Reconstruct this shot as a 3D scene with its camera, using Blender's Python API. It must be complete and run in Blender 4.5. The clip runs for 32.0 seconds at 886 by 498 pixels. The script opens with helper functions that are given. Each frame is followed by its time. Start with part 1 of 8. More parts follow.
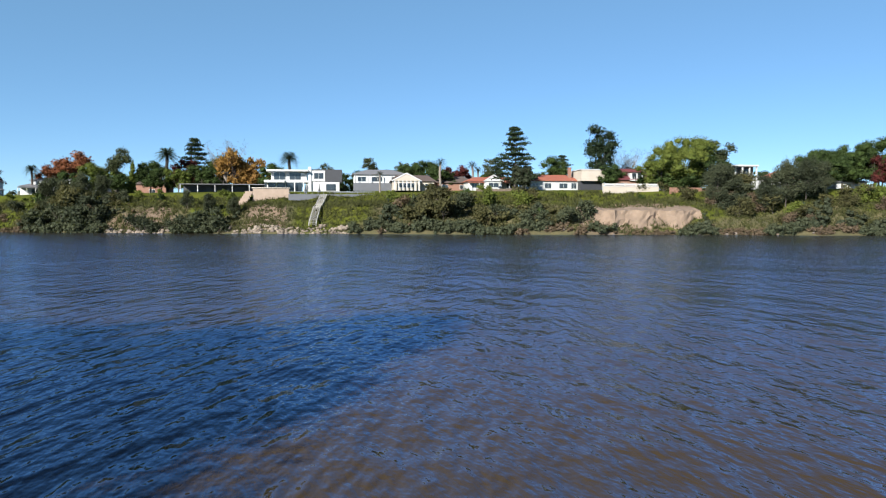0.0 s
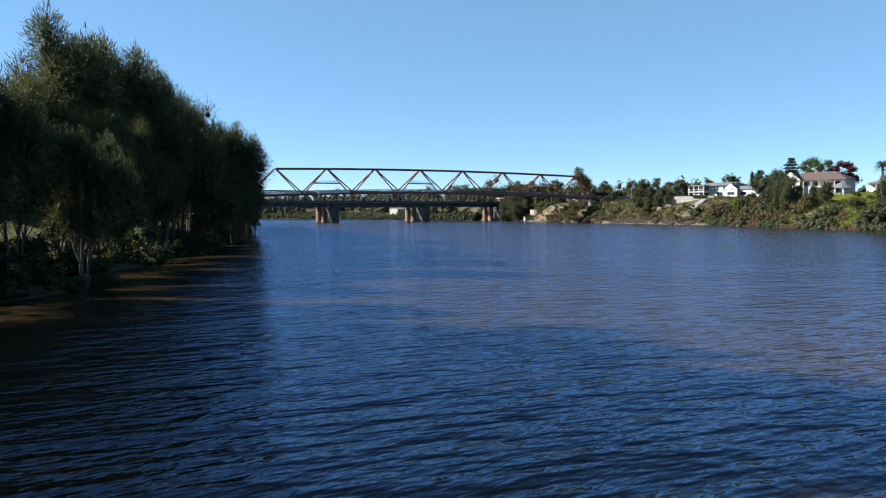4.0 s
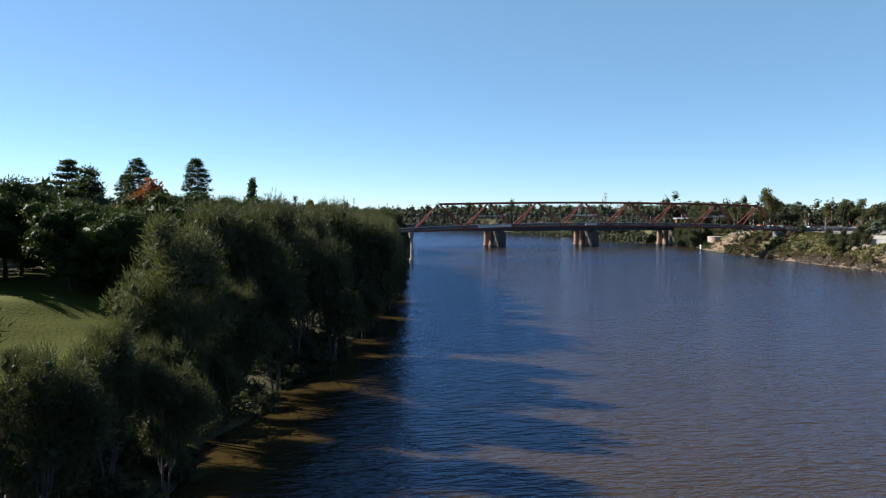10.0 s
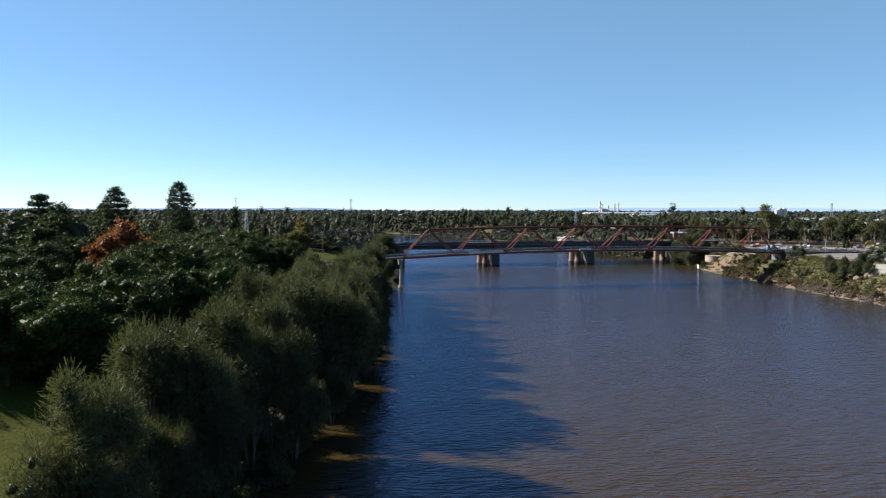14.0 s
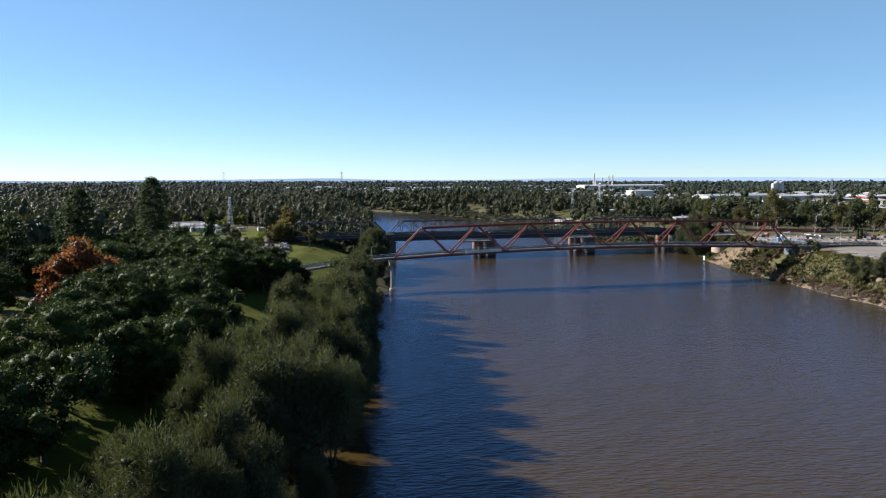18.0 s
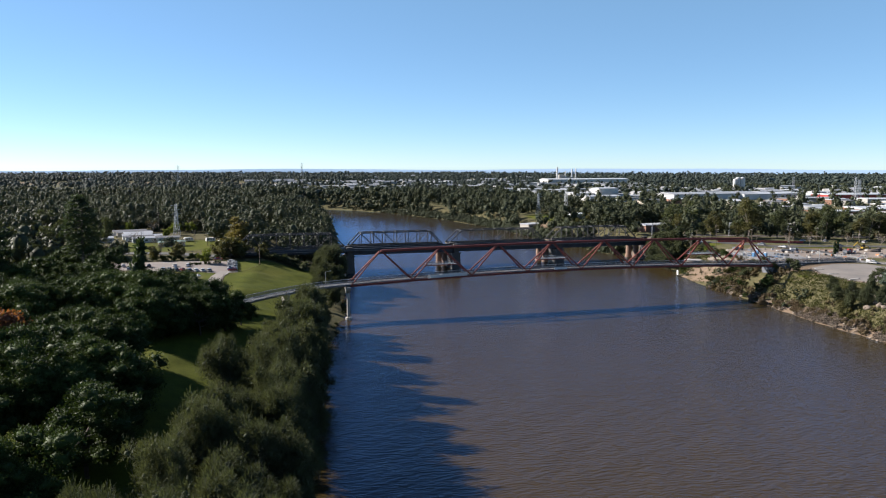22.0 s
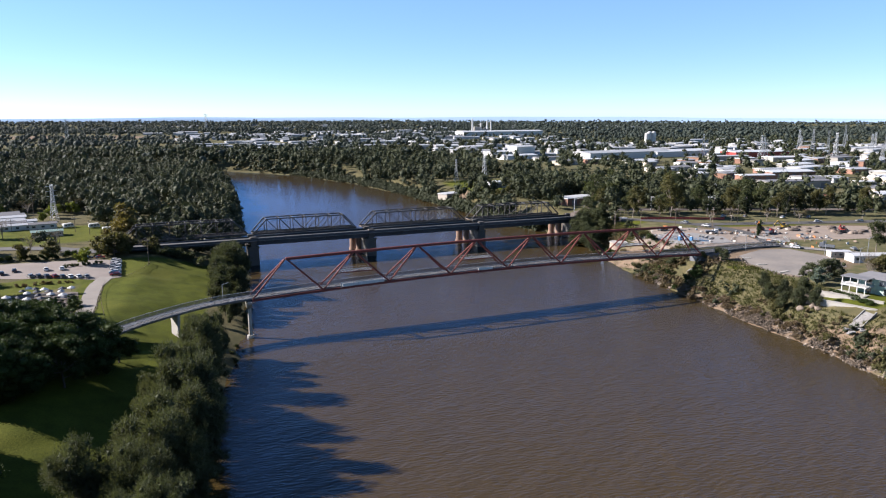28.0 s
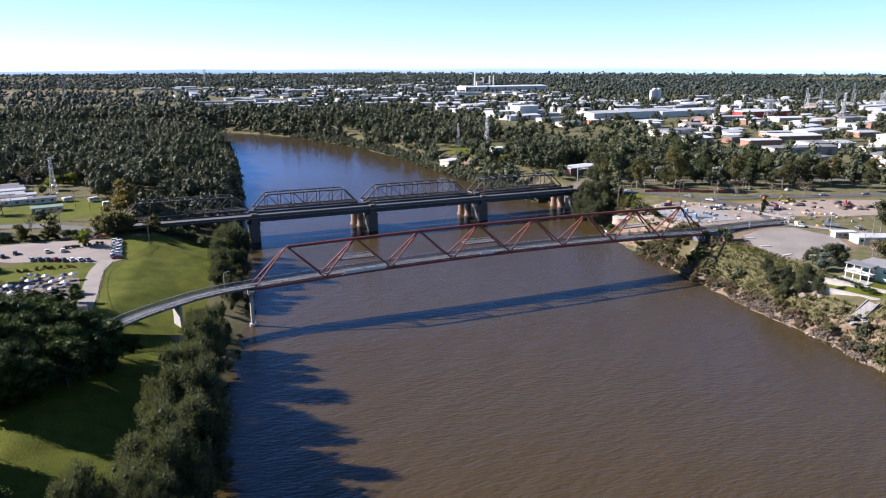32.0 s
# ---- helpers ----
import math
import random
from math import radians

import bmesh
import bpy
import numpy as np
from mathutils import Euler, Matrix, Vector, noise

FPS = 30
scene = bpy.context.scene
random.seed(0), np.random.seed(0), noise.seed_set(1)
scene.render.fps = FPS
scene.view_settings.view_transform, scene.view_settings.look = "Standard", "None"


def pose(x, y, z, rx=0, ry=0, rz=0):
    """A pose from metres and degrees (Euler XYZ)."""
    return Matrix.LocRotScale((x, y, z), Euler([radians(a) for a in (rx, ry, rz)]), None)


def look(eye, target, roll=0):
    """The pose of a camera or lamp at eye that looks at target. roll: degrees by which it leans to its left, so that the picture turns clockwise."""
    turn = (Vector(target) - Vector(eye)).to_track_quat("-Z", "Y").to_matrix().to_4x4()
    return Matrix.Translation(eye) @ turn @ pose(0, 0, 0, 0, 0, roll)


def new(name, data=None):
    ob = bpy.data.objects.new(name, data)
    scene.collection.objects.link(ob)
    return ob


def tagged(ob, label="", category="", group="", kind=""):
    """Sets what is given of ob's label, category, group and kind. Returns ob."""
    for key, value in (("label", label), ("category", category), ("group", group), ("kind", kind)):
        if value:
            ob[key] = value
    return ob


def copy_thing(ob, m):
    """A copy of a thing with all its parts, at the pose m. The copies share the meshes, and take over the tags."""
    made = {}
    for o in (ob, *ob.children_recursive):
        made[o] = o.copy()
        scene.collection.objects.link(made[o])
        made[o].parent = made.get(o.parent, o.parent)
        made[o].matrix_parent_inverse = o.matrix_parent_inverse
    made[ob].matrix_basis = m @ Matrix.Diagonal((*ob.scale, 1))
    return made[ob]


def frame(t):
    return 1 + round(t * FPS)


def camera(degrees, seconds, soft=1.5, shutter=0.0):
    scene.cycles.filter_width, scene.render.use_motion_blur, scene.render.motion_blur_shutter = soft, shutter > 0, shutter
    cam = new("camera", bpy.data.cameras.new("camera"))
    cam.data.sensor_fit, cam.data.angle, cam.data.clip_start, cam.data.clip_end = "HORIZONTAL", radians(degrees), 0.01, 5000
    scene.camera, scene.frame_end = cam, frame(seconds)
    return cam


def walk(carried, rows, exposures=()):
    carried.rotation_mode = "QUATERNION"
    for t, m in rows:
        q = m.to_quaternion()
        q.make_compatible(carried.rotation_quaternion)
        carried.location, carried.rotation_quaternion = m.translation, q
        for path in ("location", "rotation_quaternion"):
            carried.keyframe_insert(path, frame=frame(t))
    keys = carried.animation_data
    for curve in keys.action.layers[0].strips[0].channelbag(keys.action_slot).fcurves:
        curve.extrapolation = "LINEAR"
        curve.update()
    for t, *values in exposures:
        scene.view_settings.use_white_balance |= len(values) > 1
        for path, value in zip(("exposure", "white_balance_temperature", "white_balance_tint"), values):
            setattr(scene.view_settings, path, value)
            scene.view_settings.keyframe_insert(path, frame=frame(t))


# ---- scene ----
cam = camera(64.51, 32.0, 1.15)
PATH = [
    (0.0, -78.89, -321.79, 4.56, 87.348, 0.012, -91.557),
    (0.5, -77.87, -321.77, 4.51, 87.331, 0.059, -88.095),
    (1.0, -76.85, -321.74, 4.46, 87.269, 0.273, -78.736),
    (1.5, -75.98, -321.71, 4.42, 87.144, 0.285, -71.37),
    (2.0, -74.96, -321.84, 4.37, 87.164, 0.091, -63.796),
    (2.5, -73.67, -323.31, 4.39, 87.141, -0.065, -55.537),
    (3.0, -72.22, -325.1, 4.55, 87.101, -0.012, -46.086),
    (3.5, -70.91, -326.72, 4.72, 87.139, 0.112, -35.84),
    (4.0, -69.45, -328.35, 5.19, 87.149, 0.234, -27.393),
    (4.5, -68.55, -328.64, 5.67, 87.256, 0.273, -20.729),
    (6.5, -64.52, -332.29, 12.29, 87.014, 0.247, -12.666),
    (7.0, -63.72, -332.28, 13.84, 87.043, 0.266, -12.599),
    (7.5, -62.92, -332.12, 15.24, 87.066, 0.184, -12.631),
    (8.0, -62.27, -331.79, 16.8, 87.09, 0.102, -12.664),
    (8.5, -61.62, -331.47, 18.36, 87.013, 0.02, -12.696),
    (9.0, -61.12, -331.15, 19.77, 87.042, 0.039, -12.63),
    (9.5, -60.39, -330.92, 21.36, 87.041, -0.115, -12.687),
    (10.0, -59.65, -330.84, 23.11, 86.946, -0.168, -12.645),
    (10.5, -58.91, -330.3, 24.7, 86.95, -0.122, -12.604),
    (11.0, -58.17, -329.76, 26.14, 86.954, -0.075, -12.563),
    (11.5, -57.27, -329.22, 27.87, 86.954, -0.029, -12.622),
    (12.0, -56.51, -328.23, 29.62, 86.958, 0.017, -12.581),
    (12.5, -55.6, -327.23, 31.35, 86.862, -0.036, -12.539),
    (13.0, -54.68, -325.78, 32.94, 86.862, 0.01, -12.598),
    (13.5, -54.13, -323.81, 34.66, 86.847, -0.008, -12.632),
    (14.0, -53.57, -321.84, 36.37, 86.728, -0.127, -12.765),
    (14.5, -53.02, -319.57, 37.94, 86.813, -0.144, -12.799),
    (16.5, -51.37, -308.15, 43.61, 84.636, 0.082, -13.336),
    (17.0, -50.65, -305.27, 45.17, 84.521, 0.064, -13.37),
    (17.5, -50.06, -302.23, 46.89, 84.306, 0.046, -13.404),
    (18.0, -49.34, -299.2, 48.44, 84.191, 0.129, -13.439),
    (18.5, -48.61, -296.31, 50.15, 84.077, 0.111, -13.472),
    (19.0, -48.03, -292.97, 51.57, 83.853, 0.092, -13.706),
    (19.5, -47.0, -290.04, 53.04, 83.764, 0.091, -14.115),
    (20.0, -46.13, -286.8, 54.36, 83.681, 0.092, -14.423),
    (20.5, -45.25, -283.56, 55.84, 83.588, -0.009, -14.93),
    (21.0, -44.38, -280.33, 57.16, 83.495, 0.089, -15.44),
    (21.5, -43.5, -277.24, 58.64, 83.402, -0.013, -15.947),
    (22.0, -42.47, -274.16, 60.11, 83.309, -0.015, -16.455),
    (22.5, -41.74, -271.07, 61.6, 83.217, -0.017, -16.964),
    (23.0, -40.88, -268.14, 62.92, 83.024, -0.02, -17.472),
    (23.5, -39.97, -265.16, 64.54, 82.726, -0.018, -18.37),
    (24.0, -38.9, -262.33, 66.3, 82.429, -0.018, -19.267),
    (24.5, -37.99, -259.65, 67.91, 82.031, -0.017, -20.165),
    (25.0, -36.93, -257.13, 69.67, 81.634, -0.018, -21.063),
    (25.5, -36.55, -255.31, 70.54, 81.261, -0.033, -22.012),
    (26.0, -36.17, -253.49, 71.42, 81.005, -0.041, -22.562),
    (26.5, -35.42, -251.36, 72.92, 80.489, -0.04, -22.959),
    (28.5, -31.95, -242.99, 78.9, 78.575, -0.015, -23.449),
    (29.0, -31.37, -241.77, 80.41, 78.177, -0.007, -23.447),
    (29.5, -31.11, -241.15, 81.94, 77.683, 0.003, -23.345),
    (30.0, -31.02, -240.98, 83.47, 77.185, 0.012, -23.342),
    (30.5, -31.09, -240.97, 84.85, 76.591, 0.022, -23.24),
    (31.0, -31.0, -240.81, 86.38, 76.092, 0.03, -23.237),
    (31.5, -31.06, -240.79, 87.92, 75.594, 0.038, -23.235),
    (32.0, -30.98, -240.78, 89.3, 75.096, 0.046, -23.233),
]
walk(cam, [(t, pose(*p)) for t, *p in PATH],
     [(0.0, 1.45, 6050, 9), (4.0, 1.75, 6150, 10.5), (7.0, 1.95, 6300, 11.5), (9.0, 1.72, 6300, 11.5), (13.0, 1.56, 6300, 12), (19.0, 1.56, 6300, 13), (26.0, 1.7, 6250, 16), (29.0, 1.86, 6150, 18.5), (32.0, 2.0, 6050, 21)])

# ---------------------------------------------------------------- light and sky
SUN_WAY = Vector((-1.58, 1.015, 1.0)).normalized()
sun_elev = math.asin(SUN_WAY.z)
world = bpy.data.worlds.new("sky")
scene.world = world
world.use_nodes = True
wn = world.node_tree
sky = wn.nodes.new("ShaderNodeTexSky")
sky.sky_type = "NISHITA"
sky.sun_disc = False
sky.sun_elevation = sun_elev
sky.sun_rotation = math.atan2(SUN_WAY.x, SUN_WAY.y)
sky.altitude = 2500
sky.air_density = 0.85
sky.dust_density = 0.05
sky.ozone_density = 3.2
hue = wn.nodes.new("ShaderNodeHueSaturation")
hue.inputs["Saturation"].default_value = 1.08
wn.links.new(sky.outputs[0], hue.inputs["Color"])
veil = wn.nodes.new("ShaderNodeMix")  # thin blue haze, thinner towards the zenith
veil.data_type = "RGBA"
way = wn.nodes.new("ShaderNodeTexCoord")
height = wn.nodes.new("ShaderNodeSeparateXYZ")
thin = wn.nodes.new("ShaderNodeMapRange")
for slot, value in ((1, 0.28), (2, 0.65), (3, 0.36), (4, 0.02)):
    thin.inputs[slot].default_value = value
wn.links.new(way.outputs["Generated"], height.inputs[0])
wn.links.new(height.outputs[2], thin.inputs[0])
wn.links.new(thin.outputs[0], veil.inputs[0])
veil.inputs[7].default_value = (2.15, 3.95, 4.9, 1)
wn.links.new(hue.outputs[0], veil.inputs[6])
wn.links.new(veil.outputs[2], wn.nodes["Background"].inputs[0])
wn.nodes["Background"].inputs[1].default_value = 0.055
sun = new("sun", bpy.data.lights.new("sun", "SUN"))
sun.data.energy = 5.0
sun.data.angle = radians(0.5)
sun.data.color = (1.0, 0.93, 0.82)
sun.matrix_world = look((0, 0, 0), tuple(-SUN_WAY))


# ---------------------------------------------------------------- mesh helpers
class Geo:
    """Collects vertices and faces of one mesh."""

    def __init__(self):
        self.v, self.f = [], []

    def add(self, vs, fs):
        n = len(self.v)
        self.v += [tuple(p) for p in vs]
        self.f += [tuple(n + i for i in q) for q in fs]
        return self

    def box(self, cx, cy, z0, sx, sy, sz, rz=0.0, taper=0.0):
        c, s = math.cos(rz), math.sin(rz)
        vs = []
        for k, t in ((0, 1.0), (1, 1.0 - taper)):
            for ax, ay in ((-1, -1), (1, -1), (1, 1), (-1, 1)):
                dx, dy = ax * sx / 2 * t, ay * sy / 2 * t
                vs.append((cx + dx * c - dy * s, cy + dx * s + dy * c, z0 + k * sz))
        return self.add(vs, [(3, 2, 1, 0), (4, 5, 6, 7), (0, 1, 5, 4), (1, 2, 6, 5), (2, 3, 7, 6), (3, 0, 4, 7)])

    def beam(self, p, q, w, h, up=(0, 0, 1)):
        p, q = Vector(p), Vector(q)
        a = (q - p).normalized()
        u = Vector(up)
        side = a.cross(u)
        if side.length < 1e-4:
            side = a.cross(Vector((0, 1, 0)))
        side.normalize()
        top = side.cross(a).normalized()
        vs = [e + side * (i * w / 2) + top * (j * h / 2) for e in (p, q) for i, j in ((-1, -1), (1, -1), (1, 1), (-1, 1))]
        return self.add(vs, [(0, 1, 2, 3), (7, 6, 5, 4), (0, 4, 5, 1), (1, 5, 6, 2), (2, 6, 7, 3), (3, 7, 4, 0)])

    def tube(self, p, q, r0, r1=None, n=8, caps=True):
        r1 = r0 if r1 is None else r1
        p, q = Vector(p), Vector(q)
        a = (q - p).normalized()
        side = a.cross(Vector((0, 0, 1)))
        if side.length < 1e-3:
            side = Vector((1, 0, 0))
        side.normalize()
        top = side.cross(a)
        vs = []
        for e, r in ((p, r0), (q, r1)):
            for k in range(n):
                w = 2 * math.pi * k / n
                vs.append(e + side * (r * math.cos(w)) + top * (r * math.sin(w)))
        fs = [(k, (k + 1) % n, n + (k + 1) % n, n + k) for k in range(n)]
        if caps:
            fs += [tuple(range(n - 1, -1, -1)), tuple(range(n, 2 * n))]
        return self.add(vs, fs)

    def sweep(self, pts, ring, closed_ring=True):
        """A section (offset across, offset up) carried along a line of points."""
        n, vs = len(ring), []
        for i, p in enumerate(pts):
            a = Vector(pts[min(i + 1, len(pts) - 1)]) - Vector(pts[max(i - 1, 0)])
            a.z = 0
            a.normalize()
            side = Vector((a.y, -a.x, 0))
            vs += [Vector(p) + side * o + Vector((0, 0, u)) for o, u in ring]
        fs = []
        m = n if closed_ring else n - 1
        for i in range(len(pts) - 1):
            for k in range(m):
                fs.append((i * n + k, (i + 1) * n + k, (i + 1) * n + (k + 1) % n, i * n + (k + 1) % n))
        if closed_ring:
            fs += [tuple(range(n)), tuple(range((len(pts) - 1) * n + n - 1, (len(pts) - 1) * n - 1, -1))]
        return self.add(vs, fs)

    def loft(self, pts, w):
        """One continuous square bar through points."""
        vs = []
        for p in pts:
            vs += [(p[0] + a * w / 2, p[1] + b * w / 2, p[2]) for a, b in ((-1, -1), (1, -1), (1, 1), (-1, 1))]
        fs = [(4 * i + k, 4 * i + (k + 1) % 4, 4 * i + 4 + (k + 1) % 4, 4 * i + 4 + k) for i in range(len(pts) - 1) for k in range(4)]
        n = len(vs)
        return self.add(vs, fs + [(3, 2, 1, 0), (n - 4, n - 3, n - 2, n - 1)])

    def gable(self, cx, cy, z0, sx, sy, h, rz=0.0, over=0.4, hip=0.0, thick=0.18):
        """A pitched roof, ridge along its x; hip: how far the ridge ends are drawn in."""
        c, s = math.cos(rz), math.sin(rz)
        ax, ay = sx / 2 + over, sy / 2 + over
        flat = [(-ax, -ay, 0), (ax, -ay, 0), (ax, ay, 0), (-ax, ay, 0), (-ax, -ay, thick), (ax, -ay, thick), (ax, ay, thick), (-ax, ay, thick),
                (-ax + hip, 0, h + thick), (ax - hip, 0, h + thick)]
        vs = [(cx + x * c - y * s, cy + x * s + y * c, z0 + z) for x, y, z in flat]
        return self.add(vs, [(3, 2, 1, 0), (0, 1, 5, 4), (1, 2, 6, 5), (2, 3, 7, 6), (3, 0, 4, 7), (4, 5, 9, 8), (6, 7, 8, 9), (5, 6, 9), (7, 4, 8)])

    def ob(self, name, mat, parent=None, label=""):
        me = bpy.data.meshes.new(name)
        me.from_pydata(self.v, [], self.f)
        me.materials.append(mat)
        o = new(name, me)
        if parent is not None:
            o.parent = parent
        if label:
            o["label"] = label
        return o


def np_mesh(name, V, F, mat, smooth=False):
    """A mesh from arrays: V (n, 3), F (m, 3 or 4)."""
    me = bpy.data.meshes.new(name)
    V, F = np.asarray(V, np.float32), np.asarray(F, np.int32)
    k = F.shape[1]
    me.vertices.add(len(V))
    me.vertices.foreach_set("co", V.ravel())
    me.loops.add(F.size)
    me.loops.foreach_set("vertex_index", F.ravel())
    me.polygons.add(len(F))
    me.polygons.foreach_set("loop_start", np.arange(0, F.size, k, dtype=np.int32))
    me.update(calc_edges=True)
    me.materials.append(mat)
    if smooth:
        me.polygons.foreach_set("use_smooth", np.ones(len(F), bool))
    return me


def empty(name, x=0, y=0, z=0, rz=0.0):
    o = new(name)
    o.empty_display_size = 0.2
    o.matrix_basis = pose(x, y, z, 0, 0, rz)
    return o


# ---------------------------------------------------------------- materials
DULL = 0.56  # lowers the base colours below alike, to balance the raised exposure


def material(name, base, rough=0.8, other=None, scale=1.0, amount=0.5, fine=12.0, bump=0.0, metal=0.0, rand=0.0, island=0.0, spec=0.5, detail=4.0):
    """A surface with stains at two sizes; rand and island vary it from object to object and from piece to piece."""
    m = bpy.data.materials.new(name)
    m.use_nodes = True
    nt = m.node_tree
    n, L = nt.nodes, nt.links
    b = n["Principled BSDF"]
    b.inputs["Roughness"].default_value = rough
    b.inputs["Metallic"].default_value = metal
    b.inputs["Specular IOR Level"].default_value = spec
    other = other or tuple(c * 0.6 for c in base)
    base, other = tuple(c * DULL for c in base), tuple(c * DULL for c in other)
    geo = n.new("ShaderNodeNewGeometry")
    n1 = n.new("ShaderNodeTexNoise")
    n1.inputs["Scale"].default_value = scale
    n1.inputs["Detail"].default_value = detail
    n2 = n.new("ShaderNodeTexNoise")
    n2.inputs["Scale"].default_value = scale * fine
    n2.inputs["Detail"].default_value = 2.0
    L.new(geo.outputs["Position"], n1.inputs["Vector"])
    L.new(geo.outputs["Position"], n2.inputs["Vector"])
    add = n.new("ShaderNodeMath")
    add.operation = "MULTIPLY_ADD"
    L.new(n2.outputs[0], add.inputs[0])
    add.inputs[1].default_value = 0.45
    L.new(n1.outputs[0], add.inputs[2])
    last = add.outputs[0]
    if rand:
        oi = n.new("ShaderNodeObjectInfo")
        a2 = n.new("ShaderNodeMath")
        a2.operation = "MULTIPLY_ADD"
        L.new(oi.outputs["Random"], a2.inputs[0])
        a2.inputs[1].default_value = rand
        L.new(last, a2.inputs[2])
        last = a2.outputs[0]
    if island:
        a3 = n.new("ShaderNodeMath")
        a3.operation = "MULTIPLY_ADD"
        L.new(geo.outputs["Random Per Island"], a3.inputs[0])
        a3.inputs[1].default_value = island
        L.new(last, a3.inputs[2])
        last = a3.outputs[0]
    mid = 0.72 + (rand + island) / 2
    ramp = n.new("ShaderNodeMapRange")
    w = 0.5 / max(amount, 0.05) * 0.5 + (rand + island) / 4
    ramp.inputs[1].default_value = mid - w
    ramp.inputs[2].default_value = mid + w
    L.new(last, ramp.inputs[0])
    mix = n.new("ShaderNodeMix")
    mix.data_type = "RGBA"
    mix.inputs[6].default_value = (*base, 1)
    mix.inputs[7].default_value = (*other, 1)
    L.new(ramp.outputs[0], mix.inputs[0])
    L.new(mix.outputs[2], b.inputs["Base Color"])
    if bump:
        bp = n.new("ShaderNodeBump")
        bp.inputs["Distance"].default_value = bump
        bp.inputs["Strength"].default_value = 0.8
        L.new(last, bp.inputs["Height"])
        L.new(bp.outputs[0], b.inputs["Normal"])
    return m


M = {}
M["steel_red"] = material("red_oxide_steel", (0.28, 0.066, 0.05), 0.7, (0.155, 0.042, 0.036), 0.6, 0.6, spec=0.25)
M["steel_grey"] = material("grey_steel", (0.20, 0.22, 0.25), 0.5, (0.11, 0.12, 0.14), 0.5, 0.6)
M["steel_blue"] = material("blue_grey_riveted_iron", (0.038, 0.048, 0.068), 0.6, (0.022, 0.027, 0.036), 0.3, 0.7)
M["steel_dark"] = material("dark_weathered_steel", (0.062, 0.056, 0.052), 0.65, (0.036, 0.032, 0.03), 0.5, 0.7)
M["galv"] = material("galvanised_steel", (0.55, 0.57, 0.60), 0.38, (0.40, 0.42, 0.45), 1.2, 0.6, metal=0.6)
M["concrete"] = material("pale_concrete", (0.50, 0.48, 0.44), 0.85, (0.36, 0.34, 0.30), 0.5, 0.6, bump=0.01)
M["concrete_dark"] = material("old_dark_masonry", (0.12, 0.105, 0.092), 0.9, (0.065, 0.058, 0.052), 0.4, 0.7, bump=0.03)
M["tan_pier"] = material("tan_rusty_cylinder", (0.36, 0.215, 0.14), 0.85, (0.2, 0.125, 0.09), 0.35, 0.8, bump=0.02)
M["deck"] = material("concrete_deck", (0.27, 0.27, 0.275), 0.6, (0.17, 0.17, 0.175), 0.8, 0.7, rand=0.4)
M["mesh_dark"] = material("dark_grey_mesh_steel", (0.10, 0.105, 0.115), 0.5, (0.06, 0.062, 0.07), 0.8, 0.5)
M["asphalt"] = material("worn_asphalt", (0.085, 0.082, 0.08), 0.9, (0.055, 0.053, 0.052), 0.25, 0.7, bump=0.005)
M["gravel"] = material("pale_gravel_pavement", (0.27, 0.225, 0.195), 0.95, (0.18, 0.15, 0.135), 0.12, 0.7, bump=0.02)
M["path"] = material("gravel_drive", (0.31, 0.275, 0.24), 0.95, (0.22, 0.195, 0.17), 0.2, 0.7, bump=0.02)
M["old_concrete"] = material("old_grey_concrete", (0.33, 0.32, 0.31), 0.9, (0.20, 0.195, 0.19), 0.6, 0.8, bump=0.03)
M["pad"] = material("worn_dusty_asphalt", (0.19, 0.172, 0.158), 0.95, (0.28, 0.245, 0.21), 0.09, 1.0, fine=9.0, bump=0.02, detail=6.0)
M["bluff"] = material("ochre_earth_cliff", (0.33, 0.235, 0.16), 0.95, (0.19, 0.135, 0.095), 0.45, 0.9, bump=0.08)
# pale blue puts the distance haze into the hills' own colour
M["haze_hills"] = material("haze_tinted_hills", (0.42, 0.58, 0.78), 1.0, (0.36, 0.52, 0.72), 0.002, 0.6, spec=0.0)
M["white"] = material("white_paint", (0.78, 0.78, 0.76), 0.6, (0.62, 0.62, 0.6), 0.5, 0.5)
M["cream"] = material("cream_render", (0.66, 0.58, 0.48), 0.8, (0.52, 0.45, 0.36), 0.4, 0.5)
M["stone_pink"] = material("pink_sandstone_wall", (0.50, 0.38, 0.29), 0.85, (0.36, 0.27, 0.20), 0.8, 0.7, bump=0.02)
M["brick"] = material("orange_brick", (0.38, 0.20, 0.13), 0.9, (0.26, 0.14, 0.10), 1.5, 0.6)
M["roof_red"] = material("terracotta_roof", (0.42, 0.13, 0.07), 0.85, (0.28, 0.09, 0.055), 0.8, 0.6)
M["roof_maroon"] = material("maroon_roof", (0.18, 0.035, 0.04), 0.8, (0.11, 0.025, 0.03), 0.8, 0.6)
M["roof_grey"] = material("grey_roof", (0.24, 0.24, 0.25), 0.7, (0.16, 0.16, 0.17), 0.6, 0.6)
M["roof_brown"] = material("brown_tile_roof", (0.14, 0.10, 0.085), 0.85, (0.09, 0.065, 0.055), 0.8, 0.6)
M["roof_white"] = material("white_metal_roof", (0.72, 0.73, 0.74), 0.45, (0.56, 0.57, 0.58), 0.1, 0.5, rand=0.3)
M["roof_pale"] = material("weathered_pale_metal_roof", (0.52, 0.53, 0.54), 0.5, (0.34, 0.35, 0.36), 0.08, 0.6, rand=0.6)
M["far_roof"] = material("pale_district_roofs", (0.66, 0.67, 0.68), 0.5, (0.26, 0.26, 0.27), 0.05, 0.5, island=1.0)
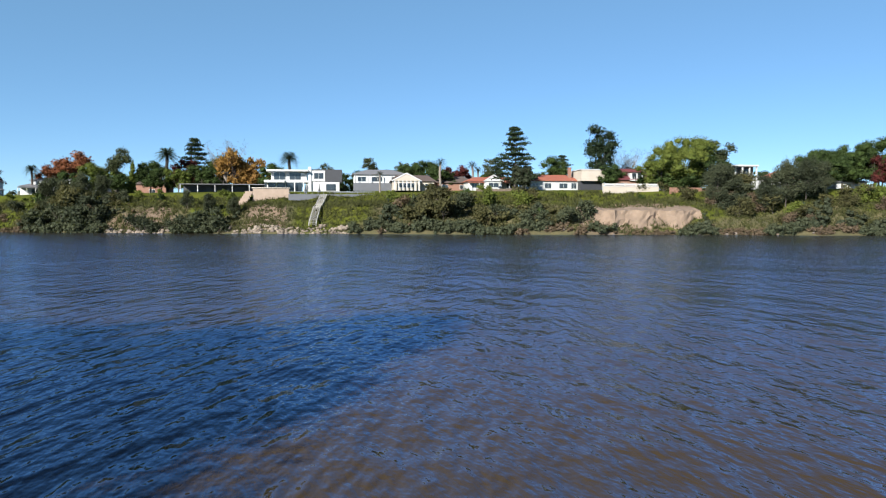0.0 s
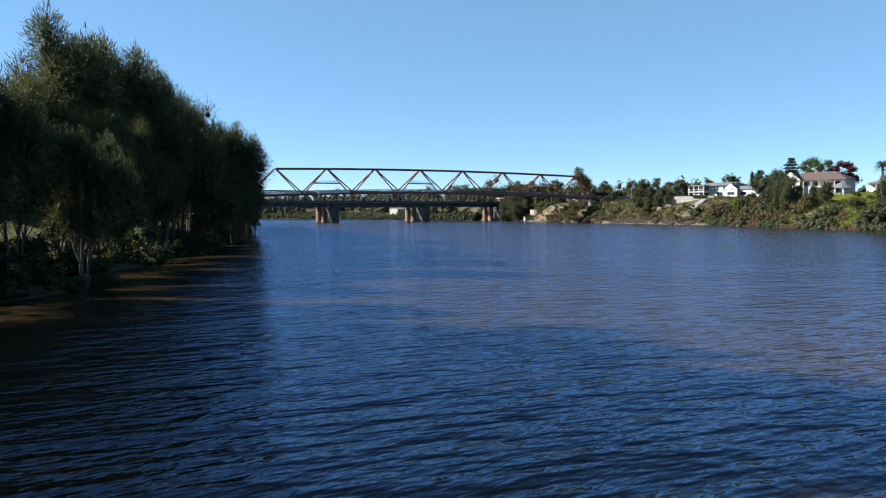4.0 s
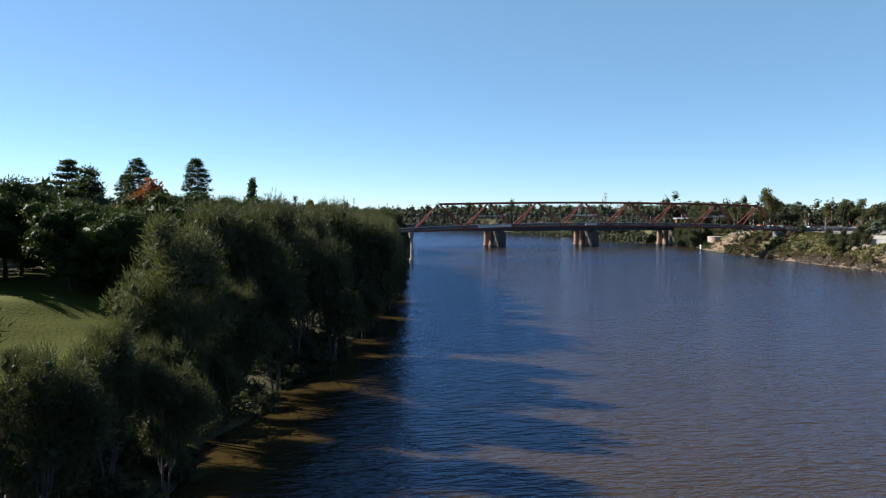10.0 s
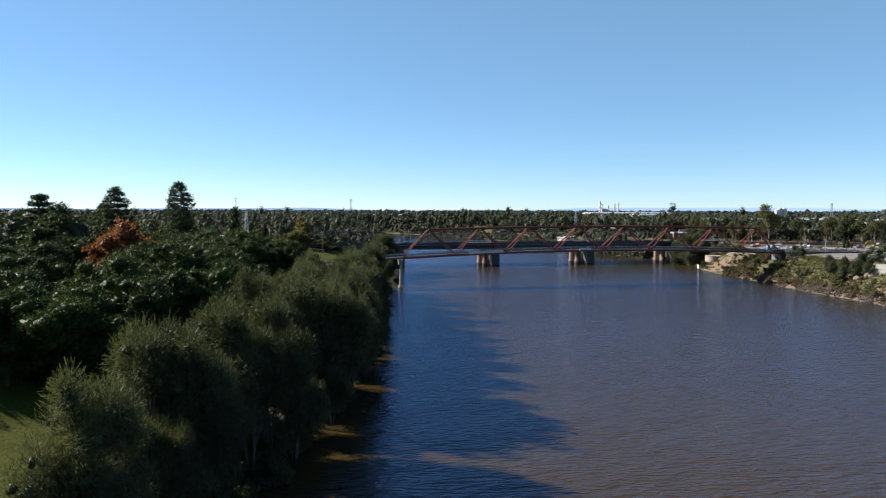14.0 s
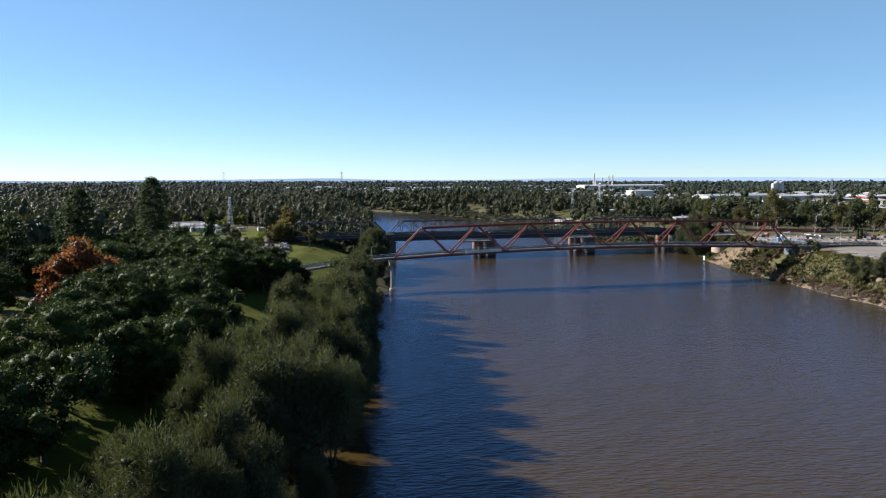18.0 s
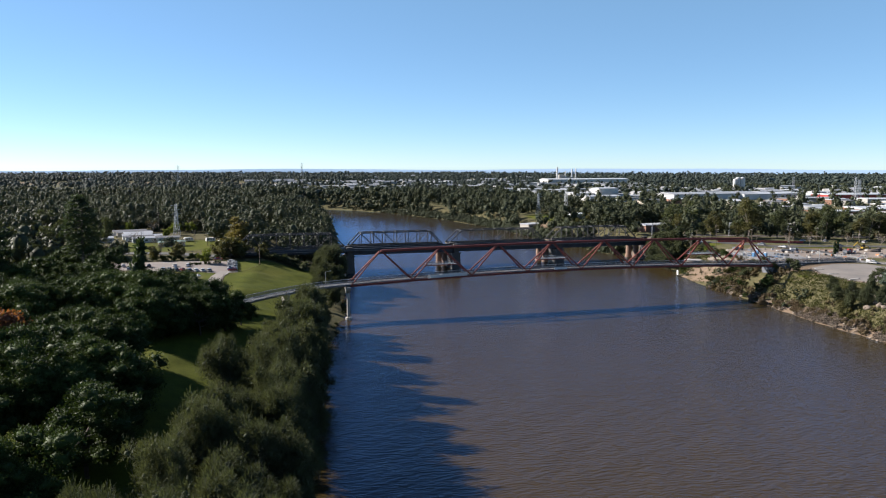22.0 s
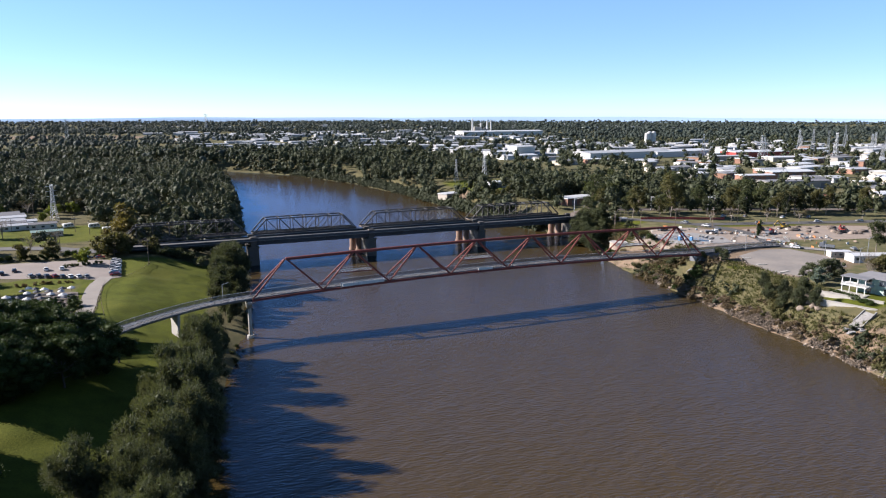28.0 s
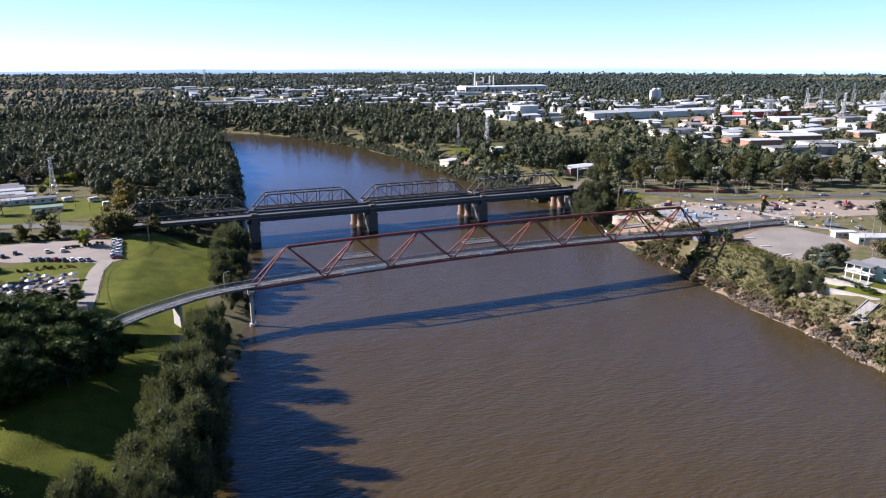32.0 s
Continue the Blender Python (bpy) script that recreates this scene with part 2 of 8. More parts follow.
M["roof_green"] = material("pale_green_metal_roof", (0.30, 0.42, 0.36), 0.5, (0.22, 0.32, 0.27), 0.4, 0.5)
M["dark_panel"] = material("charcoal_cladding", (0.06, 0.062, 0.07), 0.5, (0.04, 0.04, 0.045), 0.7, 0.5)
M["glass"] = material("dark_window_glass", (0.03, 0.04, 0.05), 0.06, (0.05, 0.06, 0.07), 0.3, 0.5, spec=0.8)
M["mint"] = material("mint_green_render", (0.44, 0.60, 0.50), 0.75, (0.36, 0.5, 0.42), 0.5, 0.5)
M["fence_grey"] = material("grey_wall", (0.16, 0.17, 0.19), 0.8, (0.12, 0.125, 0.14), 0.5, 0.5)
M["timber"] = material("weathered_timber", (0.24, 0.18, 0.13), 0.85, (0.15, 0.115, 0.085), 1.0, 0.7)
M["rock"] = material("sandstone_rock", (0.27, 0.215, 0.165), 0.95, (0.13, 0.10, 0.08), 0.7, 0.8, bump=0.06, rand=0.3)
M["pale_stone"] = material("pale_sandstone_rubble", (0.36, 0.29, 0.22), 0.95, (0.17, 0.135, 0.105), 0.7, 0.8, bump=0.05, island=0.8)
M["bark"] = material("grey_bark", (0.13, 0.105, 0.085), 0.95, (0.07, 0.058, 0.048), 0.8, 0.8, bump=0.02)
M["bark_pale"] = material("pale_gum_bark", (0.36, 0.31, 0.26), 0.9, (0.20, 0.165, 0.135), 0.5, 0.8)
M["red"] = material("red_paint", (0.50, 0.045, 0.03), 0.5, (0.36, 0.04, 0.03), 0.6, 0.5)
M["orange"] = material("orange_paint", (0.62, 0.20, 0.03), 0.5, (0.46, 0.15, 0.03), 0.6, 0.5)
M["yellow"] = material("yellow_paint", (0.62, 0.40, 0.04), 0.5, (0.45, 0.28, 0.035), 0.6, 0.5)
M["blue"] = material("blue_paint", (0.09, 0.27, 0.50), 0.5, (0.07, 0.2, 0.38), 0.6, 0.5)
M["navy"] = material("dark_blue_canvas", (0.035, 0.05, 0.085), 0.8, (0.022, 0.032, 0.055), 1.0, 0.5)
M["tyre"] = material("black_rubber", (0.02, 0.02, 0.02), 0.9)
M["rubble"] = material("dark_soil_rubble", (0.16, 0.125, 0.10), 0.95, (0.085, 0.068, 0.056), 0.5, 0.8, bump=0.1)
M["dirt"] = material("tan_bare_earth", (0.36, 0.285, 0.225), 0.95, (0.22, 0.175, 0.14), 0.2, 0.7, bump=0.05)


def leaf_material(name, base, other, rand=0.5, island=0.8, through_share=0.28):
    """Leaves: a matt surface that lets part of the light through."""
    m = material(name, base, 0.6, other, 0.25, 0.7, fine=6.0, rand=rand, island=island, spec=0.08)
    n, L = m.node_tree.nodes, m.node_tree.links
    b = n["Principled BSDF"]
    src = b.inputs["Base Color"].links[0].from_socket
    tr = n.new("ShaderNodeBsdfTranslucent")
    bright = n.new("ShaderNodeMix")
    bright.data_type, bright.blend_type = "RGBA", "MULTIPLY"
    bright.inputs[0].default_value = 1.0
    bright.inputs[7].default_value = (1.7, 1.7, 0.8, 1)
    L.new(src, bright.inputs[6])
    L.new(bright.outputs[2], tr.inputs["Color"])
    mix = n.new("ShaderNodeMixShader")
    mix.inputs[0].default_value = through_share
    L.new(b.outputs[0], mix.inputs[1])
    L.new(tr.outputs[0], mix.inputs[2])
    L.new(mix.outputs[0], n["Material Output"].inputs[0])
    return m


M["sheoak"] = leaf_material("sheoak_needles", (0.108, 0.121, 0.066), (0.044, 0.054, 0.032), rand=0.8, island=0.35, through_share=0.26)
M["fig"] = leaf_material("dark_broad_leaves", (0.066, 0.098, 0.025), (0.028, 0.046, 0.014), 0.6, 0.3, 0.14)
M["gum"] = leaf_material("grey_green_gum_leaves", (0.115, 0.13, 0.06), (0.05, 0.062, 0.03))
M["pine"] = leaf_material("dark_pine_needles", (0.05, 0.075, 0.035), (0.022, 0.036, 0.018))
M["autumn"] = leaf_material("orange_autumn_leaves", (0.28, 0.112, 0.052), (0.16, 0.06, 0.033))
M["gold"] = leaf_material("golden_autumn_leaves", (0.38, 0.22, 0.06), (0.24, 0.125, 0.04))
M["mustard"] = leaf_material("yellow_brown_leaves", (0.22, 0.18, 0.06), (0.11, 0.09, 0.035))
M["plum"] = leaf_material("dark_red_leaves", (0.13, 0.035, 0.03), (0.06, 0.02, 0.02))
M["lime"] = leaf_material("yellow_green_leaves", (0.19, 0.22, 0.045), (0.09, 0.12, 0.025))
M["scrub"] = leaf_material("olive_scrub_leaves", (0.145, 0.136, 0.055), (0.06, 0.06, 0.027))
M["dryscrub"] = leaf_material("dry_brown_scrub", (0.21, 0.155, 0.10), (0.10, 0.075, 0.05))
M["palmleaf"] = leaf_material("palm_fronds", (0.10, 0.13, 0.045), (0.045, 0.065, 0.022))
M["bluegrey"] = leaf_material("blue_grey_leaves", (0.20, 0.25, 0.20), (0.11, 0.14, 0.11))
M["farwood"] = leaf_material("far_mixed_woodland", (0.1, 0.112, 0.06), (0.045, 0.055, 0.034), rand=0.0, island=0.35, through_share=0.08)
# gum green shifted blue-grey, so the leaf colour carries the distance haze
M["farforest"] = leaf_material("haze_blue_gum_forest", (0.078, 0.097, 0.08), (0.05, 0.065, 0.056), rand=0.0, island=0.12, through_share=0.08)
M["debris"] = material("bleached_flood_debris", (0.25, 0.19, 0.135), 0.95, (0.095, 0.075, 0.055), 0.4, 0.8, island=1.2)
M["bankgrass"] = leaf_material("coarse_bank_grass", (0.118, 0.12, 0.042), (0.056, 0.063, 0.023), rand=0.0, island=1.2)
M["bankscrub"] = leaf_material("mixed_bank_scrub", (0.19, 0.142, 0.085), (0.06, 0.052, 0.028), rand=0.0, island=1.2)

# ---------------------------------------------------------------- river and ground
RIVER = [(-900, -2600, 100), (-400, -1500, 100), (-150, -900, 100), (-60, -560, 98), (-14, -430, 98), (2, -338, 97), (18.3, -296, 87.8), (19.4, -281, 89.2), (28, -247, 86), (49, -170, 84), (72, -100, 95),
         (81, -50, 93), (89, 0, 90), (95.5, 40, 90.5), (99, 66, 90.5), (107.5, 100, 94.5), (112.5, 122, 99.5), (110, 145, 95.5), (116, 281, 84), (121, 400, 76), (119, 492, 67), (104, 615, 46), (60, 690, 42), (-60, 760, 40), (-300, 800, 40),
         (-700, 850, 45), (-1500, 1100, 45), (-3000, 1500, 50)]


def shore(x, y):
    """Metres from the water's edge (positive on land) and the side: -1 left bank, 1 right bank."""
    x, y = np.asarray(x, float), np.asarray(y, float)
    best, side = np.full(x.shape, 1e9), np.ones(x.shape)
    for (x0, y0, h0), (x1, y1, h1) in zip(RIVER[:-1], RIVER[1:]):
        dx, dy = x1 - x0, y1 - y0
        t = np.clip(((x - x0) * dx + (y - y0) * dy) / (dx * dx + dy * dy), 0, 1)
        px, py = x0 + t * dx, y0 + t * dy
        s = np.hypot(x - px, y - py) - (h0 + t * (h1 - h0))
        near = s < best
        best = np.where(near, s, best)
        side = np.where(near, np.where(dx * (y - y0) - dy * (x - x0) > 0, -1.0, 1.0), side)
    return best, side


def wob(x, y, k, seed=0.0):
    return np.sin(x * k + 1.3 * seed + 1.7 * np.sin(y * k * 0.7 + seed)) * np.cos(y * k * 0.9 - 0.6 * seed + 1.1 * np.sin(x * k * 0.8))


def smooth(a, b, x):
    t = np.clip((x - a) / (b - a), 0, 1)
    return t * t * (3 - 2 * t)


def ground_z(x, y):
    x, y = np.asarray(x, float), np.asarray(y, float)
    s, side = shore(x, y)
    s = s + 1.6 * wob(x, y, 0.11, 1) + 0.8 * wob(x, y, 0.31, 2)
    left = np.interp(s, [-12, 0, 3, 8, 16, 30, 42, 60, 4000], [-4, -0.15, 1.0, 2.2, 3.6, 7.0, 10.4, 11.2, 12])
    right_a = np.interp(s, [-12, 0, 2, 7, 16, 24, 34, 50, 4000], [-4, -0.15, 0.9, 3.0, 9.0, 11.8, 12.8, 13.1, 14])
    right_b = np.interp(s, [-12, 0, 2, 8, 14, 24, 30, 44, 4000], [-4, -0.15, 1.0, 4.2, 7.4, 9.0, 11.6, 12.8, 14])
    kb = smooth(-95, -130, y)
    right = right_a * (1 - kb) + right_b * kb
    z = np.where(side < 0, left, right)
    rough = np.where(side < 0, 0.15, 0.45) * smooth(0, 6, s) * (1 - smooth(22, 34, s)) + 0.05
    z = z + rough * (wob(x, y, 0.22, 4) + 0.6 * wob(x, y, 0.53, 5))
    # the cut through which the foot bridge lands on the far bank
    z = z + np.exp(-((x - 188) / 14) ** 2 - (y / 22) ** 2) * (0.6 * wob(x, y, 0.45, 7) + 0.5 * wob(x, y, 0.9, 8))
    cut = np.exp(-((x - 192) / 9.0) ** 2 - ((y + 4) / 6.0) ** 2)
    z = z - 3.0 * cut
    # a small wooded point at the start of the walk
    z = z + 4.4 * np.exp(-((x + 82) / 7.0) ** 2 - ((y + 303) / 7.0) ** 2)
    far = np.hypot(x - 80, y)
    z = z + smooth(1500, 4600, far) * (-4 + 4 * wob(x, y, 0.0016, 3) + 2 * wob(x, y, 0.004, 6))
    return z


def gz(x, y):
    return float(ground_z(np.array([x]), np.array([y]))[0])


def spread(lo, hi, step, far, grow=1.09):
    """Coordinates with an even step from lo to hi and growing steps out to far."""
    mid = list(np.arange(lo, hi + 0.01, step))
    out, d, p = [], step, hi
    while p < far:
        d = min(d * grow, 240)
        p += d
        out.append(p)
    low, d, p = [], step, lo
    while p > -far:
        d = min(d * grow, 240)
        p -= d
        low.append(p)
    return np.array(low[::-1] + mid + out)


GX, GY = spread(-150, 330, 2.5, 4800), spread(-430, 190, 2.5, 4800)
gxx, gyy = np.meshgrid(GX, GY)
gzz = ground_z(gxx, gyy)
nx, ny = len(GX), len(GY)
ii = np.arange(nx * ny).reshape(ny, nx)
GF = np.stack([ii[:-1, :-1], ii[:-1, 1:], ii[1:, 1:], ii[1:, :-1]], -1).reshape(-1, 4)


def ground_material():
    m = bpy.data.materials.new("grass_and_earth")
    m.use_nodes = True
    n, L = m.node_tree.nodes, m.node_tree.links
    b = n["Principled BSDF"]
    b.inputs["Roughness"].default_value = 0.95
    b.inputs["Specular IOR Level"].default_value = 0.05
    geo = n.new("ShaderNodeNewGeometry")

    def noise_at(scale, detail=5.0):
        t = n.new("ShaderNodeTexNoise")
        t.inputs["Scale"].default_value = scale
        t.inputs["Detail"].default_value = detail
        L.new(geo.outputs["Position"], t.inputs["Vector"])
        return t.outputs[0]

    def mix(fac, a, c):
        x = n.new("ShaderNodeMix")
        x.data_type = "RGBA"
        if fac is not None:
            L.new(fac, x.inputs[0])
        for k, v in ((6, a), (7, c)):
            if isinstance(v, tuple):
                x.inputs[k].default_value = (*v, 1)
            else:
                L.new(v, x.inputs[k])
        return x.outputs[2]

    def sharp(src, lo, hi):
        r = n.new("ShaderNodeMapRange")
        r.inputs[1].default_value, r.inputs[2].default_value = lo, hi
        L.new(src, r.inputs[0])
        return r.outputs[0]

    n_big, n_mid, n_fine = noise_at(0.035), noise_at(0.22), noise_at(2.2, 3)
    lawn = mix(sharp(n_mid, 0.3, 0.7), (0.070, 0.080, 0.010), (0.043, 0.052, 0.0072))
    lawn = mix(sharp(n_big, 0.5, 0.75), lawn, (0.078, 0.080, 0.013))
    lawn = mix(sharp(n_fine, 0.45, 0.9), lawn, (0.032, 0.040, 0.006))
    dirt = mix(sharp(n_mid, 0.3, 0.7), (0.165, 0.118, 0.08), (0.10, 0.075, 0.053))
    dirt = mix(sharp(n_fine, 0.4, 0.8), dirt, (0.11, 0.085, 0.062))
    scrub = mix(sharp(n_mid, 0.35, 0.65), (0.06, 0.058, 0.028), (0.105, 0.09, 0.044))
    scrub = mix(sharp(n_fine, 0.35, 0.75), scrub, (0.055, 0.05, 0.03))
    dry = mix(sharp(n_mid, 0.35, 0.65), (0.06, 0.063, 0.03), (0.10, 0.088, 0.048))
    att = n.new("ShaderNodeAttribute")
    att.attribute_name = "cover"
    sep = n.new("ShaderNodeSeparateColor")
    L.new(att.outputs["Color"], sep.inputs[0])

    def edge(src):
        a = n.new("ShaderNodeMath")
        a.operation = "MULTIPLY_ADD"
        L.new(n_mid, a.inputs[0])
        a.inputs[1].default_value = 0.5
        L.new(src, a.inputs[2])
        return sharp(a.outputs[0], 0.62, 0.88)

    c = mix(edge(sep.outputs[2]), dry, scrub)
    c = mix(edge(sep.outputs[0]), c, lawn)
    c = mix(edge(sep.outputs[1]), c, dirt)
    L.new(c, b.inputs["Base Color"])
    bp = n.new("ShaderNodeBump")
    bp.inputs["Distance"].default_value = 0.08
    L.new(n_fine, bp.inputs["Height"])
    L.new(bp.outputs[0], b.inputs["Normal"])
    return m


def blob(x, y, cx, cy, rx, ry, ang=0.0):
    c, s = math.cos(radians(ang)), math.sin(radians(ang))
    u, v = (x - cx) * c + (y - cy) * s, -(x - cx) * s + (y - cy) * c
    return np.exp(-(u / rx) ** 4 - (v / ry) ** 4)


ground = new("ground", np_mesh("ground", np.stack([gxx, gyy, gzz], -1).reshape(-1, 3), GF, ground_material(), smooth=True))
tagged(ground, "grassy river banks and wooded plain with bare earth patches", "ground", kind="structure")
s_, side_ = shore(gxx, gyy)
lawn_ = np.where(side_ < 0, smooth(12, 18, s_) * (1 - smooth(56, 70, s_)) * (1 - smooth(95, 120, gyy)), 0)
lawn_ = np.maximum(lawn_, 0.95 * blob(gxx, gyy, -76, 62, 22, 14, 20))
lawn_ = np.maximum(lawn_, blob(gxx, gyy, -115, -70, 14, 12))
lawn_ = np.maximum(lawn_, np.where(side_ > 0, smooth(-120, -150, gyy) * smooth(14, 20, s_) * (1 - smooth(40, 60, s_)), 0))
for cx, cy, rx, ry, an in ((200, -82, 9, 12, 0), (208, -36, 4, 22, 20), (292, 50, 30, 6, -20), (260, 320, 40, 50, 0), (330, 640, 60, 40, 0), (330, 300, 40, 60, 10), (113, -398, 16, 40, 10), (121, -296, 14, 12, 8), (128, -262, 6, 9, 14), (110, -433, 9, 9, 0), (140, -200, 9, 9, 10), (106, -446, 10, 16, 10), (150, -196, 8, 8, 0), (225, 95, 22, 8, -10), (-82, 190, 34, 34, 0)):
    lawn_ = np.maximum(lawn_, blob(gxx, gyy, cx, cy, rx, ry, an))
dirt_ = np.where(side_ > 0, np.maximum(0.85 * (1 - smooth(4, 7, s_)) * smooth(-118, -108, gyy) * (1 - smooth(-24, -16, gyy)), (1 - smooth(0.4, 1.8, s_)) * 0.0), (1 - smooth(3, 9, s_)) * 0.2)
for cx, cy, rx, ry, an in ((196, 36, 9, 26, 0), (178, -100, 7, 22, 15), (104, -374, 9, 15, 10), (124, -240, 10, 11, 14), (119, -278, 10, 6, 10), (215, 290, 7, 12, -10), (228, -22, 26, 30, 20), (300, 25, 60, 22, -18),
                           (90, 700, 50, 18, 0), (-380, 1890, 560, 120, -17), (-22, -15, 7, 4, 30), (-81, -274, 5, 5, 0)):
    dirt_ = np.maximum(dirt_, blob(gxx, gyy, cx, cy, rx, ry, an))
scrub_ = np.where(side_ > 0, smooth(-3, -1, s_) * (1 - smooth(24, 34, s_)), (1 - smooth(12, 18, s_)) + smooth(50, 60, s_) * 0.8)
scrub_ = np.maximum(scrub_, smooth(120, 160, gyy) * (side_ < 0))
cover = np.stack([lawn_, dirt_, scrub_, np.ones_like(lawn_)], -1).reshape(-1, 4).astype(np.float32)
ca = ground.data.color_attributes.new("cover", "FLOAT_COLOR", "POINT")
ca.data.foreach_set("color", cover.ravel())


def water_material():
    m = bpy.data.materials.new("muddy_river_water")
    m.use_nodes = True
    n, L = m.node_tree.nodes, m.node_tree.links
    b = n.new("ShaderNodeBsdfDiffuse")  # silt in the water
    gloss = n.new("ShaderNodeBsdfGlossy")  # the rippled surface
    # blue put into the reflections, deeper than the sky alone gives
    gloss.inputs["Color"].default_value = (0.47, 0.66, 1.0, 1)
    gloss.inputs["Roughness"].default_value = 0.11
    fres = n.new("ShaderNodeFresnel")
    fres.inputs["IOR"].default_value = 1.33
    both = n.new("ShaderNodeMixShader")
    L.new(fres.outputs[0], both.inputs[0])
    L.new(b.outputs[0], both.inputs[1])
    L.new(gloss.outputs[0], both.inputs[2])
    L.new(both.outputs[0], n["Material Output"].inputs[0])
    geo = n.new("ShaderNodeNewGeometry")
    big = n.new("ShaderNodeTexNoise")
    big.inputs["Scale"].default_value = 0.012
    L.new(geo.outputs["Position"], big.inputs["Vector"])
    mix = n.new("ShaderNodeMix")
    mix.data_type = "RGBA"
    mix.inputs[6].default_value = (0.040, 0.0272, 0.0092, 1)
    mix.inputs[7].default_value = (0.034, 0.0235, 0.008, 1)
    L.new(big.outputs[0], mix.inputs[0])
    L.new(mix.outputs[2], b.inputs["Color"])
    heights = []
    for scale, stretch, rot, amp in ((0.09, 0.6, 0.5, 0.5), (0.42, 0.42, 0.2, 0.22), (1.25, 0.36, -0.12, 0.21), (3.6, 0.45, 0.25, 0.055)):
        mp = n.new("ShaderNodeMapping")
        mp.vector_type = "TEXTURE"
        mp.inputs["Rotation"].default_value = (0, 0, rot)
        mp.inputs["Scale"].default_value = (1 / (scale * stretch), 1 / scale, 1 / scale)
        L.new(geo.outputs["Position"], mp.inputs["Vector"])
        t = n.new("ShaderNodeTexNoise")
        t.inputs["Scale"].default_value = 1.0
        t.inputs["Detail"].default_value = 2.0
        L.new(mp.outputs[0], t.inputs["Vector"])
        k = n.new("ShaderNodeMath")
        k.operation = "MULTIPLY"
        k.inputs[1].default_value = amp
        L.new(t.outputs[0], k.inputs[0])
        heights.append(k.outputs[0])
    tot = heights[0]
    for h in heights[1:]:
        a = n.new("ShaderNodeMath")
        a.operation = "ADD"
        L.new(tot, a.inputs[0])
        L.new(h, a.inputs[1])
        tot = a.outputs[0]
    bp = n.new("ShaderNodeBump")
    bp.inputs["Distance"].default_value = 1.0
    # the sheltered reach beyond the bridges lies calmer
    sep = n.new("ShaderNodeSeparateXYZ")
    calm = n.new("ShaderNodeMapRange")
    for slot, value in ((1, 110), (2, 340), (3, 1.0), (4, 0.25)):
        calm.inputs[slot].default_value = value
    L.new(geo.outputs["Position"], sep.inputs[0])
    L.new(sep.outputs[1], calm.inputs[0])
    L.new(calm.outputs[0], bp.inputs["Strength"])
    L.new(tot, bp.inputs["Height"])
    for node in (b, gloss, fres):
        L.new(bp.outputs[0], node.inputs["Normal"])
    return m


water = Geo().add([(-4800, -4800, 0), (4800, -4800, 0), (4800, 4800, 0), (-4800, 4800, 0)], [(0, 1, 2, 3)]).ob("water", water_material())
tagged(water, "wide brown muddy river with small wind ripples", "water", kind="structure")

# ---------------------------------------------------------------- the foot bridge
def zb(x):
    return 13.9 + 2.5 * (1 - ((x - 100) / 100) ** 2)


def zt(x):
    return 27.8 - 1.2 * ((x - 100) / 87.5) ** 2


foot = tagged(empty("foot_bridge", 0, 0, 0), "red steel triangular truss foot bridge with silvery screened deck", "bridge")
HALF = 3.3
approach = [(-72, -44, 10.9), (-60, -31, 10.8), (-53, -23.5, 10.75), (-46, -17, 10.8), (-36.3, -9.6, 11.5), (-24, -3.6, 12.4), (-16, -1.0, 12.95), (-8.5, 0.0, 13.4), (0, 0, 13.9)]


def curve(pts, n=6):
    """A smooth line through points."""
    P = [Vector(p) for p in pts]
    P = [2 * P[0] - P[1]] + P + [2 * P[-1] - P[-2]]
    out = []
    for i in range(1, len(P) - 2):
        for k in range(n):
            t = k / n
            a, b, c, e = P[i - 1], P[i], P[i + 1], P[i + 2]
            out.append(0.5 * ((2 * b) + (c - a) * t + (2 * a - 5 * b + 4 * c - e) * t * t + (3 * b - a - 3 * c + e) * t ** 3))
    out.append(P[-2])
    return out


left_line = curve(approach)
span_line = [Vector((x, 0, zb(x))) for x in range(0, 201, 4)]
right_line = curve([(200, 0, 13.9), (212, 1.0, 13.75), (226, 2.2, 13.6), (240, 2.6, 13.45), (252, 1.0, 13.35)])
def along(line, step):
    """Points and headings every step metres of a line."""
    out, left = [], 0.0
    for a, b in zip(line[:-1], line[1:]):
        d = (b - a).length
        while left < d:
            out.append((a + (b - a) * (left / d), math.atan2(b.y - a.y, b.x - a.x), math.asin((b.z - a.z) / d)))
            left += step
        left -= d
    return out


for k, line in enumerate((left_line, span_line, right_line)):
    Geo().sweep(line, [(-2.6, -0.1), (-2.2, -0.55), (2.2, -0.55), (2.6, -0.1), (2.6, 0.1), (-2.6, 0.1)]).ob("deck_beam", M["steel_grey"], foot, "grey steel deck structure")
    for sgn in (-1, 1):
        Geo().sweep(line, [(sgn * 2.82, 1.42), (sgn * 2.96, 1.42), (sgn * 2.96, 1.52), (sgn * 2.82, 1.52)]).ob("handrail", M["galv"], foot, "galvanised handrail")
        Geo().sweep(line, [(sgn * 2.50, 0.05), (sgn * 2.66, 0.05), (sgn * 2.66, 0.36), (sgn * 2.50, 0.36)]).ob("kerb", M["steel_grey"], foot)


def shared(name, g, mat):
    me = bpy.data.meshes.new(name)
    me.from_pydata(g.v, [], g.f)
    me.materials.append(mat)
    return me


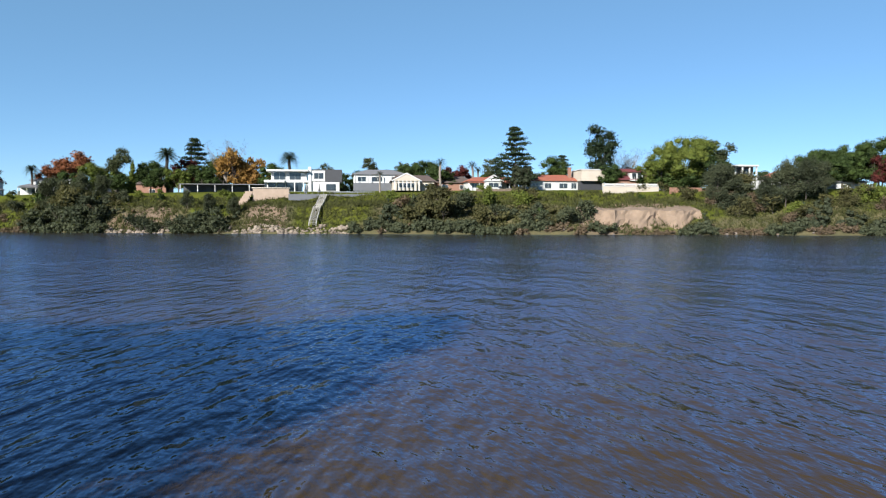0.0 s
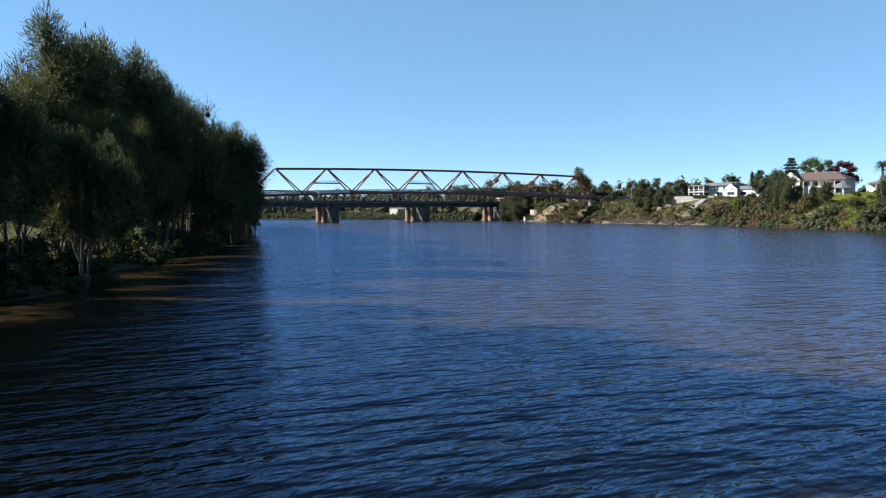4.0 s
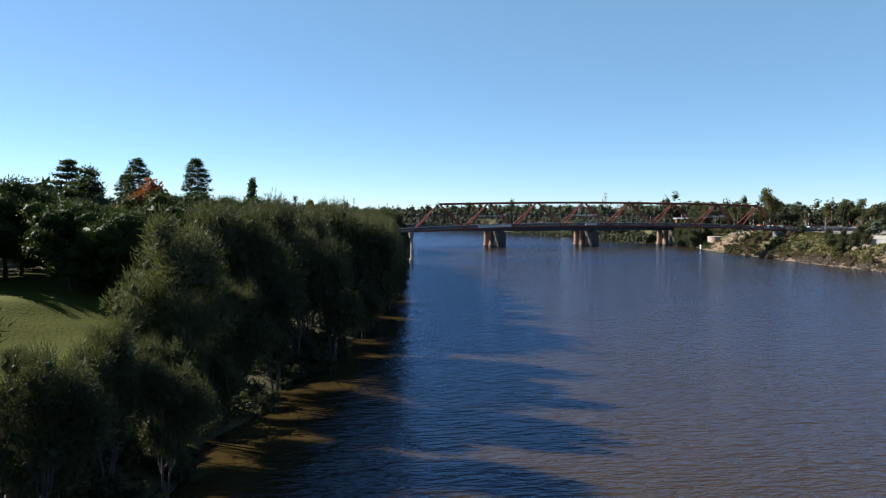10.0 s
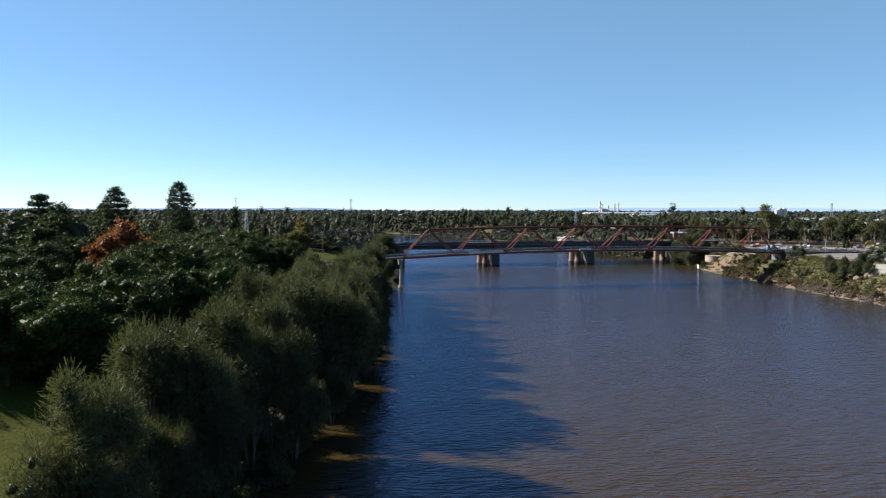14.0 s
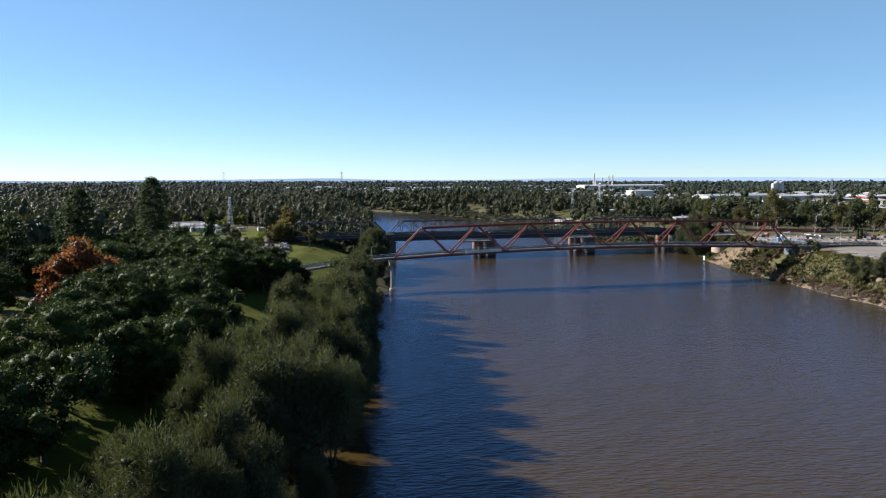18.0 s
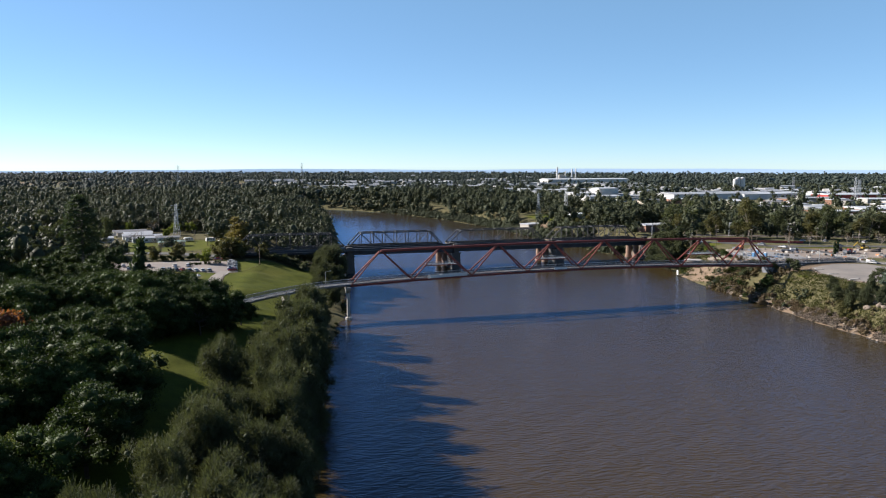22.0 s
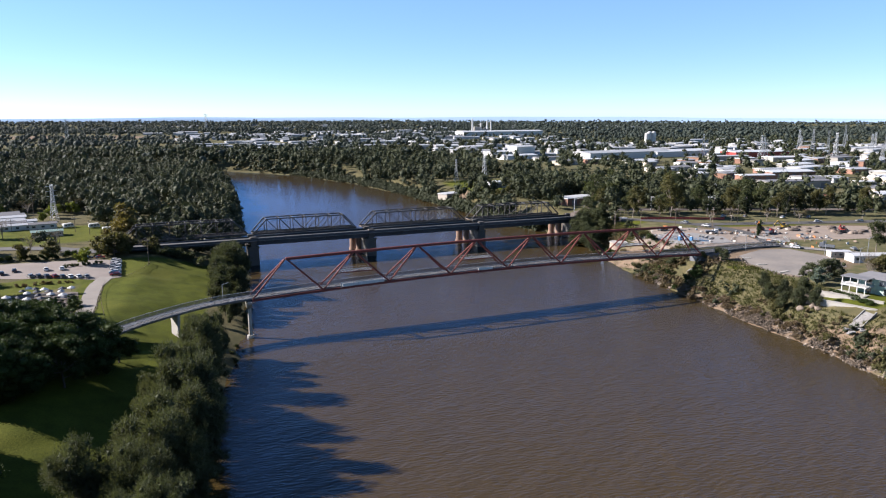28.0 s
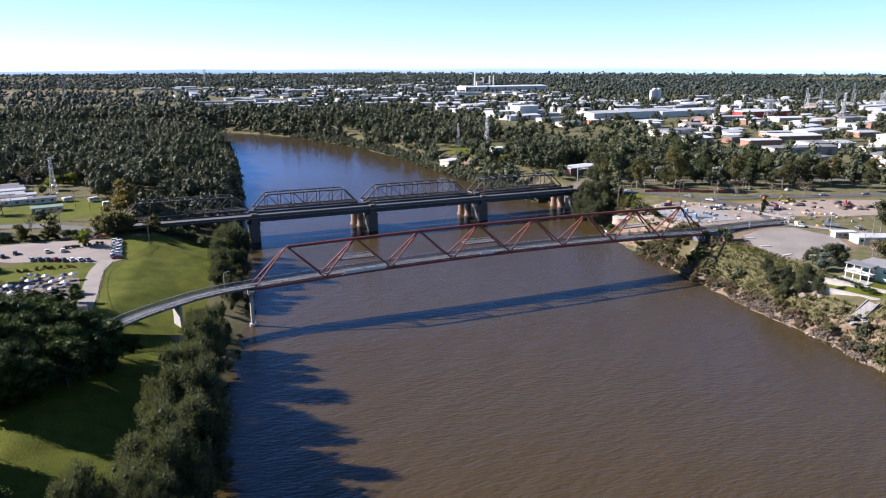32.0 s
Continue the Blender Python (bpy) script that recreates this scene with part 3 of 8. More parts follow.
def grille(w, h, nu, nv, bar, lean, thick=0.03):
    """A welded grille in one piece, leaning outwards."""
    us = sorted([i * (w - bar) / nu for i in range(nu + 1)] + [i * (w - bar) / nu + bar for i in range(nu + 1)])
    vs = sorted([i * (h - bar) / nv for i in range(nv + 1)] + [i * (h - bar) / nv + bar for i in range(nv + 1)])
    g, n = Geo(), len(us) * len(vs)
    for t in (0, thick):
        g.v += [(u, -lean * v / h + t, v) for v in vs for u in us]
    for j in range(len(vs) - 1):
        for i in range(len(us) - 1):
            if i % 2 == 0 or j % 2 == 0:
                q = (j * len(us) + i, j * len(us) + i + 1, (j + 1) * len(us) + i + 1, (j + 1) * len(us) + i)
                g.f += [q, tuple(n + k for k in q[::-1])]
    for i in range(len(us) - 1):
        g.f += [(i, n + i, n + i + 1, i + 1)]
    return g


pan = grille(2.44, 1.12, 12, 6, 0.045, 0.3)
panel_mesh = shared("screen_panel", pan, M["mesh_dark"])
post_mesh = shared("rail_post", Geo().beam((0, 0, -0.1), (0, -0.34, 1.3), 0.1, 0.12), M["steel_grey"])
slab_mesh = shared("deck_slab", Geo().box(1.22, 0, 0.1, 2.2, 4.9, 0.14), M["deck"])
for line in (left_line, span_line, right_line):
    for p, az, tilt in along(line, 2.5):
        turn_ = Matrix.Rotation(az, 4, "Z") @ Matrix.Rotation(-tilt, 4, "Y")
        o = new("deck_slab", slab_mesh)
        o.parent = foot
        o.matrix_basis = Matrix.Translation(p) @ turn_
        for sgn in (-1, 1):
            off = turn_ @ Vector((0, sgn * 2.56, 0.3))
            for nm, me in (("screen_panel", panel_mesh), ("rail_post", post_mesh)):
                o = new(nm, me)
                o.parent = foot
                o.matrix_basis = Matrix.Translation(p + off) @ turn_ @ Matrix.Diagonal((1, -sgn, 1, 1))

for sgn in (-1, 1):
    for k in range(8):
        x0, x1 = 25 * k, 25 * k + 25
        pts = [Vector((x0 + (x1 - x0) * j / 5, sgn * HALF, zb(x0 + (x1 - x0) * j / 5) - 0.35)) for j in range(6)]
        Geo().sweep(pts, [(-0.32, -0.4), (0.32, -0.4), (0.32, 0.35), (-0.32, 0.35)]).ob("bottom_chord", M["steel_red"], foot)
for k in range(8):
    x = 12.5 + 25 * k
    if k < 7:
        pts = [Vector((x + 25 * j / 5, 0, zt(x + 25 * j / 5))) for j in range(6)]
        g = Geo()
        g.sweep(pts, [(0.55 * math.cos(a), 0.55 * math.sin(a)) for a in np.linspace(0, 2 * math.pi, 11)[:-1]])
        g.ob("top_chord", M["steel_red"], foot)
    for xb in (x - 12.5, x + 12.5):
        for sgn in (-1, 1):
            Geo().tube((x + (0.5 if xb > x else -0.5), sgn * 0.3, zt(x) - 0.2), (xb, sgn * HALF, zb(xb) - 0.1), 0.33, 0.3, 8).ob("diagonal", M["steel_red"], foot)
for k in range(0, 51):
    x = 4 * k
    Geo().beam((x, -HALF, zb(x) - 0.55), (x, HALF, zb(x) - 0.55), 0.25, 0.35).ob("cross_beam", M["steel_red"], foot)
# maintenance frames hung between the legs of three panels
for k in (1, 3, 6):
    x = 12.5 + 25 * k
    zm = zt(x) - 6.8
    fr = Geo()
    for y in (-1.9, 1.9):
        fr.beam((x - 6.3, y, zm), (x + 6.3, y, zm), 0.22, 0.3)
        fr.beam((x - 6.3, y, zm + 0.9), (x + 6.3, y, zm + 0.9), 0.1, 0.1)
    for j in range(11):
        fr.beam((x - 6 + 1.2 * j, -1.9, zm), (x - 6 + 1.2 * j, 1.9, zm), 0.14, 0.14)
        for y in (-1.9, 1.9):
            fr.beam((x - 6 + 1.2 * j, y, zm), (x - 6 + 1.2 * j, y, zm + 0.9), 0.08, 0.08)
    fr.ob("maintenance_frame", M["galv"], foot, "pale steel lattice frame between truss legs")
    for y in (-2.05, 2.05):
        Geo().beam((x - 6.6, y, zm - 0.1), (x + 6.6, y, zm - 0.1), 0.2, 0.4).ob("frame_beam", M["steel_red"], foot)
# wrapped platform at the side of the deck
for k in range(8):
    Geo().box(33 + 2 * k, -3.2, zb(33 + 2 * k) - 0.1, 1.9, 0.5, 1.3).ob("lookout_screen", M["white"], foot, "pale solid screen of a lookout bay")
Geo().box(31.5, -3.6, zb(31) - 0.2, 0.5, 0.4, 2.0).ob("lookout_post", M["galv"], foot)
Geo().box(90, -3.2, zb(90) + 0.1, 6, 0.4, 1.0).ob("lookout_screen", M["white"], foot)

pier = tagged(empty("river_pier", -1.0, -2.0, 0), "slender pale concrete pier with a wide head standing in the water", "pier", group="foot bridge piers")
g = Geo().tube((0, 0, -3), (0, 0, 10.6), 0.7, 0.62, 16)
g.ob("column", M["concrete"], pier)
g = Geo().sweep([Vector((-0.7, 0, 0)), Vector((0.7, 0, 0))], [(-1.0, 10.4), (1.0, 10.4), (3.4, 12.3), (3.6, 13.1), (-3.6, 13.1), (-3.4, 12.3)])
for i, p in enumerate(g.v):
    g.v[i] = (p[0], p[1] + 1.4, p[2])
g.ob("pier_head", M["concrete"], pier)
Geo().tube((0, 0, -3), (0, 0, 0.9), 1.25, 1.25, 16).ob("pile_cap", M["concrete"], pier)

pier2 = tagged(empty("land_pier", -25.3, -5.0, gz(-25.3, -5.0) - 0.5, 26), "pale concrete blade pier on the grassy slope", "pier", group="foot bridge piers")
h2 = 12.0 - pier2.location.z
Geo().sweep([Vector((-0.45, 0, 0)), Vector((0.45, 0, 0))], [(-2.3, 0), (2.3, 0), (2.0, h2 * 0.5), (2.4, h2 - 1), (2.6, h2), (-2.6, h2), (-2.4, h2 - 1), (-2.0, h2 * 0.5)]).ob("blade", M["concrete"], pier2)

abut = tagged(empty("bridge_abutment", 203, 0, 8.5), "blue-grey painted concrete abutment with a sloping apron at the bridge end", "abutment")
Geo().sweep([Vector((-3, 0, 0)), Vector((16, 1, 0))], [(-3.4, -1.5), (3.4, -1.5), (3.6, 4.9), (-3.6, 4.9)]).ob("abutment_wall", M["fence_grey"], abut)
Geo().add([(-4, -4.4, -1), (-4, 4, -1), (-9, 4, -3.2), (-9, -4.4, -3.2), (-3, -4.4, 1.0), (-3, 4, 1.0)], [(0, 1, 2, 3), (0, 3, 4), (1, 5, 2), (3, 2, 5, 4), (0, 4, 5, 1)]).ob("apron", M["old_concrete"], abut)
Geo().beam((-2, -3.8, 1.5), (-9.0, -4.2, -2.3), 0.5, 0.9).ob("wing_wall", M["old_concrete"], abut)

# ---------------------------------------------------------------- the old road bridge
VY0, VY1 = 119.0, 128.0
VX = [18.5, 81.5, 148.5, 214.0]
road_b = tagged(empty("road_bridge", 0, 0, 0), "old blue-grey riveted iron box girder road bridge on masonry piers", "bridge")
vx_all = [-50] + VX


RIB = bpy.data.meshes.new("stiffener")
rib_geo = Geo().box(0, 0, 0, 0.16, 0.72, 3.2)
RIB.from_pydata(rib_geo.v, [], rib_geo.f)
RIB.materials.append(M["steel_blue"])


def girder(xa, xb, y):
    z0, z1 = 10.4, 13.9
    g = Geo().box((xa + xb) / 2, y, z0, xb - xa - 0.6, 0.5, z1 - z0)
    g.box((xa + xb) / 2, y, z1 - 0.18, xb - xa - 0.6, 1.0, 0.25)
    g.box((xa + xb) / 2, y, z0 - 0.1, xb - xa - 0.6, 1.0, 0.22)
    o = g.ob("box_girder", M["steel_blue"], road_b)
    n = int((xb - xa) / 3)
    for j in range(n + 1):
        r = new("stiffener", RIB)
        r.parent = o
        r.location = (xa + 0.6 + (xb - xa - 1.2) * j / n, y, z0 + 0.1)


for xa, xb in zip(vx_all[:-1], vx_all[1:]):
    if xa < 0:
        for y in (VY0, VY1):
            Geo().box((xa + xb) / 2, y, 11.6, xb - xa - 0.6, 0.6, 1.9).ob("approach_girder", M["steel_blue"], road_b)
    else:
        girder(xa, xb, VY0)
        girder(xa, xb, VY1)
    Geo().box((xa + xb) / 2, (VY0 + VY1) / 2, 12.6, xb - xa, VY1 - VY0, 0.4).ob("road_slab", M["asphalt"], road_b)
    Geo().box((xa + xb) / 2, VY0 - 2.0, 13.0, xb - xa, 2.6, 0.25).ob("walkway", M["deck"], road_b)
    Geo().box((xa + xb) / 2, VY0 - 3.2, 13.25, xb - xa, 0.12, 1.0).ob("parapet", M["steel_blue"], road_b)
    for j in range(int((xb - xa) / 4)):
        Geo().beam((xa + 2 + 4 * j, VY0 - 3.1, 13.0), (xa + 2 + 4 * j, VY0 - 0.2, 11.5), 0.15, 0.2).ob("bracket", M["steel_blue"], road_b)
for i, x in enumerate(VX):
    p = tagged(empty("masonry_pier", x, 123.2, 0), "dark weathered stone bridge pier with a corbelled cap", "pier", group="road bridge piers")
    Geo().box(0, 0, -4, 5.4, 12.4, 13.0, taper=0.10).ob("shaft", M["concrete_dark"], p)
    Geo().box(0, 0, 9.0, 5.7, 12.2, 0.7).ob("cap", M["concrete_dark"], p)
    for sgn in (-1, 1):
        Geo().box(0, sgn * 4.6, 9.7, 3.0, 2.0, 4.6).ob("pylon", M["concrete_dark"], p)
        Geo().box(0, sgn * 4.6, 14.3, 3.5, 2.5, 0.5, taper=0.2).ob("pylon_cap", M["concrete_dark"], p)
    for k, dx in ((0, -6.0), (1, -10.2)):
        if i > 0:
            q = tagged(empty("cylinder_pier", x + dx * 0.55 + 1.0, 134 + 5.0 * k, 0), "tan rust-stained cylindrical rail bridge pier in the water", "pier", group="rail bridge piers")
            Geo().tube((0, 0, -4), (0, 0, 12.4), 1.9, 1.8, 18).ob("cylinder", M["tan_pier"], q)
            Geo().tube((0, 0, 11.2), (0, 0, 12.6), 2.15, 2.15, 18).ob("collar", M["tan_pier"], q)
            Geo().tube((0, 0, -4), (0, 0, 1.2), 2.3, 2.3, 18).ob("footing", M["tan_pier"], q)

# ---------------------------------------------------------------- the railway bridge behind it
rail_b = tagged(empty("railway_bridge", 0, 0, 0), "dark steel through-truss railway bridge with four spans", "bridge")
RY0, RY1 = 135.0, 143.0
for xa, xb in ((-44, 18.5), (21.0, 78), (82, 146), (150, 212)):
    n = 8
    xs = [xa + (xb - xa) * j / n for j in range(n + 1)]
    for y in (RY0, RY1):
        tz = lambda j: 20.9 + 0.3 * (1 - ((j - n / 2) / (n / 2)) ** 2)
        Geo().beam((xa, y, 13.5), (xb, y, 13.5), 0.5, 0.8).ob("bottom_chord", M["steel_dark"], rail_b)
        for j in range(1, n - 1):
            Geo().beam((xs[j], y, tz(j)), (xs[j + 1], y, tz(j + 1)), 0.55, 0.6).ob("top_chord", M["steel_dark"], rail_b)
        for j, k in ((0, 1), (n, n - 1)):
            Geo().beam((xs[j], y, 13.5), (xs[k], y, tz(k)), 0.55, 0.55).ob("end_post", M["steel_dark"], rail_b)
        for j in range(1, n):
            Geo().beam((xs[j], y, 13.5), (xs[j], y, tz(j)), 0.38, 0.38).ob("post", M["steel_dark"], rail_b)
            k = j + 1 if j < n / 2 else j - 1
            if j != n / 2:
                Geo().beam((xs[j], y, tz(j)), (xs[k], y, 13.6), 0.26, 0.26).ob("tie", M["steel_dark"], rail_b)
    for j in range(1, n):
        Geo().beam((xs[j], RY0, tz(j)), (xs[j], RY1, tz(j)), 0.35, 0.35).ob("top_strut", M["steel_dark"], rail_b)
        if j < n - 1:
            Geo().beam((xs[j], RY0, tz(j)), (xs[j + 1], RY1, tz(j + 1)), 0.16, 0.16).ob("wind_brace", M["steel_dark"], rail_b)
    Geo().box((xa + xb) / 2, (RY0 + RY1) / 2, 12.9, xb - xa, RY1 - RY0, 0.5).ob("track_deck", M["timber"], rail_b)
    for y in (RY0 + 2.2, RY0 + 3.6, RY0 + 4.8, RY0 + 6.2):
        Geo().box((xa + xb) / 2, y, 13.4, xb - xa, 0.09, 0.17).ob("rail", M["steel_dark"], rail_b)

# ---------------------------------------------------------------- trees and shrubs
ICO = None


def unit_ball():
    """An icosphere, subdivided once: 42 points, 80 faces."""
    global ICO
    if ICO is None:
        bm = bmesh.new()
        bmesh.ops.create_icosphere(bm, subdivisions=2, radius=1.0)
        ICO = np.array([v.co[:] for v in bm.verts]), np.array([[v.index for v in f.verts] for f in bm.faces])
        bm.free()
    return ICO


def cores(rng, centres, radii, squash=0.8):
    """Lumpy inner masses of a crown."""
    V, F = unit_ball()
    vs, fs, n = [], [], 0
    for c, r in zip(centres, radii):
        j = 1 + 0.28 * rng.standard_normal((len(V), 1)).clip(-1.4, 1.4)
        vs.append(V * j * np.array([r, r, r * squash]) + c)
        fs.append(F + n)
        n += len(V)
    return np.concatenate(vs), np.concatenate(fs)


def cards(rng, centres, radii, count, length, width, rise=0.3, squash=0.8, shell=0.25, loose=0.75, turn=0.55):
    """Small leaf sprays over the outside of the lobes of a crown, most of them facing outwards."""
    k = rng.choice(len(centres), count, p=radii ** 2 / (radii ** 2).sum())
    d = rng.standard_normal((count, 3))
    d[:, 2] += 0.25
    d /= np.linalg.norm(d, axis=1)[:, None]
    r = radii[k] * (1 - shell + 1.6 * shell * rng.random(count))
    p = centres[k] + d * r[:, None] * np.array([1, 1, squash])
    a = d + loose * rng.standard_normal((count, 3))
    a[:, 2] += rise
    a /= np.linalg.norm(a, axis=1)[:, None]
    s = np.cross(a, d + turn * rng.standard_normal((count, 3)))
    s /= np.linalg.norm(s, axis=1)[:, None]
    L = (length * (0.6 + 0.8 * rng.random(count)))[:, None]
    W = (width * (0.6 + 0.8 * rng.random(count)))[:, None]
    v = np.stack([p - s * W * 0.5, p + s * W * 0.5, p + a * L + s * W * 0.22, p + a * L - s * W * 0.22], 1).reshape(-1, 3)
    f = np.arange(count * 4).reshape(-1, 4)
    return v, f


def quads(F):
    return np.concatenate([F[:, [0, 1, 2]], F[:, [0, 2, 3]]])


def joined(*pairs):
    vs, fs, n = [], [], 0
    for v, f in pairs:
        if f.shape[1] == 4:
            f = quads(f)
        vs.append(v)
        fs.append(f + n)
        n += len(v)
    return np.concatenate(vs), np.concatenate(fs)


def limbs(g, rng, h, r, tips, n=6):
    """A tapered trunk with a slight bend, and limbs to some of the lobes."""
    lean = rng.normal(0, 0.04, 2)
    pts = [Vector((lean[0] * z + 0.15 * math.sin(z), lean[1] * z, z)) for z in np.linspace(-0.6, h, 6)]
    first = len(g.v)
    for i in range(5):
        g.tube(pts[i], pts[i + 1], r * (1 - 0.15 * i), r * (1 - 0.15 * (i + 1)), n, caps=False)
        if i:
            g.f.append((first + 2 * n * i - n, first + 2 * n * i - n + 1, first + 2 * n * i))
    for t in tips:
        j = rng.integers(2, 5)
        b = pts[j]
        t = Vector(t)
        k = len(g.v)
        g.f += [(first + 2 * n * j, first + 2 * n * j + 1, k), (k + 5, k + 6, k + 10)]  # joined to the trunk and at the bend
        m = b.lerp(t, 0.5) + Vector((0, 0, -0.08 * (t - b).length))
        g.tube(b, m, r * 0.42, r * 0.28, 5, caps=False)
        g.tube(m, t, r * 0.28, r * 0.08, 5, caps=False)


def lobed(rng, n, h0, h1, rad, lobe, profile):
    """Lobe centres inside an outline: profile gives the radius share by height share."""
    c, r = [], []
    for i in range(n):
        u = (i + rng.random()) / n
        w = rng.random() * 2 * math.pi
        d = rad * profile(u) * math.sqrt(0.25 + 0.75 * rng.random())
        c.append((d * math.cos(w), d * math.sin(w), h0 + (h1 - h0) * u))
        r.append(lobe * (0.7 + 0.6 * rng.random()))
    return np.array(c), np.array(r)


def boughs(rng, majors, minors, h0, h1, rad, lobe, profile, reach=1.0):
    """Lobes gathered into boughs, so that a crown has bays and dark gaps."""
    c, r = lobed(rng, majors, h0, h1, rad, lobe, profile)
    cc, rr = [], []
    for p, q in zip(c, r):
        for _ in range(minors):
            d = rng.standard_normal(3).clip(-1.2, 1.2)
            d[2] = 0.7 * d[2] + 0.2
            cc.append(p + d * q * 0.62 * reach)
            rr.append(q * rng.uniform(0.38, 0.72))
    return np.array(cc), np.array(rr)


SPECIES = {}


def species(name, label, leaf, bark, seeds, make):
    SPECIES[name] = dict(label=label, leaf=leaf, bark=bark, seeds=seeds, make=make, built={})


def plant(name, x, y, scale=1.0, turn=None, z=None, rng=random, group="", stretch=1.0, leaf=None, label=None):
    """Sets a tree on the ground; the first of each variant is built, the others are copies."""
    sp = SPECIES[name]
    seed = rng.choice(sp["seeds"])
    turn = rng.uniform(0, 360) if turn is None else turn
    z = gz(x, y) - 0.1 if z is None else z
    m = pose(x, y, z, 0, 0, turn) @ Matrix.Diagonal((scale, scale, scale * stretch, 1))
    key = (seed, leaf)
    if key in sp["built"]:
        p = sp["built"][key]
        o = copy_thing(p, m @ Matrix.Diagonal((1 / p.scale[0], 1 / p.scale[1], 1 / p.scale[2], 1)))
    else:
        r = np.random.default_rng(seed)
        g = Geo()
        V, F = sp["make"](r, g)
        o = empty(sp.get("kind", name))
        if g.v:
            g.ob("trunk", sp["bark"], o)
        me = np_mesh("crown", V, F, M[leaf] if leaf else sp["leaf"], smooth=True)
        c = new("crown", me)
        c.parent = o
        tagged(o, sp["label"], sp.get("cat", "tree"))
        sp["built"][key] = o
        o.matrix_basis = m
    o["label"] = label or sp["label"]
    if group:
        o["group"] = group
    return o


def stems(g, rng, n, h, r, tips):
    """Slender trunks that lean apart from one foot, each with limbs to the lobes on its side."""
    tips = [Vector(t) for t in tips]
    foot = len(g.v)
    for i in range(n):
        w = 2 * math.pi * (i + rng.uniform(-0.3, 0.3)) / n
        out = Vector((math.cos(w), math.sin(w), 0))
        lean, bow = rng.uniform(0.10, 0.22), rng.uniform(-0.35, 0.35)
        pts = [out * (0.25 + lean * max(z, 0) ** 0.93) + Vector((bow * math.sin(0.5 * z), bow * math.cos(0.6 * z) * 0.6, z)) for z in np.linspace(-0.6, h * rng.uniform(0.75, 1.0), 7)]
        first = len(g.v)
        if i:
            g.f.append((foot, foot + 1, first))
        for k in range(6):
            g.tube(pts[k], pts[k + 1], r * (1 - 0.13 * k), r * (0.87 - 0.13 * k), 5, caps=False)
            if k:
                g.f.append((first + 10 * k - 5, first + 10 * k - 4, first + 10 * k))
        for t in tips:
            if out.dot(t.xy.to_3d().normalized()) < math.cos(math.pi / n) - 0.1:
                continue
            j = int(rng.integers(2, 6))
            b = pts[j]
            k = len(g.v)
            g.f += [(first + 10 * j, first + 10 * j + 1, k), (k + 5, k + 6, k + 10)]
            m = b.lerp(t, 0.5) + Vector((0, 0, -0.06 * (t - b).length))
            g.tube(b, m, r * 0.36, r * 0.22, 5, caps=False)
            g.tube(m, t, r * 0.22, r * 0.06, 5, caps=False)


def make_sheoak(n_cards, length, width, low, core, trunks=1):
    """Ascending limbs that end in upright feathery plumes, foliage hanging low at the skirt."""
    def make(r, g):
        c, rad = boughs(r, 13, 8, low, 15.4, 4.3, 2.5, lambda u: (0.55 + 1.1 * u) if u < 0.4 else max(0.25, 1.2 * (1 - u) ** 0.5), 1.05)
        rad = rad * np.interp(c[:, 2], [1, 8, 17], [0.55, 0.95, 0.8])
        if trunks > 1:
            stems(g, r, trunks, 12.5, 0.2, c[r.choice(len(c), 44, replace=False)])
        else:
            limbs(g, r, 13.0, 0.27, c[r.choice(len(c), 40, replace=False)])
        tip = c + np.stack([0 * rad, 0 * rad, rad * 0.8], -1)
        a = cards(r, c, rad, n_cards, length, width, rise=0.5, squash=1.05, shell=0.6, loose=0.6, turn=0.7)
        b = cards(r, tip, rad * 0.6, n_cards // 5, length * 1.1, width, rise=1.0, squash=1.25, shell=0.8, loose=0.4, turn=0.7)
        return joined(a, b, cores(r, c, rad * core, 1.0))
    return make


species("river_she_oak", "tall dark grey-green river she-oak on the bank", M["sheoak"], M["bark"], [11, 12, 13, 14], make_sheoak(28000, 0.46, 0.065, 6.0, 0.32, 3))
species("she_oak", "grey-green she-oak on the river bank", M["sheoak"], M["bark"], [15, 16, 17], make_sheoak(13000, 0.6, 0.12, 3.0, 0.4))


def make_round(n_lobes, h0, h1, rad, lobe, n_cards, length, width, trunk=0.4, squash=0.75, core=0.8):
    def make(r, g):
        c, rr = boughs(r, max(4, n_lobes // 2), 5, h0, h1, rad * 0.95, lobe * 1.25, lambda u: math.sqrt(max(0.05, 1 - (1.7 * u - 0.75) ** 2)) if u < 0.99 else 0.2)
        limbs(g, r, h0 + (h1 - h0) * 0.55, trunk, c[r.choice(len(c), min(10, len(c)), replace=False)])
        return joined(cards(r, c, rr, n_cards, length, width, rise=0.2, squash=squash, shell=0.4), cores(r, c, rr * core * 0.75, squash))
    return make


species("broad_tree", "broad dark green shade tree with a dense rounded crown", M["fig"], M["bark"], [21, 22, 23], make_round(26, 3.4, 12.0, 6.0, 2.3, 14000, 0.31, 0.17))
species("gum_tree", "tall grey-green gum tree with an open crown", M["gum"], M["bark_pale"], [31, 32, 33], make_round(20, 6.0, 17.5, 4.6, 2.0, 3400, 0.6, 0.3, 0.32, 0.7, 0.62))
species("tall_pine", "tall dark pine with a clumped irregular crown", M["pine"], M["bark"], [35, 36], make_round(22, 3.6, 17.5, 2.9, 2.1, 5200, 0.5, 0.22, 0.35, 0.8, 0.7))
species("park_tree", "small rounded green park tree", M["lime"], M["bark"], [41, 42], make_round(14, 2.2, 6.5, 3.0, 1.35, 1300, 0.5, 0.36, 0.2))
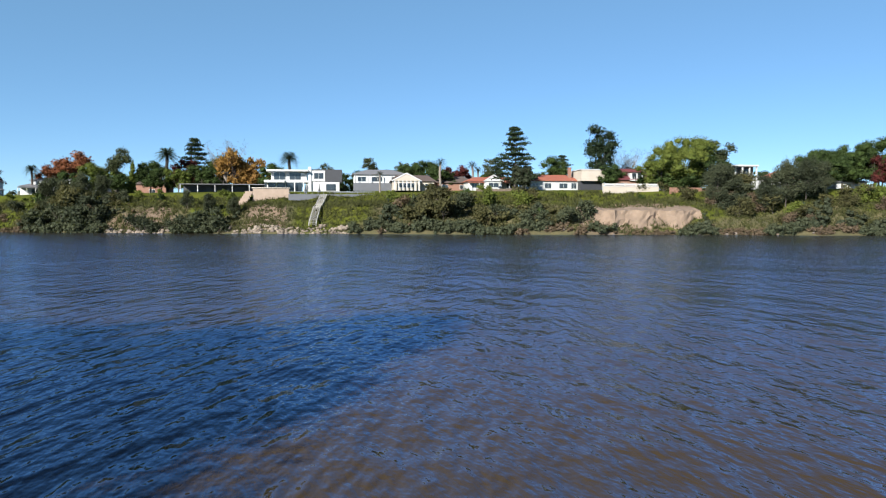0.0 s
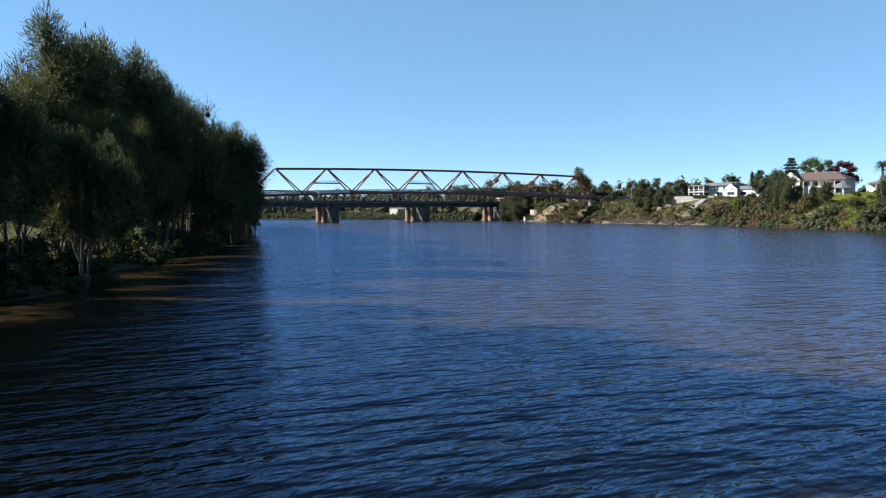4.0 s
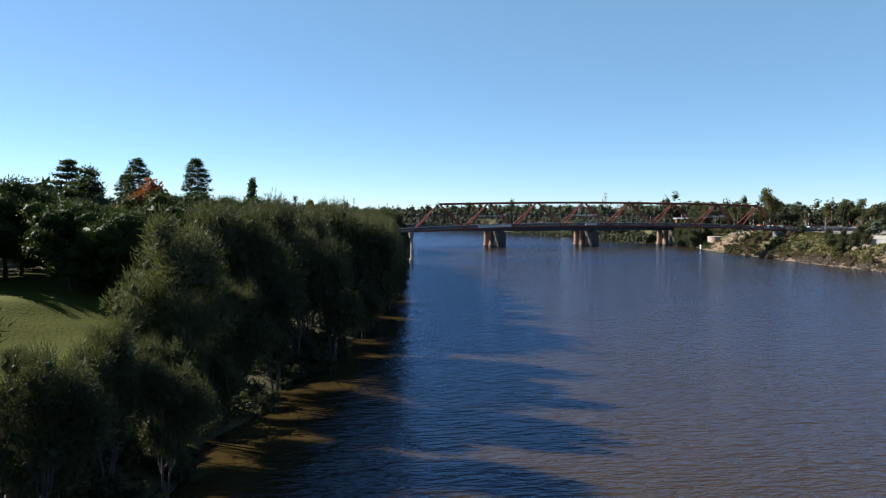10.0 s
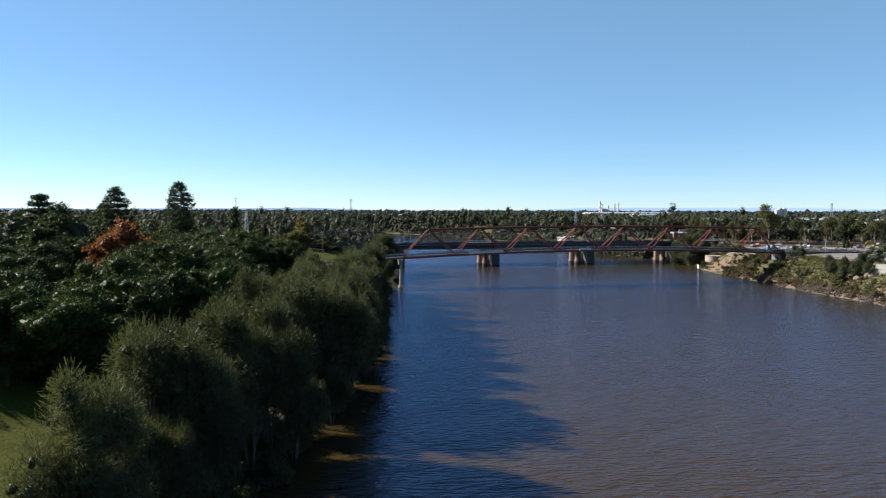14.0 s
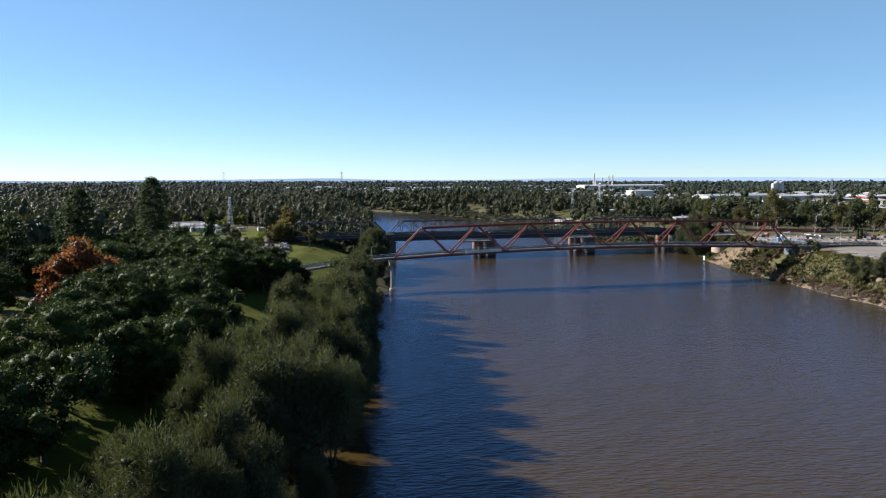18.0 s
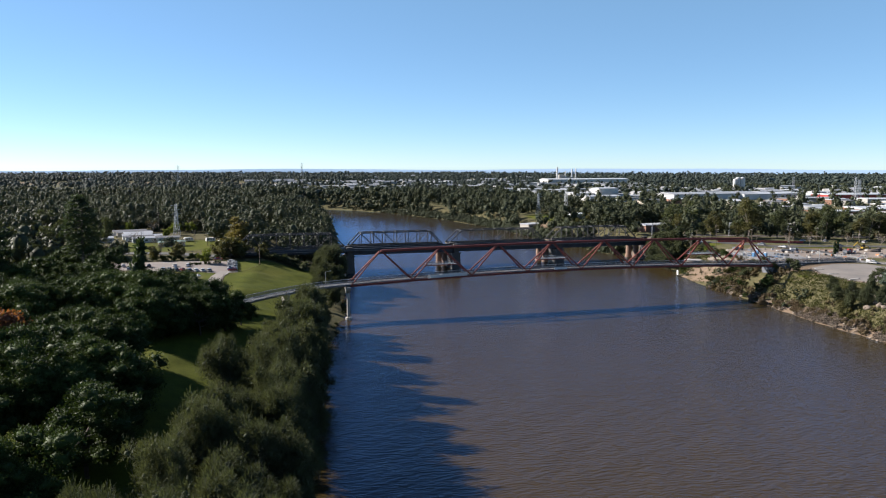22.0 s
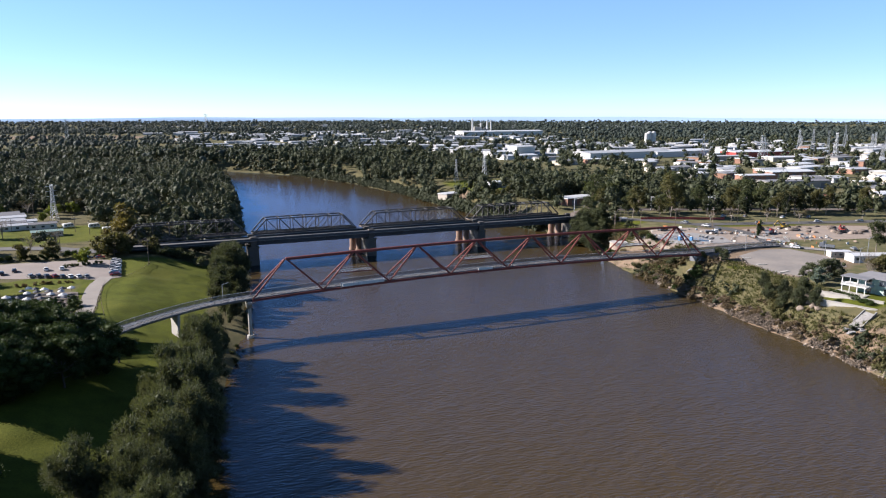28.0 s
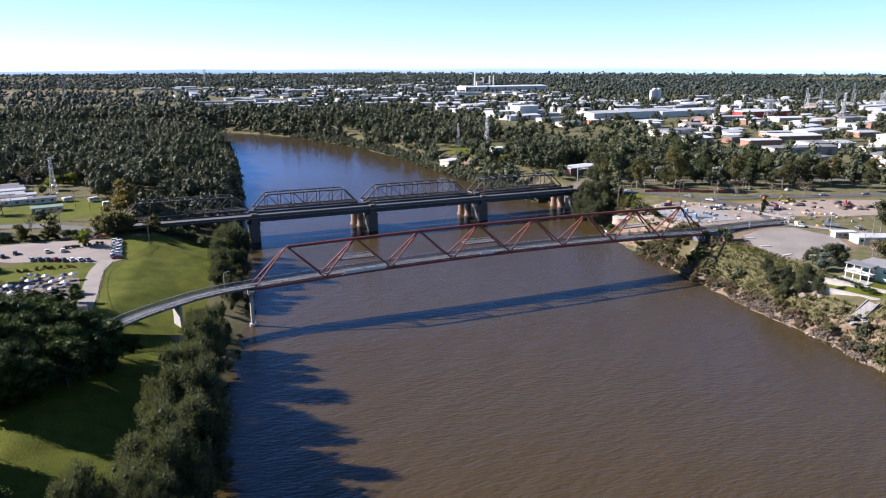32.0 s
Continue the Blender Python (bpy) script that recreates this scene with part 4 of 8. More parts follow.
species("autumn_tree", "large tree in orange autumn leaf", M["autumn"], M["bark"], [51, 52], make_round(24, 3.5, 11.5, 5.2, 1.9, 2600, 0.5, 0.4, 0.35))
species("bush", "dense olive riverbank shrub", M["scrub"], M["bark"], [61, 62, 63, 64], make_round(9, 0.4, 2.8, 1.9, 1.05, 1100, 0.40, 0.2, 0.08, 0.85, 0.66))
for k in ("bush",):
    SPECIES[k]["cat"] = "shrub"


def make_bunya(r, g):
    """A bare stem under a domed crown of drooping whorls with foliage at their ends."""
    limbs(g, r, 24.5, 0.5, [], 8)
    c, rad = [], []
    for i, z in enumerate(np.linspace(11.0, 25.2, 17)):
        u = i / 16
        reach = 4.3 * math.sqrt(max(0.02, 1 - ((u - 0.36) / 0.66) ** 2)) * r.uniform(0.82, 1.12)
        n = 6 if u < 0.8 else 4
        for k in range(n):
            w = 2 * math.pi * (k + 0.5 * (i % 2)) / n + r.normal(0, 0.18)
            long, z = reach * r.uniform(0.75, 1.1), z + r.uniform(-0.25, 0.25)
            for t, q in ((0.5, 0.6), (0.92, 0.9)):
                c.append((long * t * math.cos(w), long * t * math.sin(w), z - 0.3 * long * t * (1 - u)))
                rad.append(q * r.uniform(0.8, 1.2))
            g.tube((0, 0, z), (long * math.cos(w), long * math.sin(w), z - 0.3 * long * (1 - u)), 0.10, 0.04, 4, caps=False)
    c, rad = np.array(c), np.array(rad)
    return joined(cards(r, c, rad, 9500, 0.42, 0.15, rise=0.1, squash=0.7, shell=0.5), cores(r, c, rad * 0.55, 0.6))


species("bunya_pine", "tall dark bunya pine with a domed conical crown", M["pine"], M["bark"], [71, 72], make_bunya)


def make_cedar(r, g):
    limbs(g, r, 17, 0.4, [], 8)
    c, rad = [], []
    for i, z in enumerate(np.linspace(3.5, 18.0, 11)):
        u = i / 10
        reach = 6.2 * (1 - u) ** 0.6 * (0.5 + 0.8 * r.random()) + 0.8
        for k in range(5):
            w = 2 * math.pi * k / 5 + r.random()
            q = reach * (0.55 + 0.45 * r.random())
            g.tube((0, 0, z - 0.4), (q * math.cos(w), q * math.sin(w), z), 0.12, 0.04, 4, caps=False)
            for t in (0.4, 0.75, 1.0):
                c.append((q * t * math.cos(w), q * t * math.sin(w), z + r.normal(0, 0.12)))
                rad.append(1.05 * (0.7 + 0.5 * r.random()))
    c, rad = np.array(c), np.array(rad)
    return joined(cards(r, c, rad, 3800, 0.55, 0.25, rise=0.1, squash=0.32, shell=0.5), cores(r, c, rad * 0.66, 0.25))


species("cedar_tree", "dark layered cedar with flat open tiers of branches", M["pine"], M["bark"], [81, 82], make_cedar)


def make_palm(h, fronds, reach):
    def make(r, g):
        pts = [Vector((0.1 * math.sin(z), 0, z)) for z in np.linspace(-0.4, h, 7)]
        for a, b in zip(pts[:-1], pts[1:]):
            g.tube(a, b, 0.36, 0.32, 8, caps=False)
        vs, fs, n = [], [], 0
        base = np.array(pts[-1])
        for k in range(fronds):
            w = 2.399963 * k
            up = -0.75 + 2.1 * (k / fronds)
            L = reach * r.uniform(0.85, 1.1)
            d = np.array([math.cos(w), math.sin(w), 0])
            sd = np.array([-math.sin(w), math.cos(w), 0])
            for j in range(10):
                t0 = (j + 0.6) / 10
                p = base + d * L * t0 * math.cos(up) + np.array([0, 0, L * (math.sin(up) * t0 - 0.42 * t0 * t0)])
                ll = 0.5 * math.sin(math.pi * (0.15 + 0.8 * t0)) * reach / 2.6
                for sg in (-1, 1):
                    q = p + sd * sg * ll + d * 0.3 * ll + np.array([0, 0, -0.2 * ll])
                    vs += [p - d * 0.13, p + d * 0.13, q + d * 0.07, q - d * 0.07]
                    fs.append((n, n + 1, n + 2, n + 3))
                    n += 4
        return np.array(vs), quads(np.array(fs))
    return make


species("date_palm", "tall date palm with a full head of arching fronds", M["palmleaf"], M["bark"], [91, 92], make_palm(8.5, 70, 2.7))
species("slim_palm", "slim tall palm with drooping fronds", M["palmleaf"], M["bark_pale"], [95], make_palm(8.0, 24, 2.3))


def make_cypress(r, g):
    c, rad = lobed(r, 14, 0.8, 8.2, 0.35, 0.62, lambda u: 1.0)
    rad = rad * np.interp(c[:, 2], [0, 4, 9], [1, 1, 0.35])
    g.tube((0, 0, -0.3), (0, 0, 5), 0.12, 0.05, 6)
    return joined(cards(r, c, rad, 900, 0.4, 0.2, rise=1.2, squash=1.5, shell=0.25), cores(r, c, rad * 0.8, 1.4))


species("cypress", "narrow upright cypress", M["pine"], M["bark"], [97], make_cypress)


def make_bare(r, g):
    tips = [(r.normal(0, 2.4), r.normal(0, 2.4), r.uniform(5, 9.5)) for _ in range(26)]
    limbs(g, r, 6.5, 0.25, tips)
    c = np.array(tips)
    return cards(r, c, np.full(len(c), 1.0), 700, 0.5, 0.05, rise=0.4, squash=1.0, shell=0.9)[0], quads(np.arange(2800).reshape(-1, 4))


species("bare_tree", "thin leafless tree with pale twigs", M["dryscrub"], M["bark_pale"], [99], make_bare)

rng = random.Random(5)


def shore_x(y, side):
    """The water's edge at a given y."""
    xs = np.linspace(-400, 90, 246) if side < 0 else np.linspace(90 if y > -396 else 72, 400, 156)
    s, _ = shore(xs, np.full(xs.shape, float(y)))
    k = np.argmin(np.abs(s))
    return float(xs[k])


# ---------------------------------------------------------------- planting on the near (left) bank
BIG = [(-102.4, 34.9), (-119.8, -15.2), (-134.7, -57.5), (-73.6, -26.2), (-98.4, -96.3), (-110, -86.4)]


def she_oak_scale(x, y, scale):
    """Keeps the tops along the bank under one canopy height, with a low gap in front of the glade."""
    top = 13.0 if x < -61 - 0.235 * (y + 331) and -278 < y < -200 else 20.5 if y < -278 else 23.5 if y < -110 else 21.5
    return min(scale, (top - gz(x, y)) / 17.3)


y = -291.0
while y < 48:
    x0 = shore_x(y, -1)
    deep = 4 if y < -108 else 3
    for k in range(deep):
        d = (-0.6, 4.0, 9.0, 15.5, 23.0)[k] + rng.uniform(-1.5, 1.8) + (6.0 if y > -75 else 3.5 if y > -125 else 0.0)
        if -13 < y < 7 and k > 0 :
            continue
        if k > 1 and rng.random() < 0.4 or k == 2 and y > -60 or rng.random() < (0.3 if y < -200 else 0.18):
            continue
        if math.hypot(x0 - d + 92, y + 227) < 17 or (-262 < y < -205 and x0 - d < -72) or (-280 < y < -263 and x0 - d < -77):
            continue
        sc = rng.choice([rng.uniform(0.62, 0.85), rng.uniform(0.85, 1.02), rng.uniform(1.02, 1.2)]) * (1.12 if y < -150 else 1.05 if y < -90 else 0.92 if y < -20 else 0.80)
        if k == 0:
            sc *= rng.uniform(0.6, 0.95)
        if -280 < y < -252 and k > 0:
            sc = min(sc, rng.uniform(0.6, 0.75))
        if abs(y + 2) < 12:
            sc *= 0.42
        plant("river_she_oak" if y < -120 else "she_oak", x0 - d, y + rng.uniform(-2, 2), 0.86 * she_oak_scale(x0 - d, y, sc), stretch=rng.uniform(1.08, 1.2), rng=rng, group="she-oaks along the bank")
    y += rng.uniform(5.4, 8.4)
for x, y, sc in ((-79, -302, 1.02), (-85, -296, 1.3), (-86, -287, 1.2), (-81, -287, 1.1), (-85, -305, 0.5), (-90, -304, 0.75), (-96, -292, 1.2), (-76, -281, 0.8), (-71, -256, 1.15), (-76, -262, 0.6), (-83, -262, 0.42), (-79, -270, 0.45),
                 (-67, -243, 1.25), (-61, -230, 1.3), (-56, -216, 1.25), (-49.5, -196, 1.36), (-45, -180, 1.15), (-40, -166, 1.2), (-36, -148, 1.15), (-32, -130, 1.1)):
    plant("river_she_oak", x, y, 0.9 * sc, stretch=rng.uniform(1.06, 1.14), rng=rng, group="she-oaks along the bank")
for x, y, sc in ((-28.5, -110, 1.05), (-25, -86, 1.22), (-23, -70, 1.0), (-19.5, -47, 1.1), (-17, -28, 0.88)):
    plant("she_oak", x, y, 0.85 * sc, stretch=rng.uniform(1.1, 1.25), rng=rng, group="she-oaks along the bank")
for x, y, sc in ((2, 60, 1.15), (-1, 68, 1.1), (4, 72, 1.05), (-4, 56, 0.9), (3, 80, 0.95), (8, 90, 0.7), (0, 46, 0.8), (3, 52, 0.7)):
    plant("she_oak", x, y, sc, rng=rng, group="she-oaks along the bank")
for k in range(104):
    y = -318 + 5.6 * k + rng.uniform(-2, 2) if k < 64 else rng.uniform(-325, -190)
    if abs(y + 2) < 9:
        continue
    plant("bush", shore_x(y, -1) - rng.uniform(-1.2, 3 if k < 64 else 7), y, rng.uniform(0.3, 0.62 if k < 64 else 1.1), rng=rng, group="shrubs under the she-oaks", leaf="sheoak", label="dark low shrub under the she-oaks")

GLADE = [(-102, -214), (-86, -220), (-80, -250), (-90, -252), (-104, -228)]
SANDY = [(-86, -281), (-77, -281), (-77, -268), (-86, -268)]
SUNNY = [(-62, -80), (-46, -74), (-34, -80), (-34, -112), (-48, -106), (-60, -94)]


def inside(x, y, ring):
    """Whether a point lies in an outline."""
    hit = False
    for (x0, y0), (x1, y1) in zip(ring, ring[1:] + ring[:1]):
        if (y0 > y) != (y1 > y) and x < x0 + (y - y0) * (x1 - x0) / (y1 - y0):
            hit = not hit
    return hit


n_broad = 0
while n_broad < 185:
    y = rng.uniform(-298, -14)
    s0 = shore_x(y, -1)
    x = s0 - (46 if y > -104 else 33) - abs(rng.gauss(0, 1)) * 50
    if x < -225 or math.hypot(x + 118, y + 74) < 15 or math.hypot(x + 92, y + 227) < 18 or min(math.hypot(x - a, y - b) for a, b in BIG) < 8:
        continue
    if inside(x, y, [(-106, -165), (-90, -165), (-104, -84), (-119, -84)]) or inside(x, y, [(-100, -290), (-66, -290), (-82, -222), (-104, -222)]):
        continue
    if y > -36 and x > -66:
        continue
    if any(inside(x + 1.58 * q, y - 1.015 * q, SUNNY) or inside(x + 1.58 * q, y - 1.015 * q, GLADE) or inside(x + 1.58 * q, y - 1.015 * q, SANDY) for q in range(1, 25, 3)):
        continue
    n_broad += 1
    plant("broad_tree", x, y, rng.uniform(0.78, 1.2), rng=rng, group="park shade trees")
for x, y, sc in ((-42, -32, 0.8), (-47, -42, 0.9), (-52, -37, 1.0), (-60, -28, 1.05), (-70, -26, 1.1), (-54, -54, 0.9), (-57, -46, 0.95), (-66, -36, 1.0), (-64, -52, 1.0), (-78, -44, 1.0), (-72, -16, 0.8), (-66, -12, 0.75), (-76, -4, 0.8), (-84, -12, 0.9),
                 (-92, 4, 1.0), (-96, 20, 1.05), (-112, 44, 1.1), (-96, 54, 1.05), (-112, 60, 1.1), (-104, 12, 0.9), (-108, 76, 1.0), (-118, 30, 1.0), (-58, -4, 0.5), (-68, 4, 0.6),
                 (-70, -62, 1.1), (-64, -61, 0.9), (-73, -89, 1.15)):
    plant("broad_tree", x, y, sc, rng=rng, group="park shade trees")
for x, y, sc in ((-98.5, -96, 1.5), (-105, -91, 1.3), (-94, -91, 1.15)):
    plant("autumn_tree", x, y, sc, rng=rng, label="broad tree in rust-orange autumn leaf among dark trees")
for x, y, sc in ((-102.4, 34.9, 1.46), (-119.8, -15.2, 1.31), (-126, -9, 1.05)):
    plant("bunya_pine", x, y, sc, rng=rng, group="tall pines", z=gz(x, y))
plant("cedar_tree", -134.7, -57.5, 1.6, rng=rng, label="tall open-tiered dark pine above the park")
plant("gum_tree", -128, -70, 1.35, rng=rng, leaf="pine", label="dark umbrella-shaped pine above the park")
plant("cypress", -73.6, -26.2, 3.0, rng=rng, label="tall slender dark conifer in the park")
for _ in range(84):
    x, y = rng.uniform(-175, -52), rng.uniform(130, 290)
    if math.hypot(x + 81, y - 234) < 7 or math.hypot(x + 120, y - 240) < 18 or abs(y - 145 - 0.3 * (-78 - x)) < 8 or (x < -96 and 205 < y < 280) or (-126 < x < -46 and 138 < y < 250 and rng.random() < 0.8):
        continue
    plant(rng.choice(["gum_tree", "park_tree", "bare_tree", "park_tree"]), x, y, rng.uniform(0.7, 1.1), rng=rng, leaf=None, group="trees beside the cabins")

# ---------------------------------------------------------------- car park, drive and cafe garden
def drape(name, outline, mat, lift=0.1, label="", cat="pavement", kind="structure", step=4.0):
    """A thin sheet laid on the ground inside an outline."""
    bm = bmesh.new()
    bm.faces.new([bm.verts.new((x, y, 0)) for x, y in outline])
    for axis in (0, 1):
        vals = [p[axis] for p in outline]
        v = min(vals) + step
        while v < max(vals):
            no = (1, 0, 0) if axis == 0 else (0, 1, 0)
            bmesh.ops.bisect_plane(bm, geom=bm.verts[:] + bm.edges[:] + bm.faces[:], plane_co=(v, v, 0), plane_no=no)
            v += step
    for p in bm.verts:
        p.co.z = gz(p.co.x, p.co.y) + lift
    bmesh.ops.recalc_face_normals(bm, faces=bm.faces[:])
    me = bpy.data.meshes.new(name)
    bm.to_mesh(me)
    bm.free()
    me.materials.append(mat)
    o = new(name, me)
    if me.polygons and me.polygons[0].normal.z < 0:
        me.flip_normals()
    return tagged(o, label, cat, kind=kind)


def ribbon(line, width):
    """The outline of a strip along a line."""
    pts = curve([(x, y, 0) for x, y in line], 4)
    a, b = [], []
    for i, p in enumerate(pts):
        d = (pts[min(i + 1, len(pts) - 1)] - pts[max(i - 1, 0)]).normalized()
        a.append((p.x - d.y * width / 2, p.y + d.x * width / 2))
        b.append((p.x + d.y * width / 2, p.y - d.x * width / 2))
    return a + b[::-1]


drape("car_park", [(-43, 101), (-42.5, 66), (-50, 62), (-58, 67), (-68, 72.5), (-84, 78), (-104, 90), (-104, 112), (-72, 110), (-55, 107)], M["gravel"], 0.10, "pale gravel car park beside the grassy bank")
drape("drive", ribbon([(-48, 68), (-51.5, 52), (-52.5, 36), (-53, 18), (-55, 0), (-62, -16)], 5.4), M["path"], 0.14, "pale gravel drive between two lawns")
drape("garden_terrace", [(-86, 10), (-57, 10), (-56, 30), (-57, 44), (-66, 48), (-84, 46)], M["rubble"], 0.09, "brown paved cafe terrace under trees")
drape("bridge_path", ribbon([(-47, -18), (-54, -25), (-62, -33), (-74, -46), (-92, -62)], 4.2), M["path"], 0.10, "pale footpath leading to the foot bridge")
drape("approach_road", ribbon([(-48, 123.5), (-62, 133), (-78, 145), (-100, 153), (-150, 163), (-300, 190)], 9.0), M["asphalt"], 0.3, "dark asphalt road leading to the old bridge", "road")


def car_proto(name, paint, label, length=4.4, tall=1.45, van=False):
    o = tagged(empty(name), label, "car" if not van else "van", group="parked cars")
    w = 1.78
    L = length / 2
    prof = [(-L, 0.35), (L, 0.35), (L, 0.72), (L - 0.15, 0.85), (L - 1.15, 0.95), (-L + 0.25, 0.98), (-L, 0.85)]
    g = Geo()
    n = len(prof)
    g.add([(x, s * w / 2 * (0.97 if z > 0.8 else 1), z) for s in (-1, 1) for x, z in prof],
          [tuple(range(n)), tuple(range(2 * n - 1, n - 1, -1))] + [(k, n + k, n + (k + 1) % n, (k + 1) % n) for k in range(n)])
    g.ob("body", paint, o)
    a, b, c, d = (L - 1.2, L - 1.85, -L + 0.75, -L + 0.2) if not van else (L - 0.6, L - 1.0, -L + 0.15, -L + 0.05)
    g = Geo()
    g.add([(a, -0.82, 0.94), (d, -0.82, 0.94), (d, 0.82, 0.94), (a, 0.82, 0.94), (b, -0.66, tall - 0.06), (c, -0.66, tall - 0.06), (c, 0.66, tall - 0.06), (b, 0.66, tall - 0.06)],
          [(0, 4, 5, 1), (2, 6, 7, 3), (3, 7, 4, 0), (1, 5, 6, 2)])
    g.ob("windows", M["glass"], o, "dark car windows")
    Geo().box((b + c) / 2, 0, tall - 0.06, b - c + 0.12, 1.38, 0.07, taper=0.06).ob("roof", paint, o)
    for x in (L - 0.85, -L + 0.85):
        for s in (-1, 1):
            wh = Geo().tube((x, s * (w / 2 - 0.2), 0.33), (x, s * (w / 2 + 0.02), 0.33), 0.33, 0.33, 12).ob("wheel", M["tyre"], o)
            Geo().tube((x, s * (w / 2 + 0.02), 0.33), (x, s * (w / 2 + 0.035), 0.33), 0.19, 0.19, 8).ob("rim", M["galv"], wh)
    for s in (-1, 1):
        Geo().box(L, s * 0.62, 0.62, 0.06, 0.34, 0.14).ob("headlight", M["galv"], o)
        Geo().box(-L, s * 0.66, 0.68, 0.06, 0.28, 0.16).ob("tail_light", M["red"], o)
    return o


PAINTS = {"white": material("white_car_paint", (0.75, 0.75, 0.75), 0.25, (0.7, 0.7, 0.7), 1, 0.3), "silver": material("silver_car_paint", (0.42, 0.43, 0.45), 0.28, (0.38, 0.39, 0.4), 1, 0.3, metal=0.5),
          "grey": material("dark_grey_car_paint", (0.07, 0.075, 0.085), 0.25, (0.06, 0.06, 0.07), 1, 0.3), "blue": material("blue_car_paint", (0.06, 0.16, 0.34), 0.25, (0.05, 0.13, 0.28), 1, 0.3),
          "red": material("dark_red_car_paint", (0.26, 0.02, 0.02), 0.25, (0.2, 0.02, 0.02), 1, 0.3), "black": material("black_car_paint", (0.02, 0.02, 0.024), 0.25, (0.018, 0.018, 0.02), 1, 0.3)}
CARS = {}


def car(x, y, heading, paint="white", lift=0.16, z=None):
    z = gz(x, y) + lift if z is None else z
    m = pose(x, y, z, 0, 0, heading)
    if paint in CARS:
        return copy_thing(CARS[paint], m)
    CARS[paint] = car_proto("parked_car", PAINTS[paint], paint + " parked car with dark windows")
    CARS[paint].matrix_basis = m
    return CARS[paint]


for k, col in enumerate(("white", "white", "silver", "white", "white", "white", "silver", "white", "silver", "white", "blue", "red")):
    car(-45.2 + 0.25 * (k % 3), 99.5 - 2.75 * k, 176 if k % 2 else -2, col)
for k, col in enumerate(("silver", "white", "white", "grey", "red", "grey", "grey", "silver")):
    x = -55.5 - 3.0 * k
    car(x, 68.6 + 0.42 * 3.0 * k + (0.6 if k > 3 else 0), 112, col)
for x, y, col in ((-66, 89, "white"), (-72, 90, "white"), (-84, 92, "grey"), (-88, 88, "black"), (-52, 108.5, "red"), (-57, 109, "black"), (-92, 84, "silver"), (-96, 96, "white")):
    car(x, y, 100 if y < 100 else 5, col)

# planted island, park trees, fence and power pole
plant("park_tree", -58.5, 95.5, 1.0, rng=rng, label="small rounded tree on the car park island")
for k in range(7):
    plant("bush", -65 + 2.3 * k, 94 + 0.4 * k, 0.42, rng=rng, group="island shrubs", label="low shrub on the car park island", leaf="fig")
for x, y, sc in ((-46, 112, 1.5), (-40, 114, 1.3), (-52, 116, 1.2), (-30, 116, 1.0), (-72, 116, 1.0), (-84, 118, 1.0)):
    plant("park_tree", x, y, sc, rng=rng, leaf="scrub", label="rounded olive-green tree by the road")
plant("autumn_tree", -44, 156, 1.5, rng=rng, leaf="mustard", label="wide spreading yellow-brown tree behind the bridge approach")
for k in range(12):
    plant("bush", -98 + 4.5 * k, 116 + rng.uniform(-1.5, 1.5), 0.85, rng=rng, group="roadside hedge", leaf="fig", label="dark clipped roadside shrub")
for x, y, sc in ((-14, 108, 1.5), (-8, 104, 1.4), (-22, 110, 1.5), (-2, 100, 1.2), (2, 108, 1.6), (-17, 114, 1.3), (8, 112, 1.3), (-28, 112, 1.1)):
    plant("bush", x, y, sc, rng=rng, group="shrubs below the road bridge", leaf="sheoak")
for k in range(10):
    plant("bush", -80 + 2.2 * k + rng.uniform(-0.5, 0.5), 63.5 - 0.25 * k + rng.uniform(-2, 2) * (1 if k < 3 else 0.2), rng.uniform(0.25, 0.4), rng=rng, group="garden shrubs", leaf="dryscrub", label="small dry garden shrub")

fence = tagged(empty("post_fence"), "low dark post and rail fence round the lawn", "fence")
fline = curve([(-31, 93, 0), (-33, 84, 0), (-39, 68, 0), (-45.5, 60, 0), (-48.5, 46, 0), (-48.6, 28, 0), (-47, 8, 0), (-45.6, -11, 0)], 8)
fpost = Geo().box(0, 0, -0.2, 0.09, 0.09, 1.2).ob("post", M["timber"], fence).data
prev = None
for i, p in enumerate(fline):
    z = gz(p.x, p.y)
    o = new("post", fpost)
    o.parent = fence
    o.matrix_basis = pose(p.x, p.y, z)
    if prev is not None:
        for h in (0.95,):
            Geo().beam((prev.x, prev.y, prev.z + h), (p.x, p.y, z + h), 0.04, 0.06).ob("rail", M["timber"], fence)
    prev = Vector((p.x, p.y, z))

edging = []
rock_meshes = []
for k in range(4):
    r_ = np.random.default_rng(200 + k)
    V, F = unit_ball()
    V = V * (1 + 0.22 * r_.standard_normal((len(V), 1)).clip(-1.5, 1.5)) * np.array([1.0, 0.8, 0.62])
    rock_meshes.append(np_mesh("rock", V, F, M["rock"]))


def rock(x, y, size, label="rough sandstone boulder at the water's edge", group="bank boulders", z=None):
    o = new("boulder", rng.choice(rock_meshes))
    z = gz(x, y) if z is None else z
    o.matrix_basis = pose(x, y, z + 0.15 * size, rng.uniform(-20, 20), rng.uniform(-20, 20), rng.uniform(0, 360)) @ Matrix.Diagonal((size, size, size, 1))
    return tagged(o, label, "rock", group=group)


for k in range(26):
    rock(-48.6 - 0.06 * k + 0.2 * math.sin(k), 60 - 2.0 * k, 0.38, "pale boulder edging the gravel drive", "drive edging stones")

pole_line = []


